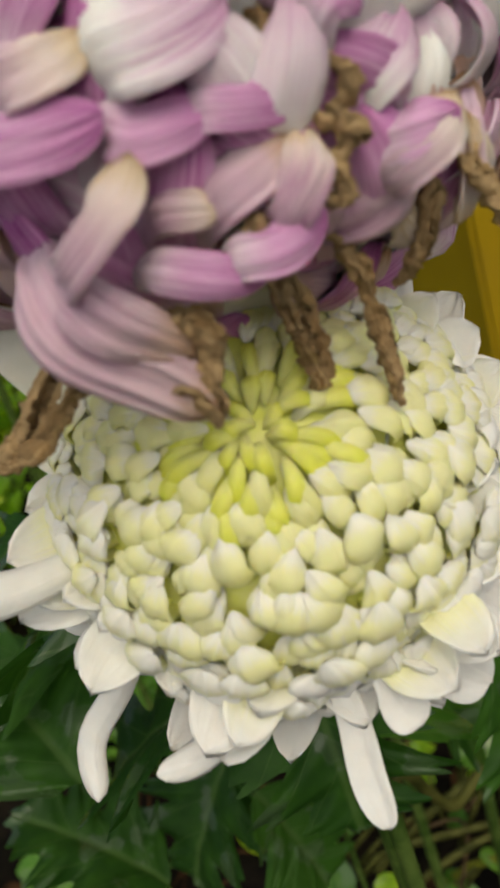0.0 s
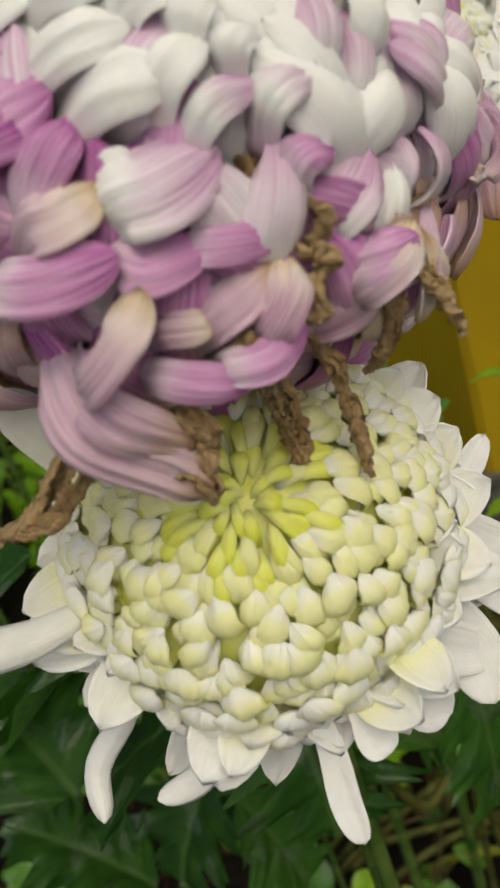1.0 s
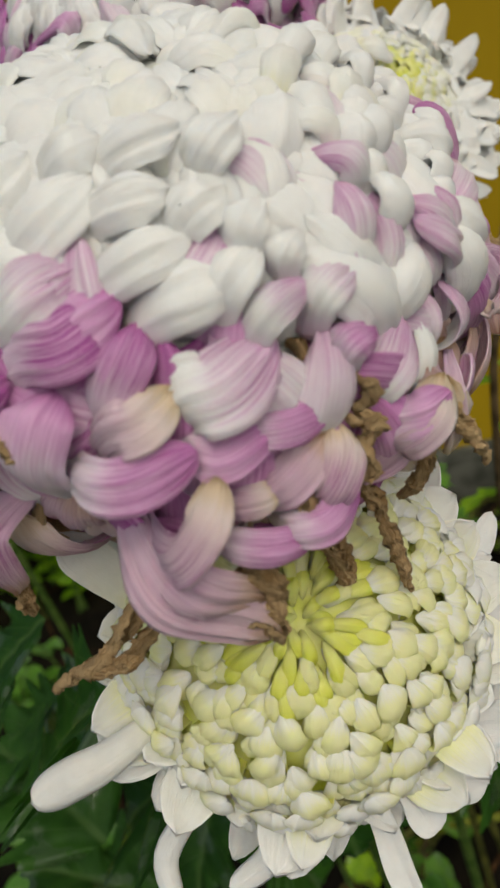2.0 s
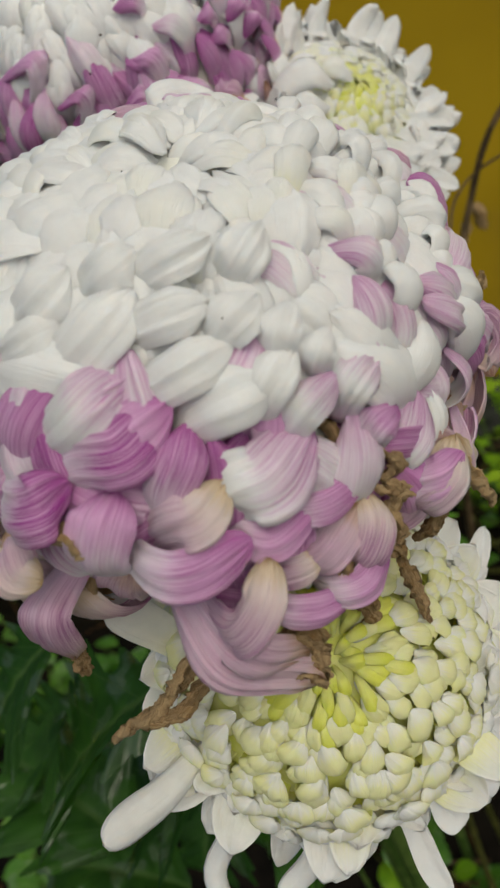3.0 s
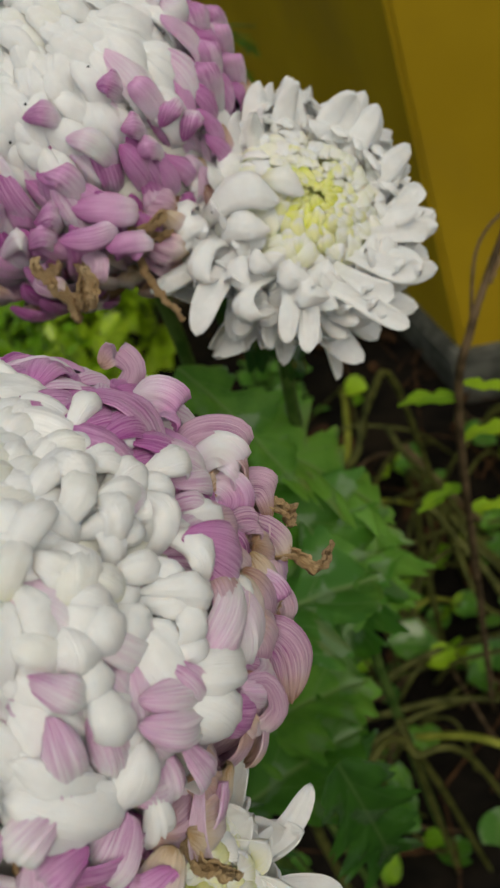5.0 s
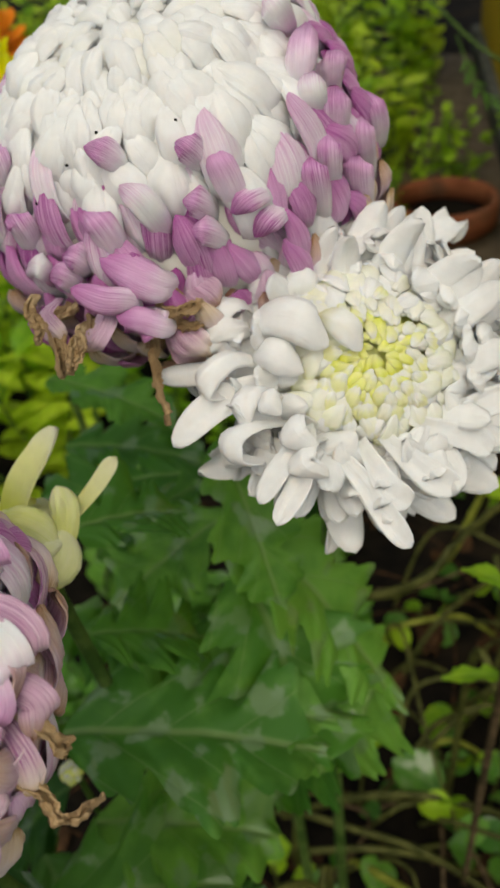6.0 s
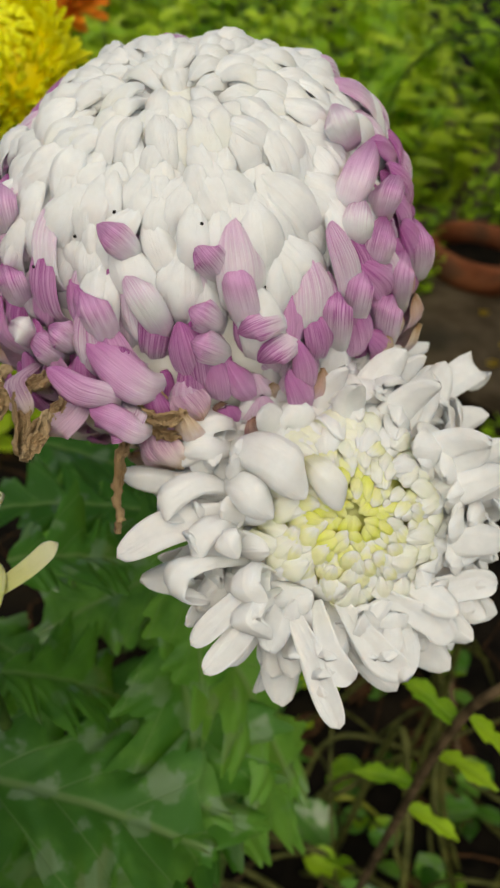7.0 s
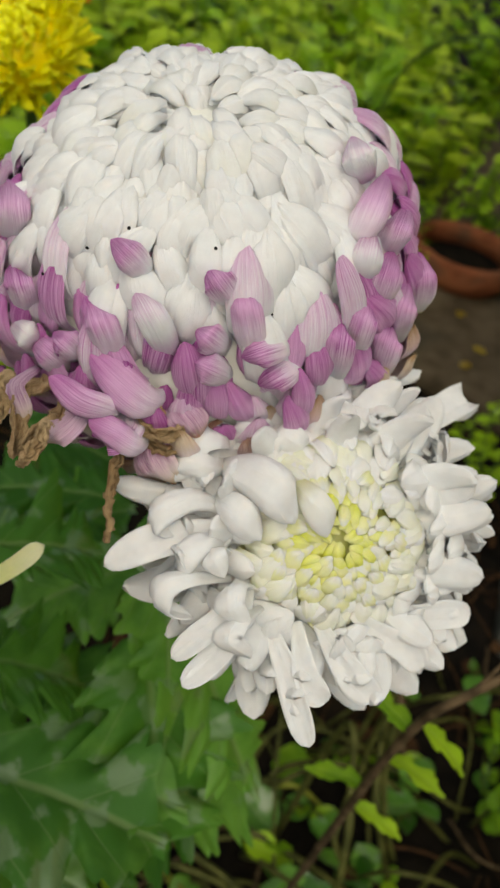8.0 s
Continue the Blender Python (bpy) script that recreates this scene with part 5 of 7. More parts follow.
own_petal(flower_c, [(0.0748, 0.4204, 0.7371), (0.0796, 0.4051, 0.7527), (0.0802, 0.4024, 0.7609), (0.0762, 0.4134, 0.7589)], 0.0095, petal_purple, face=AWAY, roll=0.9, tip=0.65, belly=0.5, base=0.7, ridge=0.05, seed=118)
own_petal(flower_c, [(0.0720, 0.3957, 0.7476), (0.0747, 0.3872, 0.7583), (0.0745, 0.3856, 0.7652), (0.0715, 0.3914, 0.7657)], 0.0095, petal_purple, face=AWAY, roll=0.9, tip=0.65, belly=0.5, base=0.7, ridge=0.05, seed=119)
own_petal(flower_c, [(-0.0104, 0.3637, 0.7581), (-0.0027, 0.3561, 0.7691), (-0.0041, 0.3569, 0.7746), (-0.0186, 0.3699, 0.7698)], 0.0095, petal_purple, face=AWAY, roll=0.9, tip=0.65, belly=0.5, base=0.7, ridge=0.05, seed=120)
own_petal(flower_c, [(0.0015, 0.3578, 0.7455), (0.0075, 0.3503, 0.7556), (0.0063, 0.3494, 0.7605), (-0.0030, 0.3566, 0.7572)], 0.0080, petal_purple, face=AWAY, roll=0.9, tip=0.65, belly=0.5, base=0.7, ridge=0.05, seed=121)
own_petal(flower_c, [(0.0080, 0.3571, 0.7389), (0.0123, 0.3495, 0.7468), (0.0097, 0.3480, 0.7487), (-0.0034, 0.3572, 0.7398)], 0.0075, petal_tinged, face=AWAY, roll=0.9, tip=0.65, belly=0.5, base=0.7, ridge=0.05, seed=122)
own_petal(flower_c, [(0.0182, 0.3564, 0.7372), (0.0212, 0.3493, 0.7452), (0.0184, 0.3473, 0.7482), (0.0090, 0.3532, 0.7431)], 0.0090, petal_purple, face=AWAY, roll=0.9, tip=0.65, belly=0.5, base=0.7, ridge=0.05, seed=123)
own_petal(flower_c, [(0.0351, 0.3620, 0.7715), (0.0354, 0.3574, 0.7759), (0.0324, 0.3558, 0.7784), (0.0264, 0.3592, 0.7771)], 0.0080, petal_purple, face=AWAY, roll=0.9, tip=0.65, belly=0.5, base=0.7, ridge=0.05, seed=124)
own_petal(flower_c, [(0.0448, 0.3618, 0.7545), (0.0449, 0.3564, 0.7622), (0.0417, 0.3545, 0.7678), (0.0357, 0.3577, 0.7683)], 0.0085, petal_tinged, face=AWAY, roll=0.9, tip=0.65, belly=0.5, base=0.7, ridge=0.05, seed=125)
own_petal(flower_c, [(0.0322, 0.3566, 0.7486), (0.0339, 0.3514, 0.7566), (0.0319, 0.3499, 0.7621), (0.0262, 0.3537, 0.7619)], 0.0090, petal_purple, face=AWAY, roll=0.9, tip=0.65, belly=0.5, base=0.7, ridge=0.05, seed=126)
own_petal(flower_c, [(0.0228, 0.3554, 0.7446), (0.0254, 0.3495, 0.7508), (0.0236, 0.3476, 0.7533), (0.0168, 0.3520, 0.7495)], 0.0085, petal_purple, face=AWAY, roll=0.9, tip=0.65, belly=0.5, base=0.7, ridge=0.05, seed=127)
own_petal(flower_c, [(0.0528, 0.3715, 0.7696), (0.0536, 0.3664, 0.7744), (0.0519, 0.3644, 0.7774), (0.0478, 0.3674, 0.7766)], 0.0085, petal_purple, face=AWAY, roll=0.9, tip=0.65, belly=0.5, base=0.7, ridge=0.05, seed=128)
own_petal(flower_c, [(0.0598, 0.3739, 0.7568), (0.0606, 0.3685, 0.7655), (0.0586, 0.3672, 0.7725), (0.0544, 0.3711, 0.7742)], 0.0085, petal_purple, face=AWAY, roll=0.9, tip=0.65, belly=0.5, base=0.7, ridge=0.05, seed=129)
own_petal(flower_c, [(0.0548, 0.3692, 0.7582), (0.0558, 0.3635, 0.7630), (0.0543, 0.3608, 0.7655), (0.0503, 0.3633, 0.7637)], 0.0085, petal_purple, face=AWAY, roll=0.9, tip=0.65, belly=0.5, base=0.7, ridge=0.05, seed=130)
own_petal(flower_c, [(0.0569, 0.3704, 0.7508), (0.0578, 0.3637, 0.7560), (0.0559, 0.3603, 0.7583), (0.0515, 0.3626, 0.7560)], 0.0085, petal_purple, face=AWAY, roll=0.9, tip=0.65, belly=0.5, base=0.7, ridge=0.05, seed=131)
own_petal(flower_c, [(0.0646, 0.3814, 0.7608), (0.0654, 0.3732, 0.7636), (0.0637, 0.3684, 0.7631), (0.0596, 0.3699, 0.7588)], 0.0085, petal_purple, face=AWAY, roll=0.9, tip=0.65, belly=0.5, base=0.7, ridge=0.05, seed=132)
own_petal(flower_c, [(0.0672, 0.3841, 0.7548), (0.0686, 0.3758, 0.7576), (0.0675, 0.3712, 0.7565), (0.0638, 0.3736, 0.7511)], 0.0085, petal_purple, face=AWAY, roll=0.9, tip=0.65, belly=0.5, base=0.7, ridge=0.05, seed=133)
own_petal(flower_c, [(0.0167, 0.3520, 0.7338), (0.0158, 0.3432, 0.7342), (0.0206, 0.3380, 0.7291), (0.0207, 0.3348, 0.7225)], 0.0075, petal_dry, face=OUT, twist=1.0, roll=2.6, crumple=0.0010, ridge=0.1, base=0.75, tip=1.0, nu=17, nv=80, seed=25)
own_petal(flower_c, [(0.0233, 0.3514, 0.7327), (0.0273, 0.3426, 0.7336), (0.0257, 0.3377, 0.7308), (0.0242, 0.3352, 0.7258)], 0.0070, petal_dry, face=OUT, twist=1.0, roll=2.6, crumple=0.0010, ridge=0.1, base=0.75, tip=1.0, nu=17, nv=80, seed=26)
own_petal(flower_c, [(0.0111, 0.3515, 0.7362), (0.0128, 0.3423, 0.7364), (0.0178, 0.3395, 0.7338), (0.0201, 0.3403, 0.7303)], 0.0075, petal_faded, face=AWAY, roll=0.8, tip=0.7, ridge=0.035, base=0.65, nu=19, nv=22, seed=136)
own_petal(flower_c, [(0.0389, 0.3663, 0.7324), (0.0444, 0.3551, 0.7347), (0.0511, 0.3555, 0.7361), (0.0527, 0.3611, 0.7366)], 0.0066, petal_dry, face=OUT, twist=1.0, roll=2.6, crumple=0.0010, ridge=0.1, base=0.75, tip=1.0, nu=17, nv=80, seed=27)
own_petal(flower_c, [(0.0451, 0.3655, 0.7330), (0.0468, 0.3563, 0.7300), (0.0517, 0.3544, 0.7269), (0.0549, 0.3581, 0.7228)], 0.0110, petal_faded, face=AWAY, roll=0.8, tip=0.7, ridge=0.035, base=0.65, nu=19, nv=22, seed=138)
own_petal(flower_c, [(0.0443, 0.3719, 0.7402), (0.0489, 0.3628, 0.7405), (0.0535, 0.3619, 0.7386), (0.0554, 0.3638, 0.7350)], 0.0105, petal_mauve, face=AWAY, roll=0.8, tip=0.7, ridge=0.035, base=0.65, nu=19, nv=22, seed=139)
own_petal(flower_c, [(0.0253, 0.3551, 0.7356), (0.0318, 0.3445, 0.7363), (0.0308, 0.3400, 0.7337), (0.0277, 0.3395, 0.7301)], 0.0080, petal_mauve, face=AWAY, roll=0.8, tip=0.7, ridge=0.035, base=0.65, nu=19, nv=22, seed=140)
own_petal(flower_c, [(0.0349, 0.3586, 0.7341), (0.0429, 0.3523, 0.7372), (0.0423, 0.3472, 0.7352), (0.0368, 0.3463, 0.7340)], 0.0085, petal_purple, face=AWAY, roll=0.8, tip=0.7, ridge=0.035, base=0.65, nu=19, nv=22, seed=141)
stem_c = own_stem(flower_c, [(0.018, 0.425, 0.71), (0.010, 0.445, 0.64), (-0.02, 0.49, 0.40), (-0.03, 0.52, -0.02)], 0.0035, stem_green)

# ---- fresh white chrysanthemum beside it ----
D_C, D_AX = Vector((0.0940, 0.3750, 0.7190)), Vector((0.484, -0.573, 0.662))
flower_d = thing("chrysanthemum", facing(D_C - D_AX.normalized() * 0.016, D_AX), "fresh white chrysanthemum with a greenish yellow centre and pointed petals",
                 "flower", "chrysanthemum heads")
globe(flower_d, 0.0290, [
    dict(name="inner_petal", count=30, polar=(1, 9), span=11, width=0.0030, mats=[petal_lime], end=112, rise=0.30, tuck=0.0, stray=12, roll=1.0, tip=0.6, sway=0.4, twist=0.3),
    dict(name="inner_petal", count=60, polar=(7, 18), span=14, width=0.0038, mats=[petal_lime, petal_lime, petal_lemon], end=112, rise=0.32, tuck=0.0, stray=12, roll=1.0, tip=0.6, sway=0.4, twist=0.3),
    dict(name="inner_petal", count=84, polar=(15, 30), span=18, width=0.0054, mats=[petal_lemon, petal_cream], end=114, rise=0.34, tuck=0.0, lift=0.05, stray=14, roll=0.9, tip=0.7, sway=0.4, twist=0.4),
    dict(name="inner_petal", count=80, polar=(26, 44), span=25, width=0.0080, mats=[petal_cream, petal_cream, petal_ivory], end=132, rise=0.36, tuck=0.0, stand=0.02, lift=0.06, stray=18, roll=0.9, tip=0.85, sway=0.5, twist=0.5),
    dict(count=70, polar=(40, 60), span=32, width=0.0102, mats=[petal_ivory, petal_white], end=134, tuck=0.0, rise=0.36, stand=0.10, lift=0.12, stray=20, roll=0.9, tip=0.85, sway=0.6, twist=0.6, loose=0.07),
    dict(count=66, polar=(56, 78), span=36, width=0.0110, mats=[petal_white], end=132, tuck=0.0, rise=0.36, stand=0.22, lift=0.14, stray=22, roll=0.9, tip=0.8, sway=0.6, twist=0.6, loose=0.08),
    dict(count=54, polar=(74, 96), span=36, width=0.0110, mats=[petal_white], end=128, tuck=0.0, rise=0.36, stand=0.27, lift=0.17, stray=24, roll=0.9, tip=0.75, sway=0.6, twist=0.6, loose=0.08),
], 21, squash=0.72)
rosette(flower_d, [
    dict(count=50, mats=[petal_white], length=(0.031, 0.037), width=(0.0098, 0.0112), **{"from": (74, 60, 30), "to": (92, 80, 55)},
         foot=(0.008, 0.009), height=(0.006, 0.003), roll=(-0.7, -0.6), stray=13, tip=0.6, sway=0.3, ridge=0.04, twist=0.5),
    dict(count=52, mats=[petal_white], length=(0.036, 0.041), width=(0.0090, 0.0104), **{"from": (90, 82, 55), "to": (104, 96, 78)},
         foot=(0.008, 0.008), height=(0.002, -0.004), roll=(-0.6, -0.5), stray=15, tip=0.5, sway=0.35, twist=0.7, name="outer_petal"),
    dict(count=34, mats=[petal_white], length=(0.036, 0.043), width=(0.0078, 0.0090), **{"from": (100, 96, 30), "to": (114, 112, 70)},
         foot=(0.007, 0.007), height=(-0.006, -0.010), roll=(0.75, 0.75), stray=18, tip=0.45, sway=0.35, twist=0.8, name="outer_petal"),
], 21)
heart(flower_d, 0.0254, lime_core, 0.68)
heart(flower_d, 0.0305, cream_core, 0.46)
own_petal(flower_d, [(0.0892, 0.3559, 0.7023), (0.0992, 0.3520, 0.6966), (0.1075, 0.3485, 0.6894), (0.1155, 0.3453, 0.6825)], 0.0075, petal_white, face=OUT, roll=0.75, tip=0.35, seed=142)
own_petal(flower_d, [(0.0838, 0.3550, 0.7095), (0.0877, 0.3453, 0.7046), (0.0870, 0.3379, 0.6986), (0.0847, 0.3304, 0.6936)], 0.0072, petal_white, face=OUT, roll=0.75, tip=0.4, seed=143)
own_petal(flower_d, [(0.0815, 0.3534, 0.7092), (0.0836, 0.3437, 0.7070), (0.0818, 0.3376, 0.7031), (0.0791, 0.3324, 0.6976)], 0.0068, petal_white, face=OUT, roll=0.8, tip=0.5, seed=144)
own_petal(flower_d, [(0.0746, 0.3619, 0.7178), (0.0675, 0.3527, 0.7171), (0.0597, 0.3452, 0.7139), (0.0528, 0.3360, 0.7066)], 0.0095, petal_white, face=OUT, roll=0.6, tip=0.6, seed=145)
own_petal(flower_d, [(0.0734, 0.3632, 0.7200), (0.0610, 0.3589, 0.7183), (0.0500, 0.3547, 0.7174), (0.0403, 0.3514, 0.7166)], 0.0072, petal_white, face=AWAY, roll=0.75, tip=0.35, seed=146)
own_petal(flower_d, [(0.0685, 0.3940, 0.7244), (0.0583, 0.4064, 0.7281), (0.0521, 0.4192, 0.7345), (0.0485, 0.4311, 0.7416)], 0.0080, petal_white, face=OUT, roll=0.75, tip=0.4, seed=147)
own_petal(flower_d, [(0.0709, 0.3958, 0.7247), (0.0663, 0.4175, 0.7302), (0.0668, 0.4349, 0.7359), (0.0703, 0.4488, 0.7391)], 0.0085, petal_white, face=AWAY, roll=0.75, tip=0.45, seed=148)
own_petal(flower_d, [(0.0743, 0.4022, 0.7247), (0.0730, 0.4196, 0.7284), (0.0744, 0.4338, 0.7299), (0.0797, 0.4451, 0.7294)], 0.0075, petal_white, face=AWAY, roll=0.75, tip=0.35, seed=149)
own_petal(flower_d, [(0.0839, 0.4053, 0.7221), (0.0876, 0.4223, 0.7222), (0.0909, 0.4375, 0.7238), (0.0947, 0.4480, 0.7263), (0.0958, 0.4456, 0.7198)], 0.0105, petal_white, face=OUT, roll=0.8, tip=0.6, seed=150)
own_petal(flower_d, [(0.0967, 0.3962, 0.7171), (0.1020, 0.4113, 0.7142), (0.1053, 0.4228, 0.7150), (0.1114, 0.4323, 0.7150)], 0.0095, petal_white, face=OUT, roll=0.8, tip=0.4, seed=151)
own_petal(flower_d, [(0.1046, 0.3892, 0.7127), (0.1118, 0.4004, 0.7091), (0.1187, 0.4063, 0.7048), (0.1251, 0.4107, 0.7023)], 0.0095, petal_white, face=OUT, roll=0.8, tip=0.4, seed=152)
own_petal(flower_d, [(0.1080, 0.3757, 0.7072), (0.1173, 0.3821, 0.7020), (0.1244, 0.3915, 0.7012), (0.1300, 0.3970, 0.7005)], 0.0085, petal_white, face=OUT, roll=0.8, tip=0.4, seed=153)
own_petal(flower_d, [(0.1069, 0.3692, 0.7057), (0.1168, 0.3742, 0.7001), (0.1225, 0.3767, 0.6977), (0.1274, 0.3771, 0.6935)], 0.0085, petal_white, face=OUT, roll=0.8, tip=0.4, seed=154)
own_petal(flower_d, [(0.1019, 0.3612, 0.7049), (0.1114, 0.3612, 0.6974), (0.1167, 0.3619, 0.6933), (0.1227, 0.3639, 0.6901)], 0.0095, petal_white, face=OUT, roll=0.7, tip=0.45, seed=155)
own_petal(flower_d, [(0.0974, 0.3581, 0.7044), (0.1047, 0.3532, 0.6977), (0.1093, 0.3522, 0.6938), (0.1135, 0.3532, 0.6923)], 0.0080, petal_white, face=OUT, roll=0.8, tip=0.45, seed=156)
own_petal(flower_d, [(0.0660, 0.3827, 0.7296), (0.0577, 0.3895, 0.7309), (0.0528, 0.3921, 0.7336), (0.0552, 0.3984, 0.7325)], 0.0075, petal_white, face=OUT, roll=0.8, tip=0.6, seed=157)
own_petal(flower_d, [(0.0583, 0.3718, 0.7226), (0.0695, 0.3626, 0.7345), (0.0807, 0.3612, 0.7356), (0.0860, 0.3638, 0.7272)], 0.0125, petal_white, face=AWAY, roll=0.8, tip=0.9, seed=158)
own_petal(flower_d, [(0.0614, 0.3672, 0.7158), (0.0701, 0.3572, 0.7267), (0.0768, 0.3557, 0.7273), (0.0816, 0.3581, 0.7221)], 0.0100, petal_white, face=AWAY, roll=0.8, tip=0.9, seed=159)
own_petal(flower_d, [(0.0750, 0.3775, 0.7264), (0.0850, 0.3688, 0.7331), (0.0909, 0.3674, 0.7312), (0.0939, 0.3681, 0.7253)], 0.0085, petal_ivory, face=AWAY, roll=0.8, tip=0.9, seed=160)
own_petal(flower_d, [(0.0576, 0.3775, 0.7245), (0.0590, 0.3692, 0.7337), (0.0560, 0.3637, 0.7345), (0.0554, 0.3594, 0.7287), (0.0529, 0.3563, 0.7237)], 0.0085, petal_white, face=AWAY, roll=0.8, tip=0.6, seed=161)
own_petal(flower_d, [(0.0603, 0.3741, 0.7223), (0.0617, 0.3637, 0.7294), (0.0577, 0.3596, 0.7307), (0.0543, 0.3576, 0.7274)], 0.0080, petal_white, face=AWAY, roll=0.8, tip=0.6, seed=162)
own_petal(flower_d, [(0.0697, 0.3669, 0.7151), (0.0646, 0.3557, 0.7254), (0.0603, 0.3480, 0.7245), (0.0584, 0.3453, 0.7196), (0.0626, 0.3502, 0.7159)], 0.0080, petal_white, face=AWAY, roll=0.75, tip=0.7, seed=163)
own_petal(flower_d, [(0.0723, 0.3614, 0.7108), (0.0716, 0.3515, 0.7197), (0.0701, 0.3448, 0.7181), (0.0710, 0.3430, 0.7125)], 0.0075, petal_white, face=AWAY, roll=0.8, tip=0.8, seed=164)
own_petal(flower_d, [(0.0760, 0.3590, 0.7090), (0.0746, 0.3498, 0.7191), (0.0768, 0.3467, 0.7192), (0.0797, 0.3478, 0.7155)], 0.0075, petal_white, face=AWAY, roll=0.8, tip=0.8, seed=165)
own_petal(flower_d, [(0.0785, 0.3557, 0.7072), (0.0730, 0.3436, 0.7134), (0.0701, 0.3370, 0.7129), (0.0714, 0.3354, 0.7073), (0.0777, 0.3407, 0.7043)], 0.0078, petal_white, face=AWAY, roll=0.75, tip=0.7, seed=166)
own_petal(flower_d, [(0.0849, 0.3564, 0.7071), (0.0830, 0.3478, 0.7150), (0.0855, 0.3422, 0.7137), (0.0905, 0.3450, 0.7090)], 0.0085, petal_white, face=AWAY, roll=0.8, tip=0.8, seed=167)
own_petal(flower_d, [(0.0878, 0.3552, 0.7040), (0.0878, 0.3442, 0.7097), (0.0888, 0.3385, 0.7077), (0.0946, 0.3424, 0.7035)], 0.0085, petal_white, face=AWAY, roll=0.8, tip=0.7, seed=168)
own_petal(flower_d, [(0.0670, 0.3902, 0.7259), (0.0680, 0.3784, 0.7349), (0.0630, 0.3751, 0.7377), (0.0594, 0.3745, 0.7345)], 0.0085, petal_white, face=AWAY, roll=0.8, tip=0.7, seed=169)
own_petal(flower_d, [(0.0734, 0.3862, 0.7240), (0.0757, 0.3796, 0.7347), (0.0718, 0.3771, 0.7376), (0.0675, 0.3765, 0.7348)], 0.0090, petal_white, face=AWAY, roll=0.8, tip=0.8, seed=170)
stem_d = own_stem(flower_d, [(0.086, 0.385, 0.706), (0.070, 0.410, 0.675), (0.040, 0.450, 0.50), (0.02, 0.48, -0.02)], 0.0033, stem_green)

# ---- half-open cream bloom between them ----
flower_e = thing("chrysanthemum", facing((0.002, 0.320, 0.668), (0.25, -0.35, 0.9)), "half-open cream and lime chrysanthemum with loose petals",
                 "flower", "chrysanthemum heads")
globe(flower_e, 0.0135, [
    dict(name="inner_petal", count=26, polar=(4, 34), span=40, width=0.0036, mats=[petal_lime, petal_bud, petal_bud], tuck=0.0, lift=0.05, stray=14, roll=1.1, tip=0.8, sway=0.3),
    dict(count=34, polar=(26, 84), span=56, width=0.0075, mats=[petal_bud], tuck=0.02, stray=24, roll=0.8, tip=0.6, sway=0.4, twist=0.3),
], 31)
heart(flower_e, 0.0110, lime_core)
own_petal(flower_e, [(0.0019, 0.3174, 0.6756), (0.0058, 0.3237, 0.6892), (0.0101, 0.3307, 0.6972), (0.0120, 0.3370, 0.7027)], 0.0125, petal_bud, face=OUT, roll=0.8, belly=0.35, base=0.8, tip=0.3, twist=0.5, seed=171)
own_petal(flower_e, [(0.0112, 0.3212, 0.6742), (0.0200, 0.3236, 0.6810), (0.0275, 0.3303, 0.6899), (0.0317, 0.3366, 0.6972)], 0.0058, petal_bud, face=OUT, roll=0.8, tip=0.6, belly=0.85, seed=172)
own_petal(flower_e, [(0.0003, 0.3058, 0.6675), (0.0151, 0.3049, 0.6736), (0.0251, 0.3095, 0.6773), (0.0234, 0.3171, 0.6832)], 0.0130, petal_bud, face=AWAY, roll=0.85, tip=0.45, seed=173)
own_petal(flower_e, [(0.0008, 0.3080, 0.6727), (0.0136, 0.3058, 0.6816), (0.0219, 0.3082, 0.6825), (0.0249, 0.3139, 0.6821)], 0.0055, petal_bud, face=AWAY, roll=0.7, seed=174)
own_petal(flower_e, [(-0.0017, 0.3117, 0.6780), (0.0109, 0.3108, 0.6885), (0.0195, 0.3117, 0.6875), (0.0236, 0.3128, 0.6817)], 0.0100, petal_bud, face=AWAY, roll=0.85, tip=0.45, seed=175)
own_petal(flower_e, [(0.0101, 0.3112, 0.6644), (0.0210, 0.3151, 0.6777), (0.0211, 0.3204, 0.6863), (0.0171, 0.3255, 0.6909)], 0.0105, petal_bud, face=AWAY, roll=0.9, tip=0.45, seed=176)
own_stem(flower_e, [(0.001, 0.322, 0.664), (-0.008, 0.335, 0.62), (-0.02, 0.37, 0.4), (-0.03, 0.40, -0.02)], 0.0028, stem_green)


# ---- tiny dark specks on the pale petals ----
def speck(near, seed):
    """A tiny black grain on the first petal met from outside."""
    flower, point = near
    bpy.context.view_layer.update()
    way = (Vector(point) - flower.matrix_basis.translation).normalized()
    hit, place, normal, *_ = scene.ray_cast(bpy.context.evaluated_depsgraph_get(), Vector(point) + way * 0.03, -way)
    if not hit:
        return
    bm = bmesh.new()
    bmesh.ops.create_icosphere(bm, subdivisions=1, radius=0.0005 if flower is not flower_a else 0.0002)
    for v in bm.verts:
        v.co *= 1 + 0.35 * noise.noise(v.co * 2000 + Vector((seed, 0, 0)))
        v.co.z *= 0.6
    me = bpy.data.meshes.new("speck")
    bm.to_mesh(me)
    bm.free()
    me.materials.append(speck_black)
    ob = new("black_speck", me)
    ob.matrix_basis = facing(place, normal)
    tagged(ob, "tiny black speck on a white petal", "dirt", "dirt specks")


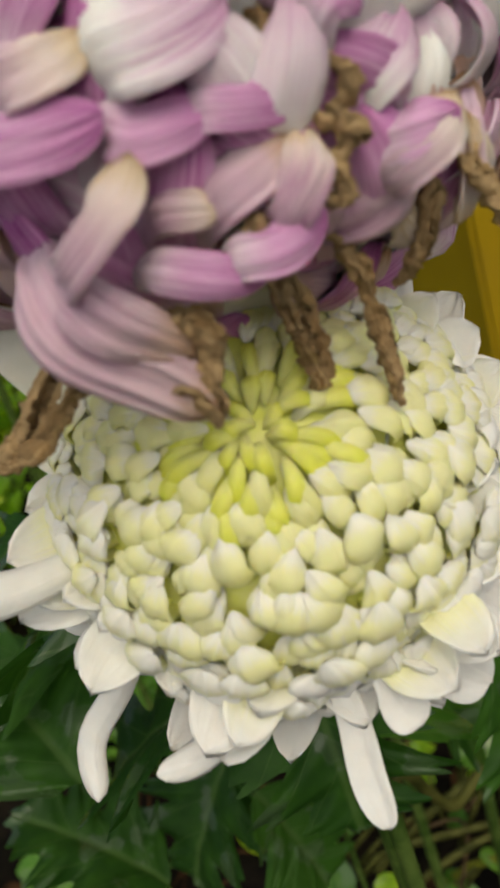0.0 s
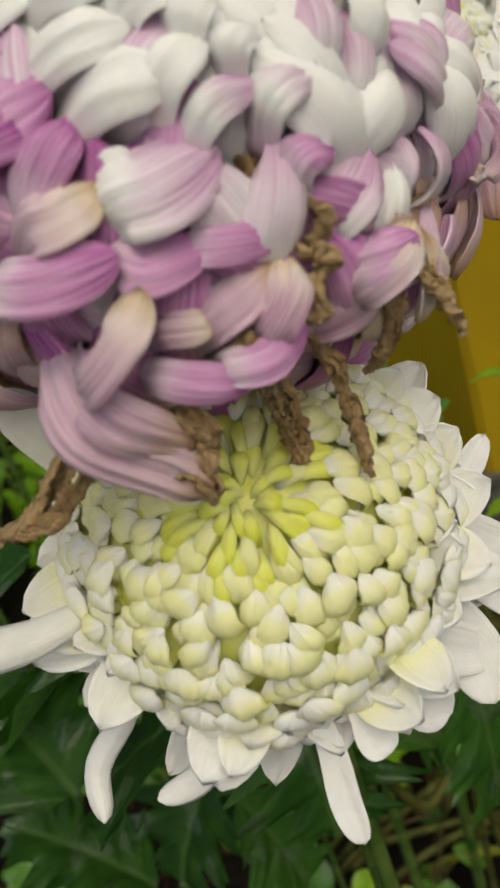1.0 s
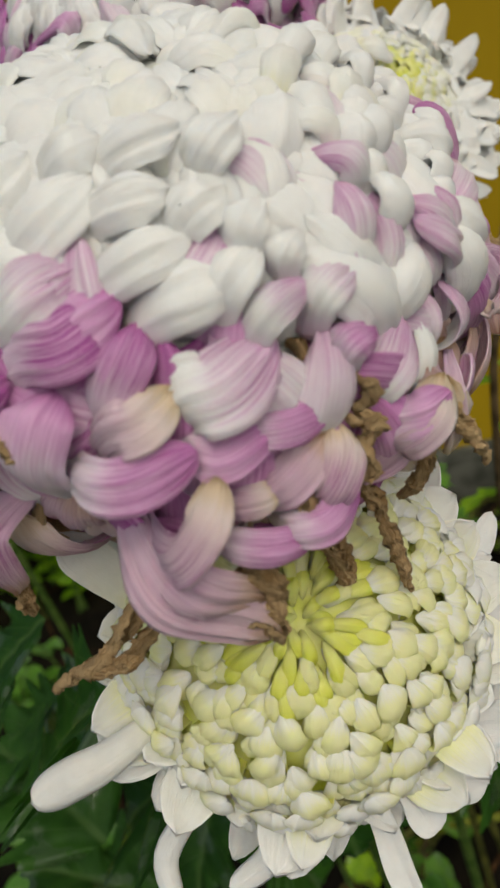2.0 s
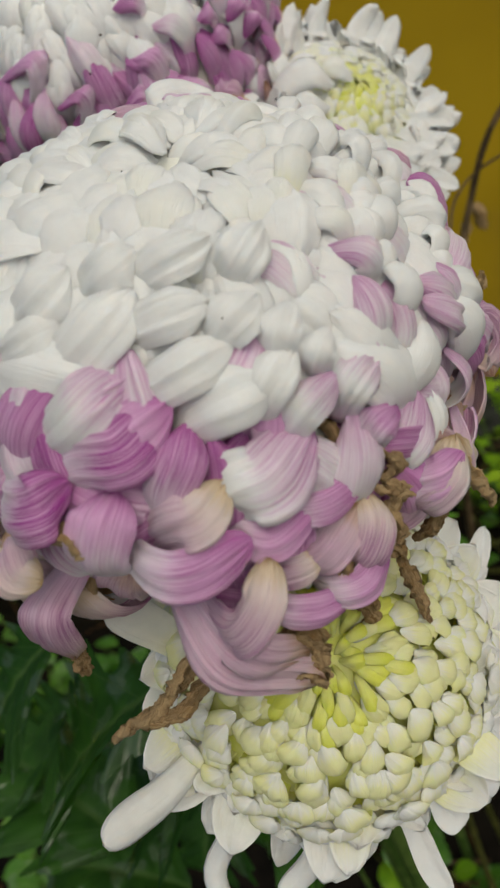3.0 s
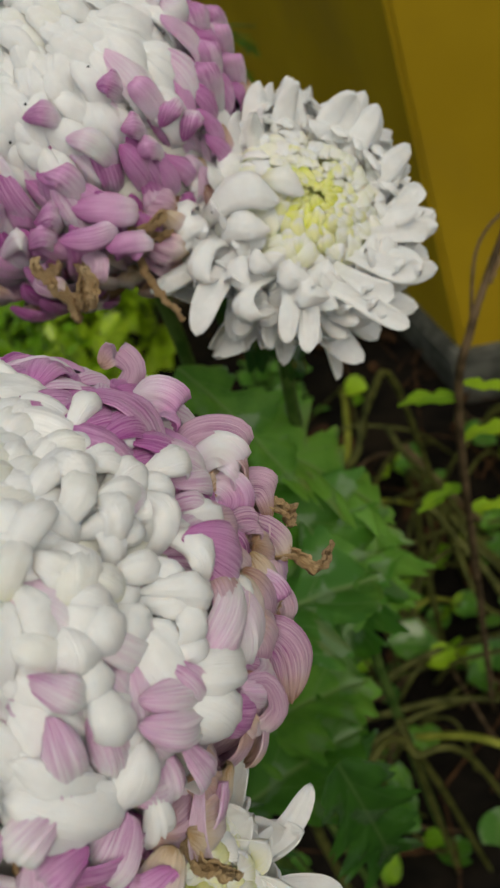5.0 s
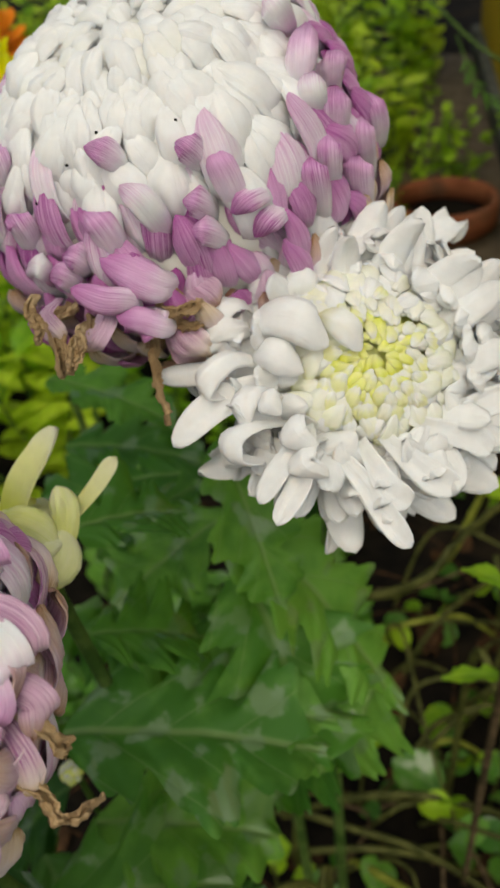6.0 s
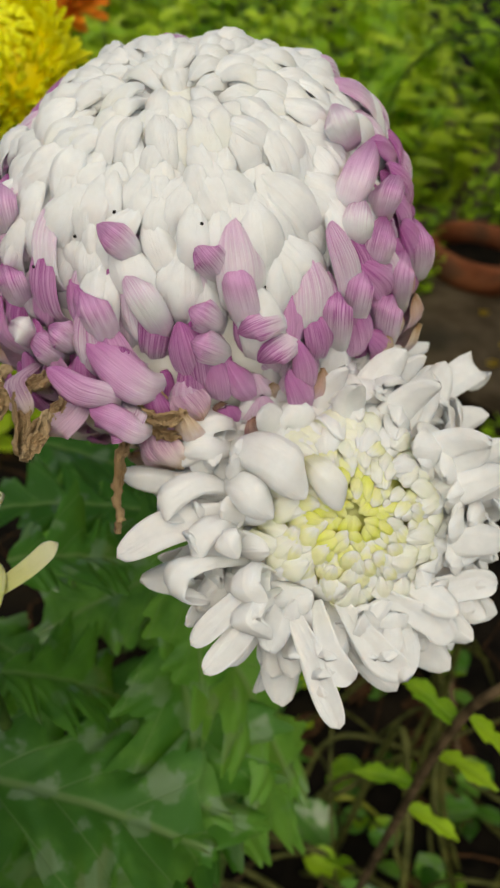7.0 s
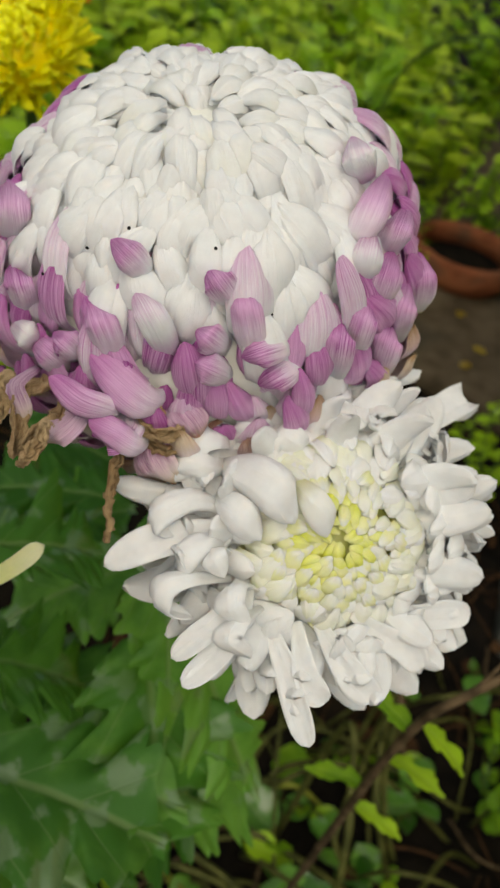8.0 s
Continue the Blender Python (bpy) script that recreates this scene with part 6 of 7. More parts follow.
speck_black = rough_material("speck_black", (0.008, 0.008, 0.009), (0.03, 0.028, 0.026), 900.0, 0.7, 0.0002)
for k, near in enumerate([(flower_c, (0.0271, 0.3635, 0.7792)),
                          (flower_c, (0.0122, 0.3564, 0.7628)),
                          (flower_c, (0.0597, 0.3771, 0.7681)),
                          (flower_c, (0.0456, 0.3716, 0.7799)),
                          (flower_c, (0.0193, 0.3590, 0.7720)),
                          (flower_d, (0.0793, 0.3921, 0.7384)),
                          (flower_d, (0.0662, 0.3637, 0.7306)),
                          (flower_d, (0.0935, 0.4131, 0.7376)),
                          (flower_d, (0.0619, 0.3852, 0.7403)),
                          (flower_a, (0.0131, 0.1836, 0.7603)),
                          (flower_a, (0.0298, 0.1757, 0.7513)),
                          (flower_a, (0.0222, 0.2075, 0.7728)),
                          (flower_a, (0.0421, 0.1874, 0.7586))
                          ]):
    speck(near, k)


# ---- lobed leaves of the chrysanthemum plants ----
leaf_on(stem_d, leaf_mesh(0.113, 0.075, leaf_wet_sheen, lobes=3, seed=30), (-0.030, 0.339, 0.527), (0.875, 0.384, 0.296))
leaf_on(stem_c, leaf_mesh(0.116, 0.080, leaf_dark, lobes=4, seed=31), (0.010, 0.418, 0.603), (0.792, 0.018, -0.610))
leaf_on(stem_d, leaf_mesh(0.075, 0.065, leaf_dark, lobes=3, seed=32), (-0.009, 0.457, 0.561), (-0.392, -0.914, 0.110))
leaf_on(stem_c, leaf_mesh(0.076, 0.070, leaf_mid, lobes=4, seed=33), (-0.047, 0.468, 0.565), (-0.754, -0.620, 0.218))
leaf_on(stem_d, leaf_mesh(0.086, 0.075, leaf_dark, lobes=3, seed=34), (-0.026, 0.325, 0.477), (0.916, 0.357, 0.185))
leaf_on(stem_c, leaf_mesh(0.073, 0.065, leaf_mid, lobes=4, seed=35), (-0.048, 0.408, 0.500), (0.986, 0.168, 0.008))
leaf_on(stem_d, leaf_mesh(0.075, 0.042, leaf_dark, lobes=3, seed=36), (0.012, 0.419, 0.639), (0.618, -0.464, -0.635))
leaf_on(stem_c, leaf_mesh(0.100, 0.085, leaf_dark, lobes=4, seed=37), (0.020, 0.410, 0.578), (0.622, -0.430, -0.654))
leaf_on(stem_d, leaf_mesh(0.085, 0.075, leaf_dark, lobes=3, seed=38), (-0.025, 0.287, 0.474), (0.839, 0.498, 0.220))
leaf_on(stem_c, leaf_mesh(0.078, 0.050, leaf_mid, lobes=4, seed=39), (-0.132, 0.480, 0.599), (0.991, 0.131, -0.035))
leaf_on(stem_d, leaf_mesh(0.052, 0.065, leaf_dark, lobes=3, seed=40), (-0.039, 0.377, 0.609), (0.561, 0.826, -0.061))
leaf_on(stem_c, leaf_mesh(0.053, 0.060, leaf_mid, lobes=4, seed=41), (-0.022, 0.355, 0.576), (0.675, 0.696, -0.247))
leaf_on(stem_d, leaf_mesh(0.106, 0.085, leaf_wet_sheen, lobes=3, seed=42), (-0.018, 0.322, 0.555), (0.904, 0.422, 0.068))
leaf_on(stem_c, leaf_mesh(0.072, 0.070, leaf_mid, lobes=4, seed=43), (-0.094, 0.439, 0.515), (0.534, 0.627, 0.567))
leaf_on(stem_d, leaf_mesh(0.053, 0.070, leaf_mid, lobes=3, seed=44), (0.060, 0.416, 0.490), (-0.363, -0.918, -0.163))
leaf_on(stem_c, leaf_mesh(0.065, 0.060, leaf_mid, lobes=4, seed=45), (-0.082, 0.390, 0.518), (0.990, 0.141, 0.027))
leaf_on(stem_d, leaf_mesh(0.057, 0.060, leaf_dark, lobes=3, seed=46), (0.064, 0.460, 0.471), (-0.095, -0.922, -0.376))
leaf_on(stem_c, leaf_mesh(0.089, 0.080, leaf_mid, lobes=4, seed=47), (-0.146, 0.492, 0.540), (0.881, 0.470, -0.040))
# leaves below the front heads, their shade in the colour
leaf_on(stem_a, leaf_mesh(0.086, 0.085, leaf_shaded, lobes=3, seed=60), (-0.029, 0.283, 0.531), (-0.954, 0.030, -0.299))
leaf_on(stem_b, leaf_mesh(0.069, 0.070, leaf_shaded, lobes=4, seed=61), (-0.009, 0.273, 0.548), (0.119, -0.552, -0.825))
leaf_on(stem_a, leaf_mesh(0.058, 0.080, leaf_shaded, lobes=3, seed=62), (-0.083, 0.310, 0.542), (-0.978, -0.204, 0.037))
leaf_on(stem_b, leaf_mesh(0.076, 0.080, leaf_shaded, lobes=4, seed=63), (-0.106, 0.296, 0.410), (-0.611, 0.104, 0.785))
leaf_on(stem_a, leaf_mesh(0.051, 0.060, leaf_shaded, lobes=3, seed=64), (0.012, 0.332, 0.474), (0.707, -0.182, -0.684))
leaf_on(stem_b, leaf_mesh(0.059, 0.080, leaf_shaded, lobes=4, seed=65), (-0.062, 0.318, 0.432), (0.513, -0.288, -0.808))
leaf_on(stem_a, leaf_mesh(0.051, 0.060, leaf_shaded, lobes=3, seed=66), (-0.066, 0.332, 0.647), (-0.519, 0.637, 0.570))
leaf_on(stem_b, leaf_mesh(0.080, 0.085, leaf_shaded, lobes=4, seed=67), (-0.041, 0.248, 0.603), (-0.910, 0.142, -0.389))
leaf_on(stem_a, leaf_mesh(0.066, 0.085, leaf_shaded, lobes=3, seed=68), (-0.092, 0.257, 0.519), (-0.601, 0.597, 0.531))
leaf_on(stem_b, leaf_mesh(0.071, 0.090, leaf_shaded, lobes=4, seed=69), (-0.075, 0.357, 0.427), (-0.557, -0.683, -0.472))
leaf_on(stem_a, leaf_mesh(0.045, 0.080, leaf_shaded, lobes=3, seed=70), (-0.084, 0.294, 0.599), (-0.919, -0.261, -0.296))
leaf_on(stem_b, leaf_mesh(0.093, 0.050, leaf_shaded, lobes=4, seed=71), (0.051, 0.276, 0.545), (0.137, -0.222, -0.965))
leaf_on(stem_a, leaf_mesh(0.048, 0.045, leaf_shaded, lobes=3, seed=72), (0.042, 0.411, 0.672), (0.731, -0.329, -0.597))


# ---- flowers farther back ----
def far_rosette(name, centre, axis, label, mats, r, seed, stalk, layers=3, count=150, width=0.0048):
    fl = thing(name, facing(centre, axis), label, "flower")
    rosette(fl, [
        dict(count=int(count * 0.3), mats=mats, length=(r * 0.5, r * 0.7), width=(width * 0.8, width), **{"from": (8, 0, -30), "to": (36, 24, -5)},
             foot=(0.001, 0.005), height=(0.0, 0.0), roll=(1.3, 1.3), stray=12, tip=0.5),
        dict(count=int(count * 0.4), mats=mats, length=(r * 0.75, r * 0.95), width=(width, width * 1.1), **{"from": (40, 30, 5), "to": (68, 60, 40)},
             foot=(0.005, 0.006), height=(0.0, -0.002), roll=(1.3, 1.2), stray=14, tip=0.4),
        dict(count=int(count * 0.3), mats=mats, length=(r, r), width=(width, width * 1.1), **{"from": (74, 66, 50), "to": (100, 92, 80)},
             foot=(0.005, 0.005), height=(-0.002, -0.005), roll=(1.2, 1.2), stray=16, tip=0.4),
    ], seed)
    heart(fl, r * 0.55, mats[0])
    own_stem(fl, [Vector(centre) - Vector(axis).normalized() * 0.004, Vector(centre) - Vector(axis).normalized() * 0.05, *stalk], 0.003, stem_green)
    return fl


YELLOW_C, YELLOW_AX = Vector((-0.190, 0.530, 0.730)), Vector((0.35, -0.5, 0.79))
flower_y = thing("chrysanthemum", facing(YELLOW_C, YELLOW_AX), "bright yellow spider chrysanthemum with dense narrow petals", "flower")
globe(flower_y, 0.032, [
    dict(name="inner_petal", count=70, polar=(2, 26), span=12, width=0.0040, mats=[petal_yellow], end=112, lift=0.04, stray=20, tip=0.5, sway=0.3, twist=0.4),
    dict(count=190, polar=(22, 70), span=14, width=0.0044, mats=[petal_yellow], end=84, rise=0.5, lift=0.20, stray=22, tip=0.4, roll=0.9, sway=0.4, twist=0.5, loose=0.08),
    dict(name="outer_petal", count=130, polar=(66, 108), span=14, width=0.0046, mats=[petal_yellow], end=80, rise=0.5, lift=0.26, stray=24, tip=0.4, roll=0.9, sway=0.4, twist=0.5, loose=0.08),
], 41, squash=0.85)
heart(flower_y, 0.0285, petal_yellow, 0.85)
own_stem(flower_y, [(-0.197, 0.545, 0.71), (-0.21, 0.565, 0.66), (-0.24, 0.61, 0.4), (-0.25, 0.63, -0.02)], 0.003, stem_green)
far_rosette("marigold", (-0.470, 0.850, 0.665), (0.35, -0.5, 0.8), "ruffled orange marigold with rounded petals", [petal_orange], 0.042, 43,
            [(-0.50, 0.90, 0.3), (-0.50, 0.92, -0.02)], width=0.011, count=110)
def bud(centre, axis, seed, stalk):
    fl = thing("flower_bud", facing(centre, axis), "closed greenish cream flower bud on a thin stalk", "flower bud", "flower buds")
    globe(fl, 0.0048, [dict(count=14, polar=(5, 60), span=70, width=0.0042, mats=[petal_lemon, petal_lime], tuck=0.0, stray=12, roll=0.9, tip=0.8)], seed)
    heart(fl, 0.0038, lime_core)
    own_stem(fl, [centre, *stalk], 0.0016, stem_green)


bud((-0.031, 0.3285, 0.509), (0.2, -0.4, 0.9), 51, [(-0.034, 0.335, 0.48), (-0.04, 0.35, 0.3), (-0.045, 0.36, -0.02)])

# ---- thin blades and runners ----
def runner(points, r, mat, label, name="runner", category="stalk"):
    ob = new(name, tube_mesh(name, points, [r, r, r * 0.8], mat, n=30, rough=0.04))
    return tagged(ob, label, category, "weed stalks")


OLIVE = "olive green creeping weed stalk"
runner([(-0.02, 0.64, -0.01), (0.03, 0.70, 0.05), (0.061, 0.732, 0.08), (0.12, 0.776, 0.05), (0.20, 0.80, -0.01)], 0.0035, stem_olive, OLIVE)
runner([(0.05, 0.82, 0.21), (0.063, 0.798, 0.182), (0.092, 0.784, 0.132), (0.116, 0.755, 0.070), (0.149, 0.740, 0.018), (0.17, 0.74, -0.02)], 0.0035, stem_olive, OLIVE)
runner([(0.06, 0.84, 0.16), (0.087, 0.821, 0.112), (0.112, 0.802, 0.076), (0.163, 0.783, -0.015)], 0.003, stem_dry, "dry brown weed stalk leaning over the soil")
runner([(-0.10, 0.59, -0.01), (-0.03, 0.61, 0.04), (0.034, 0.63, 0.06), (0.113, 0.65, 0.045), (0.2, 0.68, -0.01)], 0.004, stem_olive, OLIVE)
runner([(-0.06, 0.545, -0.02), (-0.03, 0.55, 0.38), (0.014, 0.577, 0.385), (0.041, 0.616, 0.376), (0.06, 0.663, 0.39), (0.08, 0.72, 0.34), (0.09, 0.76, -0.02)], 0.0035, stem_olive, OLIVE)
runner([(-0.10, 0.54, -0.01), (-0.05, 0.55, 0.03), (0.03, 0.58, 0.04), (0.116, 0.62, -0.015)], 0.0035, stem_olive, OLIVE)
runner([(0.05, 0.68, -0.02), (0.07, 0.66, 0.25), (0.102, 0.63, 0.225), (0.13, 0.59, 0.175), (0.16, 0.56, -0.02)], 0.0035, stem_olive, OLIVE)
runner([(-0.02, 0.33, -0.02), (-0.01, 0.345, 0.37), (0.014, 0.369, 0.341), (0.043, 0.410, 0.297), (0.06, 0.44, -0.02)], 0.003, stem_olive, OLIVE)
runner([(0.03, 0.44, -0.02), (0.04, 0.425, 0.29), (0.046, 0.404, 0.295), (0.08, 0.412, 0.262), (0.12, 0.43, -0.02)], 0.0026, stem_olive, OLIVE)


LIME_STALK = "bright lime green creeping stalk over the soil"
runner([(-0.204, 0.867, 0.0), (-0.14, 0.844, 0.05), (-0.059, 0.843, 0.09), (-0.016, 0.884, 0.12), (-0.014, 0.999, 0.10), (-0.036, 1.163, 0.0)], 0.0050, stem_lime, LIME_STALK)
runner([(-0.111, 0.815, 0.0), (-0.084, 0.822, 0.03), (-0.028, 0.847, 0.05), (0.013, 0.876, 0.04), (0.064, 0.893, -0.01)], 0.0032, stem_lime, LIME_STALK)
runner([(-0.114, 0.586, -0.01), (-0.079, 0.582, 0.03), (-0.014, 0.584, 0.04), (0.051, 0.592, 0.035), (0.118, 0.586, 0.02), (0.155, 0.585, -0.02)], 0.0034, stem_olive, OLIVE)
runner([(-0.035, 0.572, -0.01), (0.004, 0.559, 0.03), (0.063, 0.542, 0.05), (0.106, 0.529, 0.04), (0.135, 0.54, 0.02), (0.164, 0.555, -0.02)], 0.0038, stem_lime, LIME_STALK)
runner([(0.01, 0.701, -0.01), (0.027, 0.697, 0.04), (0.049, 0.707, 0.05), (0.084, 0.738, -0.01)], 0.0030, stem_lime, LIME_STALK)
runner([(0.045, 0.90, -0.01), (0.053, 0.88, 0.08), (0.085, 0.796, 0.10), (0.114, 0.737, 0.08), (0.147, 0.715, 0.04), (0.175, 0.717, -0.02)], 0.0040, stem_olive, OLIVE)
runner([(0.02, 0.677, -0.02), (0.015, 0.686, 0.04), (0.03, 0.725, 0.05), (0.067, 0.768, 0.03), (0.101, 0.789, -0.02)], 0.0036, stem_olive, OLIVE)
for k, (x, y, a) in enumerate([(-0.016, 0.836, 20), (0.125, 0.857, 75), (0.09, 0.93, 130)]):
    dead = leaf_mesh(0.085, 0.045, dead_matter, lobes=2, depth=0.2, fold=0.6, curl=0.4, seed=200 + k, nu=6, nv=20)
    tagged(new("dead_leaf", dead), "curled reddish brown dead leaf lying on the soil", "leaf", "dead leaves").matrix_basis = pose(x, y, ground_height(x, y) + 0.012, 4, 5, a)
rng = random.Random(61)
for k in range(28):
    x, y, a, n = rng.uniform(-0.04, 0.34), rng.uniform(0.52, 1.02), rng.uniform(-1.2, 1.2), rng.uniform(0.10, 0.28)
    h, s = rng.uniform(0.02, 0.12), rng.uniform(-0.05, 0.05)
    d, e = Vector((math.cos(a), math.sin(a), 0)), Vector((-math.sin(a), math.cos(a), 0))
    o = Vector((x, y, 0))
    if k % 4 == 3:
        runner([o - d * n / 2 + Vector((0, 0, -0.01)), o - d * n * 0.2 + e * s + Vector((0, 0, h * 0.4)), o + d * n * 0.2 - e * s + Vector((0, 0, h * 0.5)),
                o + d * n / 2 + Vector((0, 0, -0.01))], 0.0018, stem_dry, "dry brown weed stalk leaning over the soil")
    else:
        runner([o - d * n / 2 + Vector((0, 0, -0.01)), o - d * n * 0.25 + e * s + Vector((0, 0, h)), o + d * n * 0.2 - e * s + Vector((0, 0, h * 0.8)),
                o + d * n / 2 + Vector((0, 0, -0.01))], rng.uniform(0.0018, 0.0032), stem_olive, OLIVE)


def dry_stalk():
    st = thing("dry_stalk", pose(0, 0, 0), "withered flower stalk with brown shrivelled leaves before the wall", "stalk")
    main = part("stem", tube_mesh("stem", [(0.09, 0.60, -0.02), (0.11, 0.53, 0.30), (0.125, 0.49, 0.51), (0.141, 0.495, 0.562), (0.166, 0.524, 0.591),
                                           (0.188, 0.532, 0.625), (0.215, 0.530, 0.648), (0.24, 0.53, 0.66)], [0.003, 0.0022, 0.0016], stem_dry, n=40, rough=0.05), st)
    part("twig", tube_mesh("twig", [(0.140, 0.495, 0.56), (0.155, 0.515, 0.60), (0.19, 0.53, 0.61), (0.235, 0.54, 0.60)], [0.001, 0.0007], stem_dry, n=20), st)
    for k, (p, way, n) in enumerate([((0.166, 0.524, 0.591), (0.3, 0.2, -0.8), 0.022), ((0.232, 0.53, 0.656), (0.4, 0.1, -0.7), 0.03),
                                     ((0.236, 0.53, 0.66), (0.9, 0.1, 0.1), 0.025), ((0.16, 0.52, 0.585), (-0.2, 0.1, -0.9), 0.018)]):
        tip = Vector(p) + Vector(way).normalized() * n
        mid = (Vector(p) + tip) / 2 + Vector((0.004, 0, 0.002))
        part("leaf", petal_mesh([p, tuple(mid), tuple(tip)], 0.013, petal_dry, side=(0.7, 0.3, 0.5), roll=1.8, crinkle=0.07, seed=k), main, label="shrivelled brown leaf")
    for k, (p, way) in enumerate([((0.13, 0.49, 0.53), (0.5, 0.1, -0.2)), ((0.128, 0.49, 0.52), (-0.6, 0.1, 0.2)), ((0.122, 0.50, 0.48), (0.6, -0.1, 0.3)),
                                  ((0.118, 0.51, 0.43), (-0.5, -0.2, 0.1)), ((0.117, 0.515, 0.40), (0.7, 0.1, 0.0))]):
        leaf = leaf_mesh(0.035, 0.014, leaf_fresh, lobes=2, seed=90 + k, nu=5, nv=16)
        y = Vector(way).normalized()
        x = y.cross(Vector((0, 0, 1))).normalized()
        m = Matrix((x, y, x.cross(y))).transposed().to_4x4()
        m.translation = p
        part("leaf", leaf, main, m, "small green leaf")


dry_stalk()


# ---- leafy weeds behind, creeping weeds and litter on the soil ----
def small_leaf(rng, length, width):
    """Vertices, faces and uvs of one cupped oval leaf from the origin along +y."""
    nv, nu = 6, 5
    v, uv = [], []
    fold, bend = rng.uniform(0.1, 0.5), rng.uniform(-0.2, 0.7)
    for i in range(nv):
        s = i / (nv - 1)
        w = 0.5 * width * math.sin(math.pi * min(1, s * 0.9 + 0.08)) ** 0.7 * (1 if i < nv - 1 else 0.15)
        for j in range(nu):
            q = 2 * j / (nu - 1) - 1
            v.append((q * w, s * length * math.cos(bend * s), -s * length * math.sin(bend * s) * 0.6 + fold * abs(q) * w))
            uv.append((0.5 + 0.5 * q, s))
    f = [(i * nu + j, i * nu + j + 1, (i + 1) * nu + j + 1, (i + 1) * nu + j) for i in range(nv - 1) for j in range(nu - 1)]
    return v, f, uv


def weed(height, seed, mat, leaf, label):
    rng = random.Random(seed)
    w = thing("weed", pose(0, 0, 0), label, "weed", "leafy weeds")
    verts, faces, uvs = [], [], []
    for k in range(rng.randint(5, 7)):
        lean = Vector((rng.uniform(-0.35, 0.35), rng.uniform(-0.35, 0.35), 1)).normalized()
        h = height * rng.uniform(0.65, 1.0)
        foot = Vector((rng.uniform(-0.03, 0.03), rng.uniform(-0.03, 0.03), -0.02))
        bend = Vector((rng.uniform(-0.05, 0.05), rng.uniform(-0.05, 0.05), 0))
        line = [foot, foot + lean * h * 0.5 + bend * 0.6, foot + lean * h + bend * 0.2]
        part("stem", tube_mesh("stem", line, [0.003, 0.0022, 0.0012], stem_green, sides=6, n=12), w)
        pts = spline(line, 30)
        for n in range(5, 30, 2):
            for side in range(2):
                if rng.random() < 0.42:
                    continue
                size = leaf * rng.uniform(0.7, 1.45) * (1.0 if n < 26 else 0.7)
                v, f, uv = small_leaf(rng, size, size * rng.uniform(0.5, 0.7))
                az = n * 90 + side * 180 + rng.uniform(-30, 30)
                m = Matrix.Translation(pts[n]) @ pose(0, 0, 0, 0, 0, az) @ pose(0, 0, 0, rng.uniform(-15, 50), rng.uniform(-25, 25), 0)
                o = len(verts)
                verts += [tuple(m @ Vector(p)) for p in v]
                faces += [tuple(o + q for q in face) for face in f]
                uvs += uv
    part("foliage", mesh_from("foliage", verts, faces, uvs, mat), w)
    return w


rng = random.Random(77)
stock = [weed(0.42, 1, leaf_fresh, 0.056, "bright green leafy weed growing from the soil"), weed(0.34, 2, leaf_pale, 0.050, "bright green leafy weed growing from the soil"),
         weed(0.48, 3, leaf_pale, 0.054, "yellow green leafy weed growing from the soil"), weed(0.28, 4, leaf_fresh, 0.028, "low green leafy weed growing from the soil"),
         weed(0.20, 5, leaf_dark, 0.034, "low dark green weed growing from the soil")]
spots = []
for gy in range(14):
    for gx in range(11):
        x, y = -2.0 + gx * 0.2 + rng.uniform(-0.07, 0.07), 0.9 + gy * 0.18 + rng.uniform(-0.07, 0.07)
        clear_of_wall = x < 0.14 - 0.337 * (y - 1.06) - 0.16
        in_bed = y > 1.12 or x < -0.42
        if clear_of_wall and in_bed and not (-0.13 < 0.98 * (x + 0.337) + 0.21 * (y - 1.943) < 0.3 and -0.75 < 0.98 * (y - 1.943) - 0.21 * (x + 0.337) < 0.16):
            spots.append((x, y))
for k, (x, y) in enumerate(spots):
    kind = stock[k % 3 if k % 4 else 3]
    m = pose(x, y, 0, 0, 0, rng.uniform(0, 360)) @ Matrix.Scale(rng.uniform(0.85, 1.25), 4)
    if k < 4:
        stock[k].matrix_basis = m
    else:
        copy_thing(kind, m)
stock[4].matrix_basis = pose(-0.30, 0.75, 0)
for x, y in [(-0.20, 0.95), (-0.42, 0.80), (-0.55, 0.55), (-0.35, 0.58), (0.42, 0.80), (0.30, 0.66), (-0.62, 0.40), (-0.12, 1.15)]:
    copy_thing(stock[4], pose(x, y, 0, 0, 0, rng.uniform(0, 360)) @ Matrix.Scale(rng.uniform(0.8, 1.2), 4))
copy_thing(stock[0], pose(-0.37, 2.17, 0, 0, 0, 60) @ Matrix.Scale(0.5, 4))
copy_thing(stock[3], pose(-0.48, 1.92, 0, 0, 0, 200) @ Matrix.Scale(0.8, 4))
copy_thing(stock[3], pose(-0.40, 1.76, 0, 0, 0, 20) @ Matrix.Scale(0.5, 4))
for x, y in [(0.30, 0.98), (0.44, 0.96), (0.24, 0.86), (0.36, 0.72), (0.52, 0.86), (-0.02, 1.30)]:
    copy_thing(stock[3], pose(x, y, 0, 0, 0, rng.uniform(0, 360)) @ Matrix.Scale(rng.uniform(0.6, 0.85), 4))


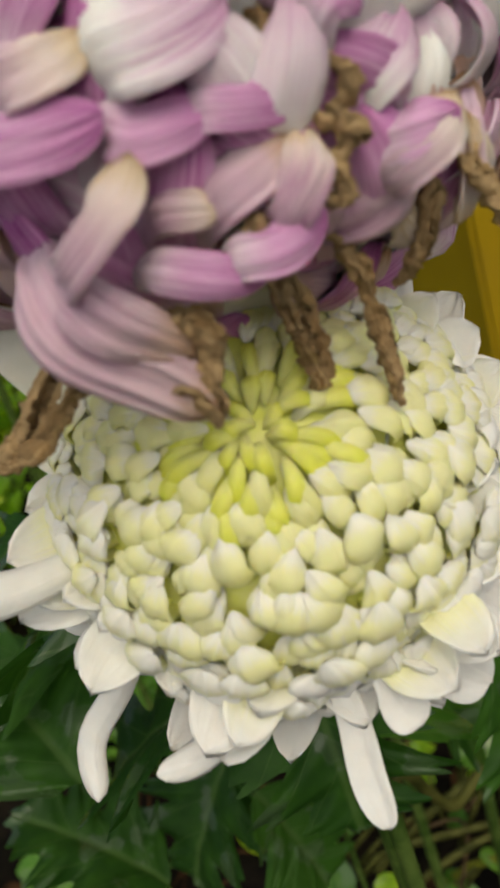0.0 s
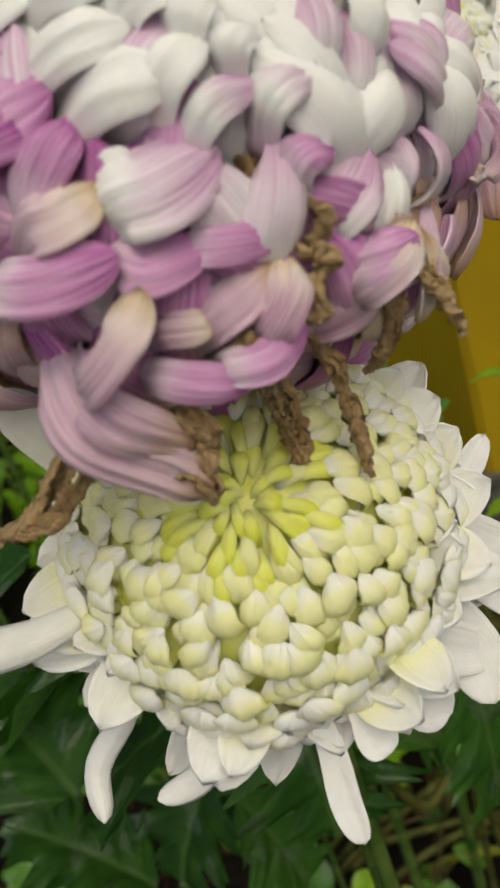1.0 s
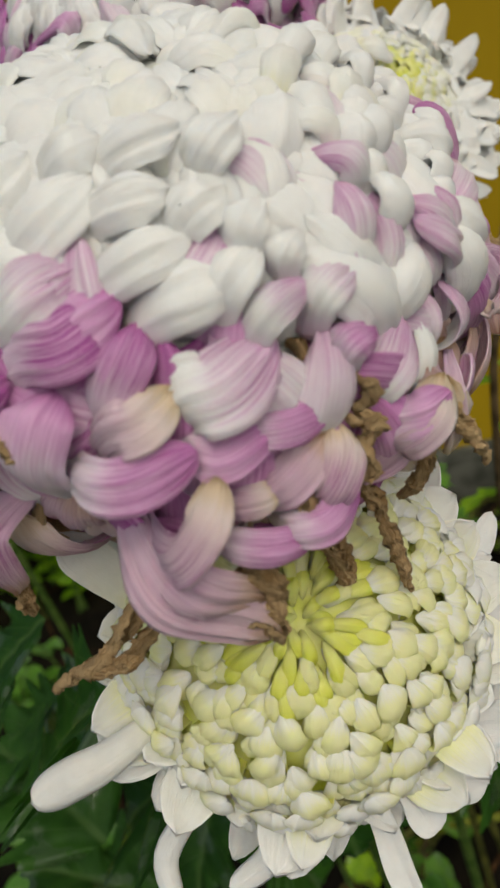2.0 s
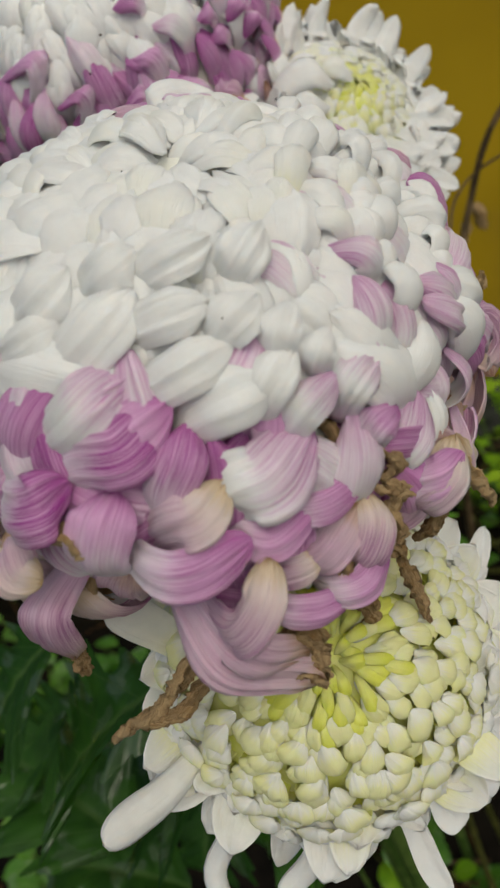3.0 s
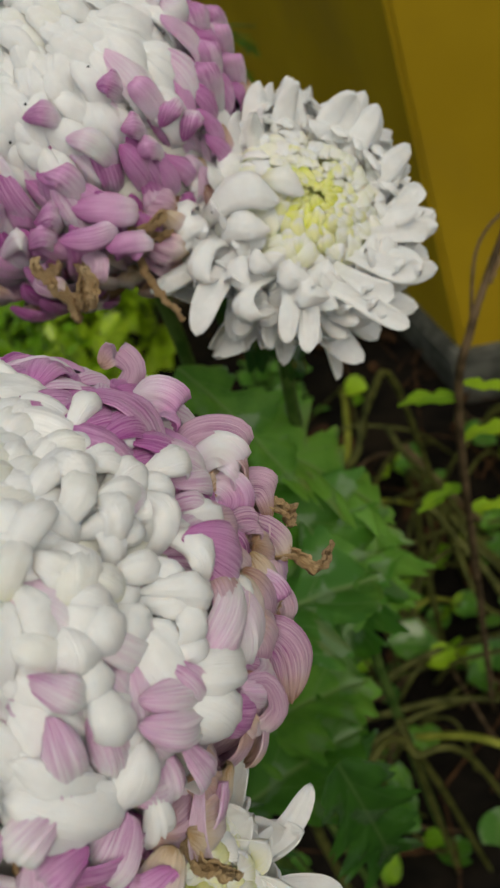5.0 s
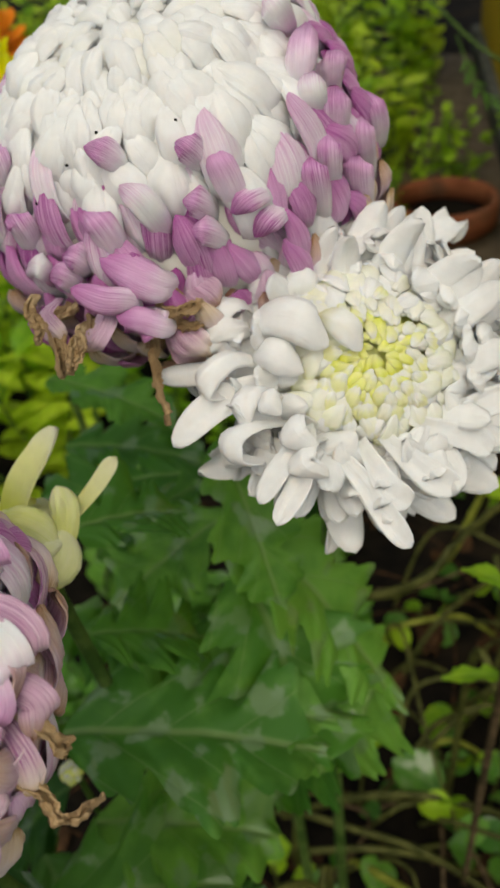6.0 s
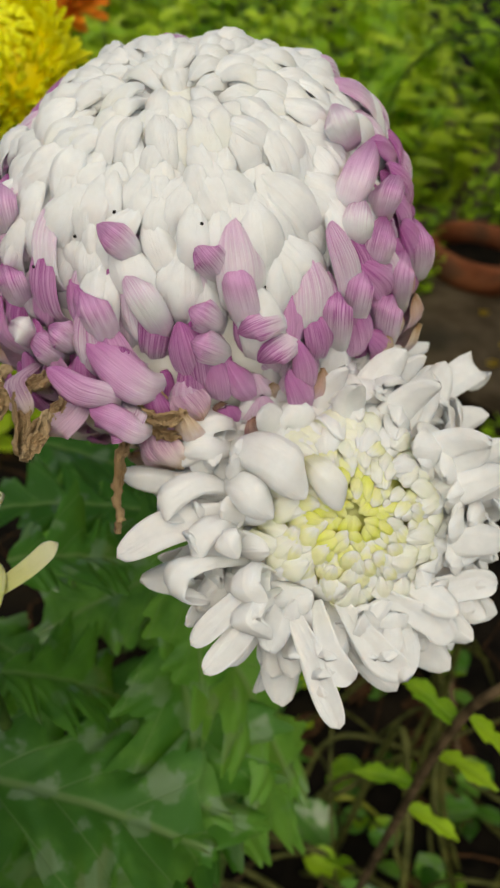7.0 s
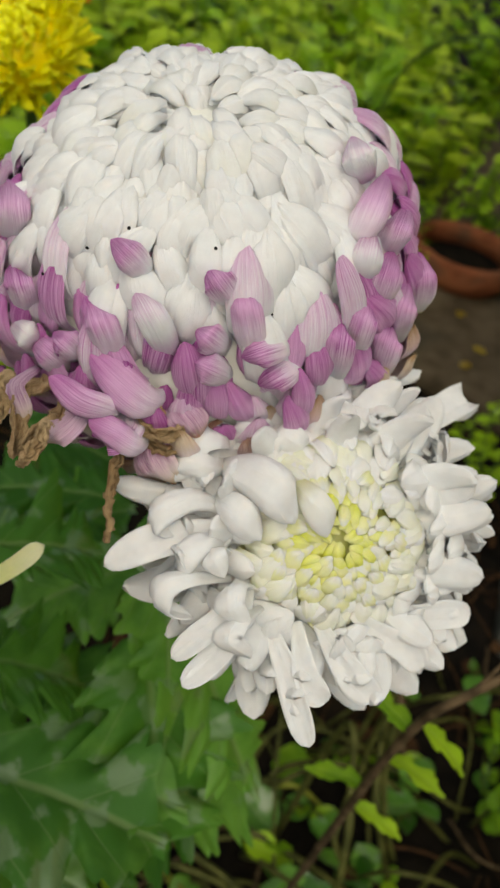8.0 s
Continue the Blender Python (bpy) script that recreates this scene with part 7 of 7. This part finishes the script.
def overhanging_sprig():
    """A thin stalk that arches out of the weeds before the wall, with feathery side shoots."""
    rng = random.Random(19)
    sp = thing("feathery_sprig", pose(0, 0, 0), "thin dark green feathery sprig arching before the yellow wall", "weed")
    main = [(-0.56, 1.78, -0.02), (-0.47, 1.62, 0.42), (-0.27, 1.42, 0.60), (-0.116, 1.305, 0.556), (-0.056, 1.311, 0.52), (-0.01, 1.314, 0.50)]
    stem = part("stem", tube_mesh("stem", main, [0.0028, 0.0022, 0.0012], stem_green, sides=6, n=40), sp)
    shoots = [[(-0.092, 1.306, 0.545), (-0.058, 1.300, 0.505), (-0.045, 1.297, 0.474), (-0.034, 1.293, 0.445)],
              [(-0.150, 1.32, 0.566), (-0.118, 1.30, 0.515), (-0.088, 1.296, 0.490), (-0.070, 1.296, 0.486)],
              [(-0.060, 1.311, 0.522), (-0.035, 1.305, 0.495), (-0.02, 1.302, 0.478)]]
    for line in shoots:
        shoot = part("shoot", tube_mesh("shoot", line, [0.0014, 0.0008], stem_green, sides=6, n=16), stem)
        verts, faces, uvs = [], [], []
        pts = spline(line, 20)
        for n in range(3, 20):
            for side in (-1, 1):
                v, f, uv = small_leaf(rng, rng.uniform(0.014, 0.024), 0.0036)
                along = Vector(pts[min(n + 1, 19)]) - Vector(pts[n - 1])
                turn = along.to_track_quat("Y", "Z").to_matrix().to_4x4()
                m = Matrix.Translation(pts[n]) @ turn @ pose(0, 0, 0, rng.uniform(-20, 20), 0, side * rng.uniform(25, 55))
                o = len(verts)
                verts += [tuple(m @ Vector(p)) for p in v]
                faces += [tuple(o + q for q in face) for face in f]
                uvs += uv
        part("foliage", mesh_from("foliage", verts, faces, uvs, leaf_mid), stem)


overhanging_sprig()


def creeper(seed, label, mats):
    """A low runner with round leaves on short stalks."""
    rng = random.Random(seed)
    c = thing("creeping_weed", pose(0, 0, 0), label, "weed", "creeping weeds")
    a = rng.uniform(0, 6.28)
    line = [Vector((math.cos(a + 0.5 * n) * 0.03 * n, math.sin(a + 0.5 * n) * 0.03 * n, 0.02 + 0.03 * math.sin(n * 1.3))) for n in range(6)]
    line[0].z = -0.01
    line[-1].z = -0.005
    vine = part("stem", tube_mesh("stem", line, [0.002, 0.0018, 0.0012], stem_olive, sides=6, n=26), c)
    pts = spline(line, 26)
    for n in range(3, 26, 2):
        if rng.random() < 0.4:
            continue
        size = rng.uniform(0.024, 0.044)
        v, f, uv = small_leaf(rng, size, size * rng.uniform(0.8, 0.95))
        m = Matrix.Translation(Vector(pts[n]) + Vector((0, 0, 0.001))) @ pose(0, 0, 0, 0, 0, rng.uniform(0, 360)) @ pose(0, 0, 0, rng.uniform(5, 45), rng.uniform(-20, 20), 0)
        part("leaf", mesh_from("leaf", v, f, uv, rng.choice(mats)), vine, m)
    return c


creepers = [creeper(s, "creeping weed with small round pale green leaves", [leaf_dark, leaf_mid, leaf_mid, leaf_mid, leaf_fresh]) for s in range(5)]
rng = random.Random(5)
beds = [(0.06, 0.66), (0.13, 0.74), (0.02, 0.78), (0.20, 0.64), (0.17, 0.84), (0.26, 0.76), (0.05, 0.90), (0.30, 0.86),
        (0.07, 0.62), (0.0, 0.58), (-0.05, 0.64), (0.03, 0.52), (-0.03, 0.50), (-0.02, 0.54), (0.05, 0.56), (0.09, 0.52), (0.10, 0.66), (0.0, 1.04), (0.12, 0.98), (-0.12, 0.72), (0.36, 0.88), (-0.10, 0.86), (0.22, 0.92)]
for k, (x, y) in enumerate(beds):
    m = pose(x + rng.uniform(-0.03, 0.03), y + rng.uniform(-0.03, 0.03), 0.0, 0, 0, rng.uniform(0, 360)) @ Matrix.Scale(rng.uniform(0.8, 1.15), 4)
    if k < 5:
        creepers[k].matrix_basis = m
    else:
        copy_thing(creepers[k % 5], m)


def litter():
    """Dead leaves and straws strewn over the soil."""
    rng = random.Random(9)
    verts, faces = [], []
    for k in range(260):
        x, y = rng.uniform(-0.7, 0.5), rng.uniform(0.45, 1.6)
        z = ground_height(x, y)
        o = len(verts)
        if rng.random() < 0.6:
            a, n, r = rng.uniform(0, 6.28), rng.uniform(0.05, 0.18), rng.uniform(0.0008, 0.002)
            d, h = Vector((math.cos(a), math.sin(a), 0)), rng.uniform(0.0, 0.02)
            side = Vector((-d.y, d.x, 0)) * r
            for i in range(7):
                s = i / 6
                p = Vector((x, y, z)) + d * n * (s - 0.5) + side * 9 * math.sin(3 * s + k) + Vector((0, 0, h * math.sin(math.pi * s)))
                verts += [tuple(p + side), tuple(p + Vector((0, 0, r))), tuple(p - side)]
            faces += [(o + 3 * i + j, o + 3 * i + j + 1, o + 3 * i + j + 4, o + 3 * i + j + 3) for i in range(6) for j in range(2)]
        else:
            size = rng.uniform(0.02, 0.05)
            v, f, _ = small_leaf(rng, size, size * 0.6)
            m = Matrix.Translation((x, y, z + 0.006)) @ pose(0, 0, 0, rng.uniform(-20, 20), rng.uniform(-25, 25), rng.uniform(0, 360))
            verts += [tuple(m @ Vector(p)) for p in v]
            faces += [tuple(o + q for q in face) for face in f]
    tagged(new("litter", mesh_from("litter", verts, faces, None, dead_matter)), "dead brown leaves and straws strewn on the soil", "litter", kind="stuff")


litter()


def flower_pot(x, y):
    pot = thing("flower_pot", pose(x, y, -0.145) @ Matrix.Scale(1.2, 4), "terracotta flower pot with a thick rim and black soil standing in for its shaded inside", "flower pot")
    def lathe(name, profile, mat, capped=True):
        n = 48
        verts = [(r * math.cos(2 * math.pi * k / n), r * math.sin(2 * math.pi * k / n), z) for r, z in profile for k in range(n)]
        faces = [(i * n + k, i * n + (k + 1) % n, (i + 1) * n + (k + 1) % n, (i + 1) * n + k) for i in range(len(profile) - 1) for k in range(n)]
        if capped:
            faces += [tuple(range(n))[::-1], tuple((len(profile) - 1) * n + k for k in range(n))]
        return part(name, mesh_from(name, verts, faces, None, mat), pot)
    lathe("body", [(0.060, -0.01), (0.066, 0.0), (0.082, 0.15), (0.083, 0.158), (0.076, 0.158), (0.074, 0.14)], terracotta)
    lathe("rim", [(0.0845, 0.150), (0.093, 0.152), (0.096, 0.157), (0.097, 0.190), (0.094, 0.196), (0.086, 0.197), (0.083, 0.193), (0.0835, 0.150), (0.0845, 0.150)], terracotta, False)
    # near-black fill up to the rim, in place of shade inside the pot
    lathe("soil", [(0.060, 0.130), (0.0825, 0.158), (0.05, 0.163), (0.01, 0.165)], soil)


flower_pot(-0.337, 1.943)


# ---- yellow leaves fallen on the cement ----
leaf_fallen = leaf_material("leaf_fallen", (0.30, 0.20, 0.012), (0.46, 0.33, 0.03), (0.5, 0.4, 0.1), 0.6)
for k, (x, y) in enumerate([(-0.256, 1.776), (-0.160, 1.695), (-0.161, 1.634)]):
    v, f, uv = small_leaf(random.Random(k), 0.034, 0.022)
    tagged(new("fallen_leaf", mesh_from("fallen_leaf", [(a, b, max(c, 0.0) + 0.001) for a, b, c in v], f, uv, leaf_fallen)),
           "small yellow fallen leaf on the damp cement", "leaf", "fallen leaves").matrix_basis = pose(x, y, 0.0215, 0, 0, 70 * k)
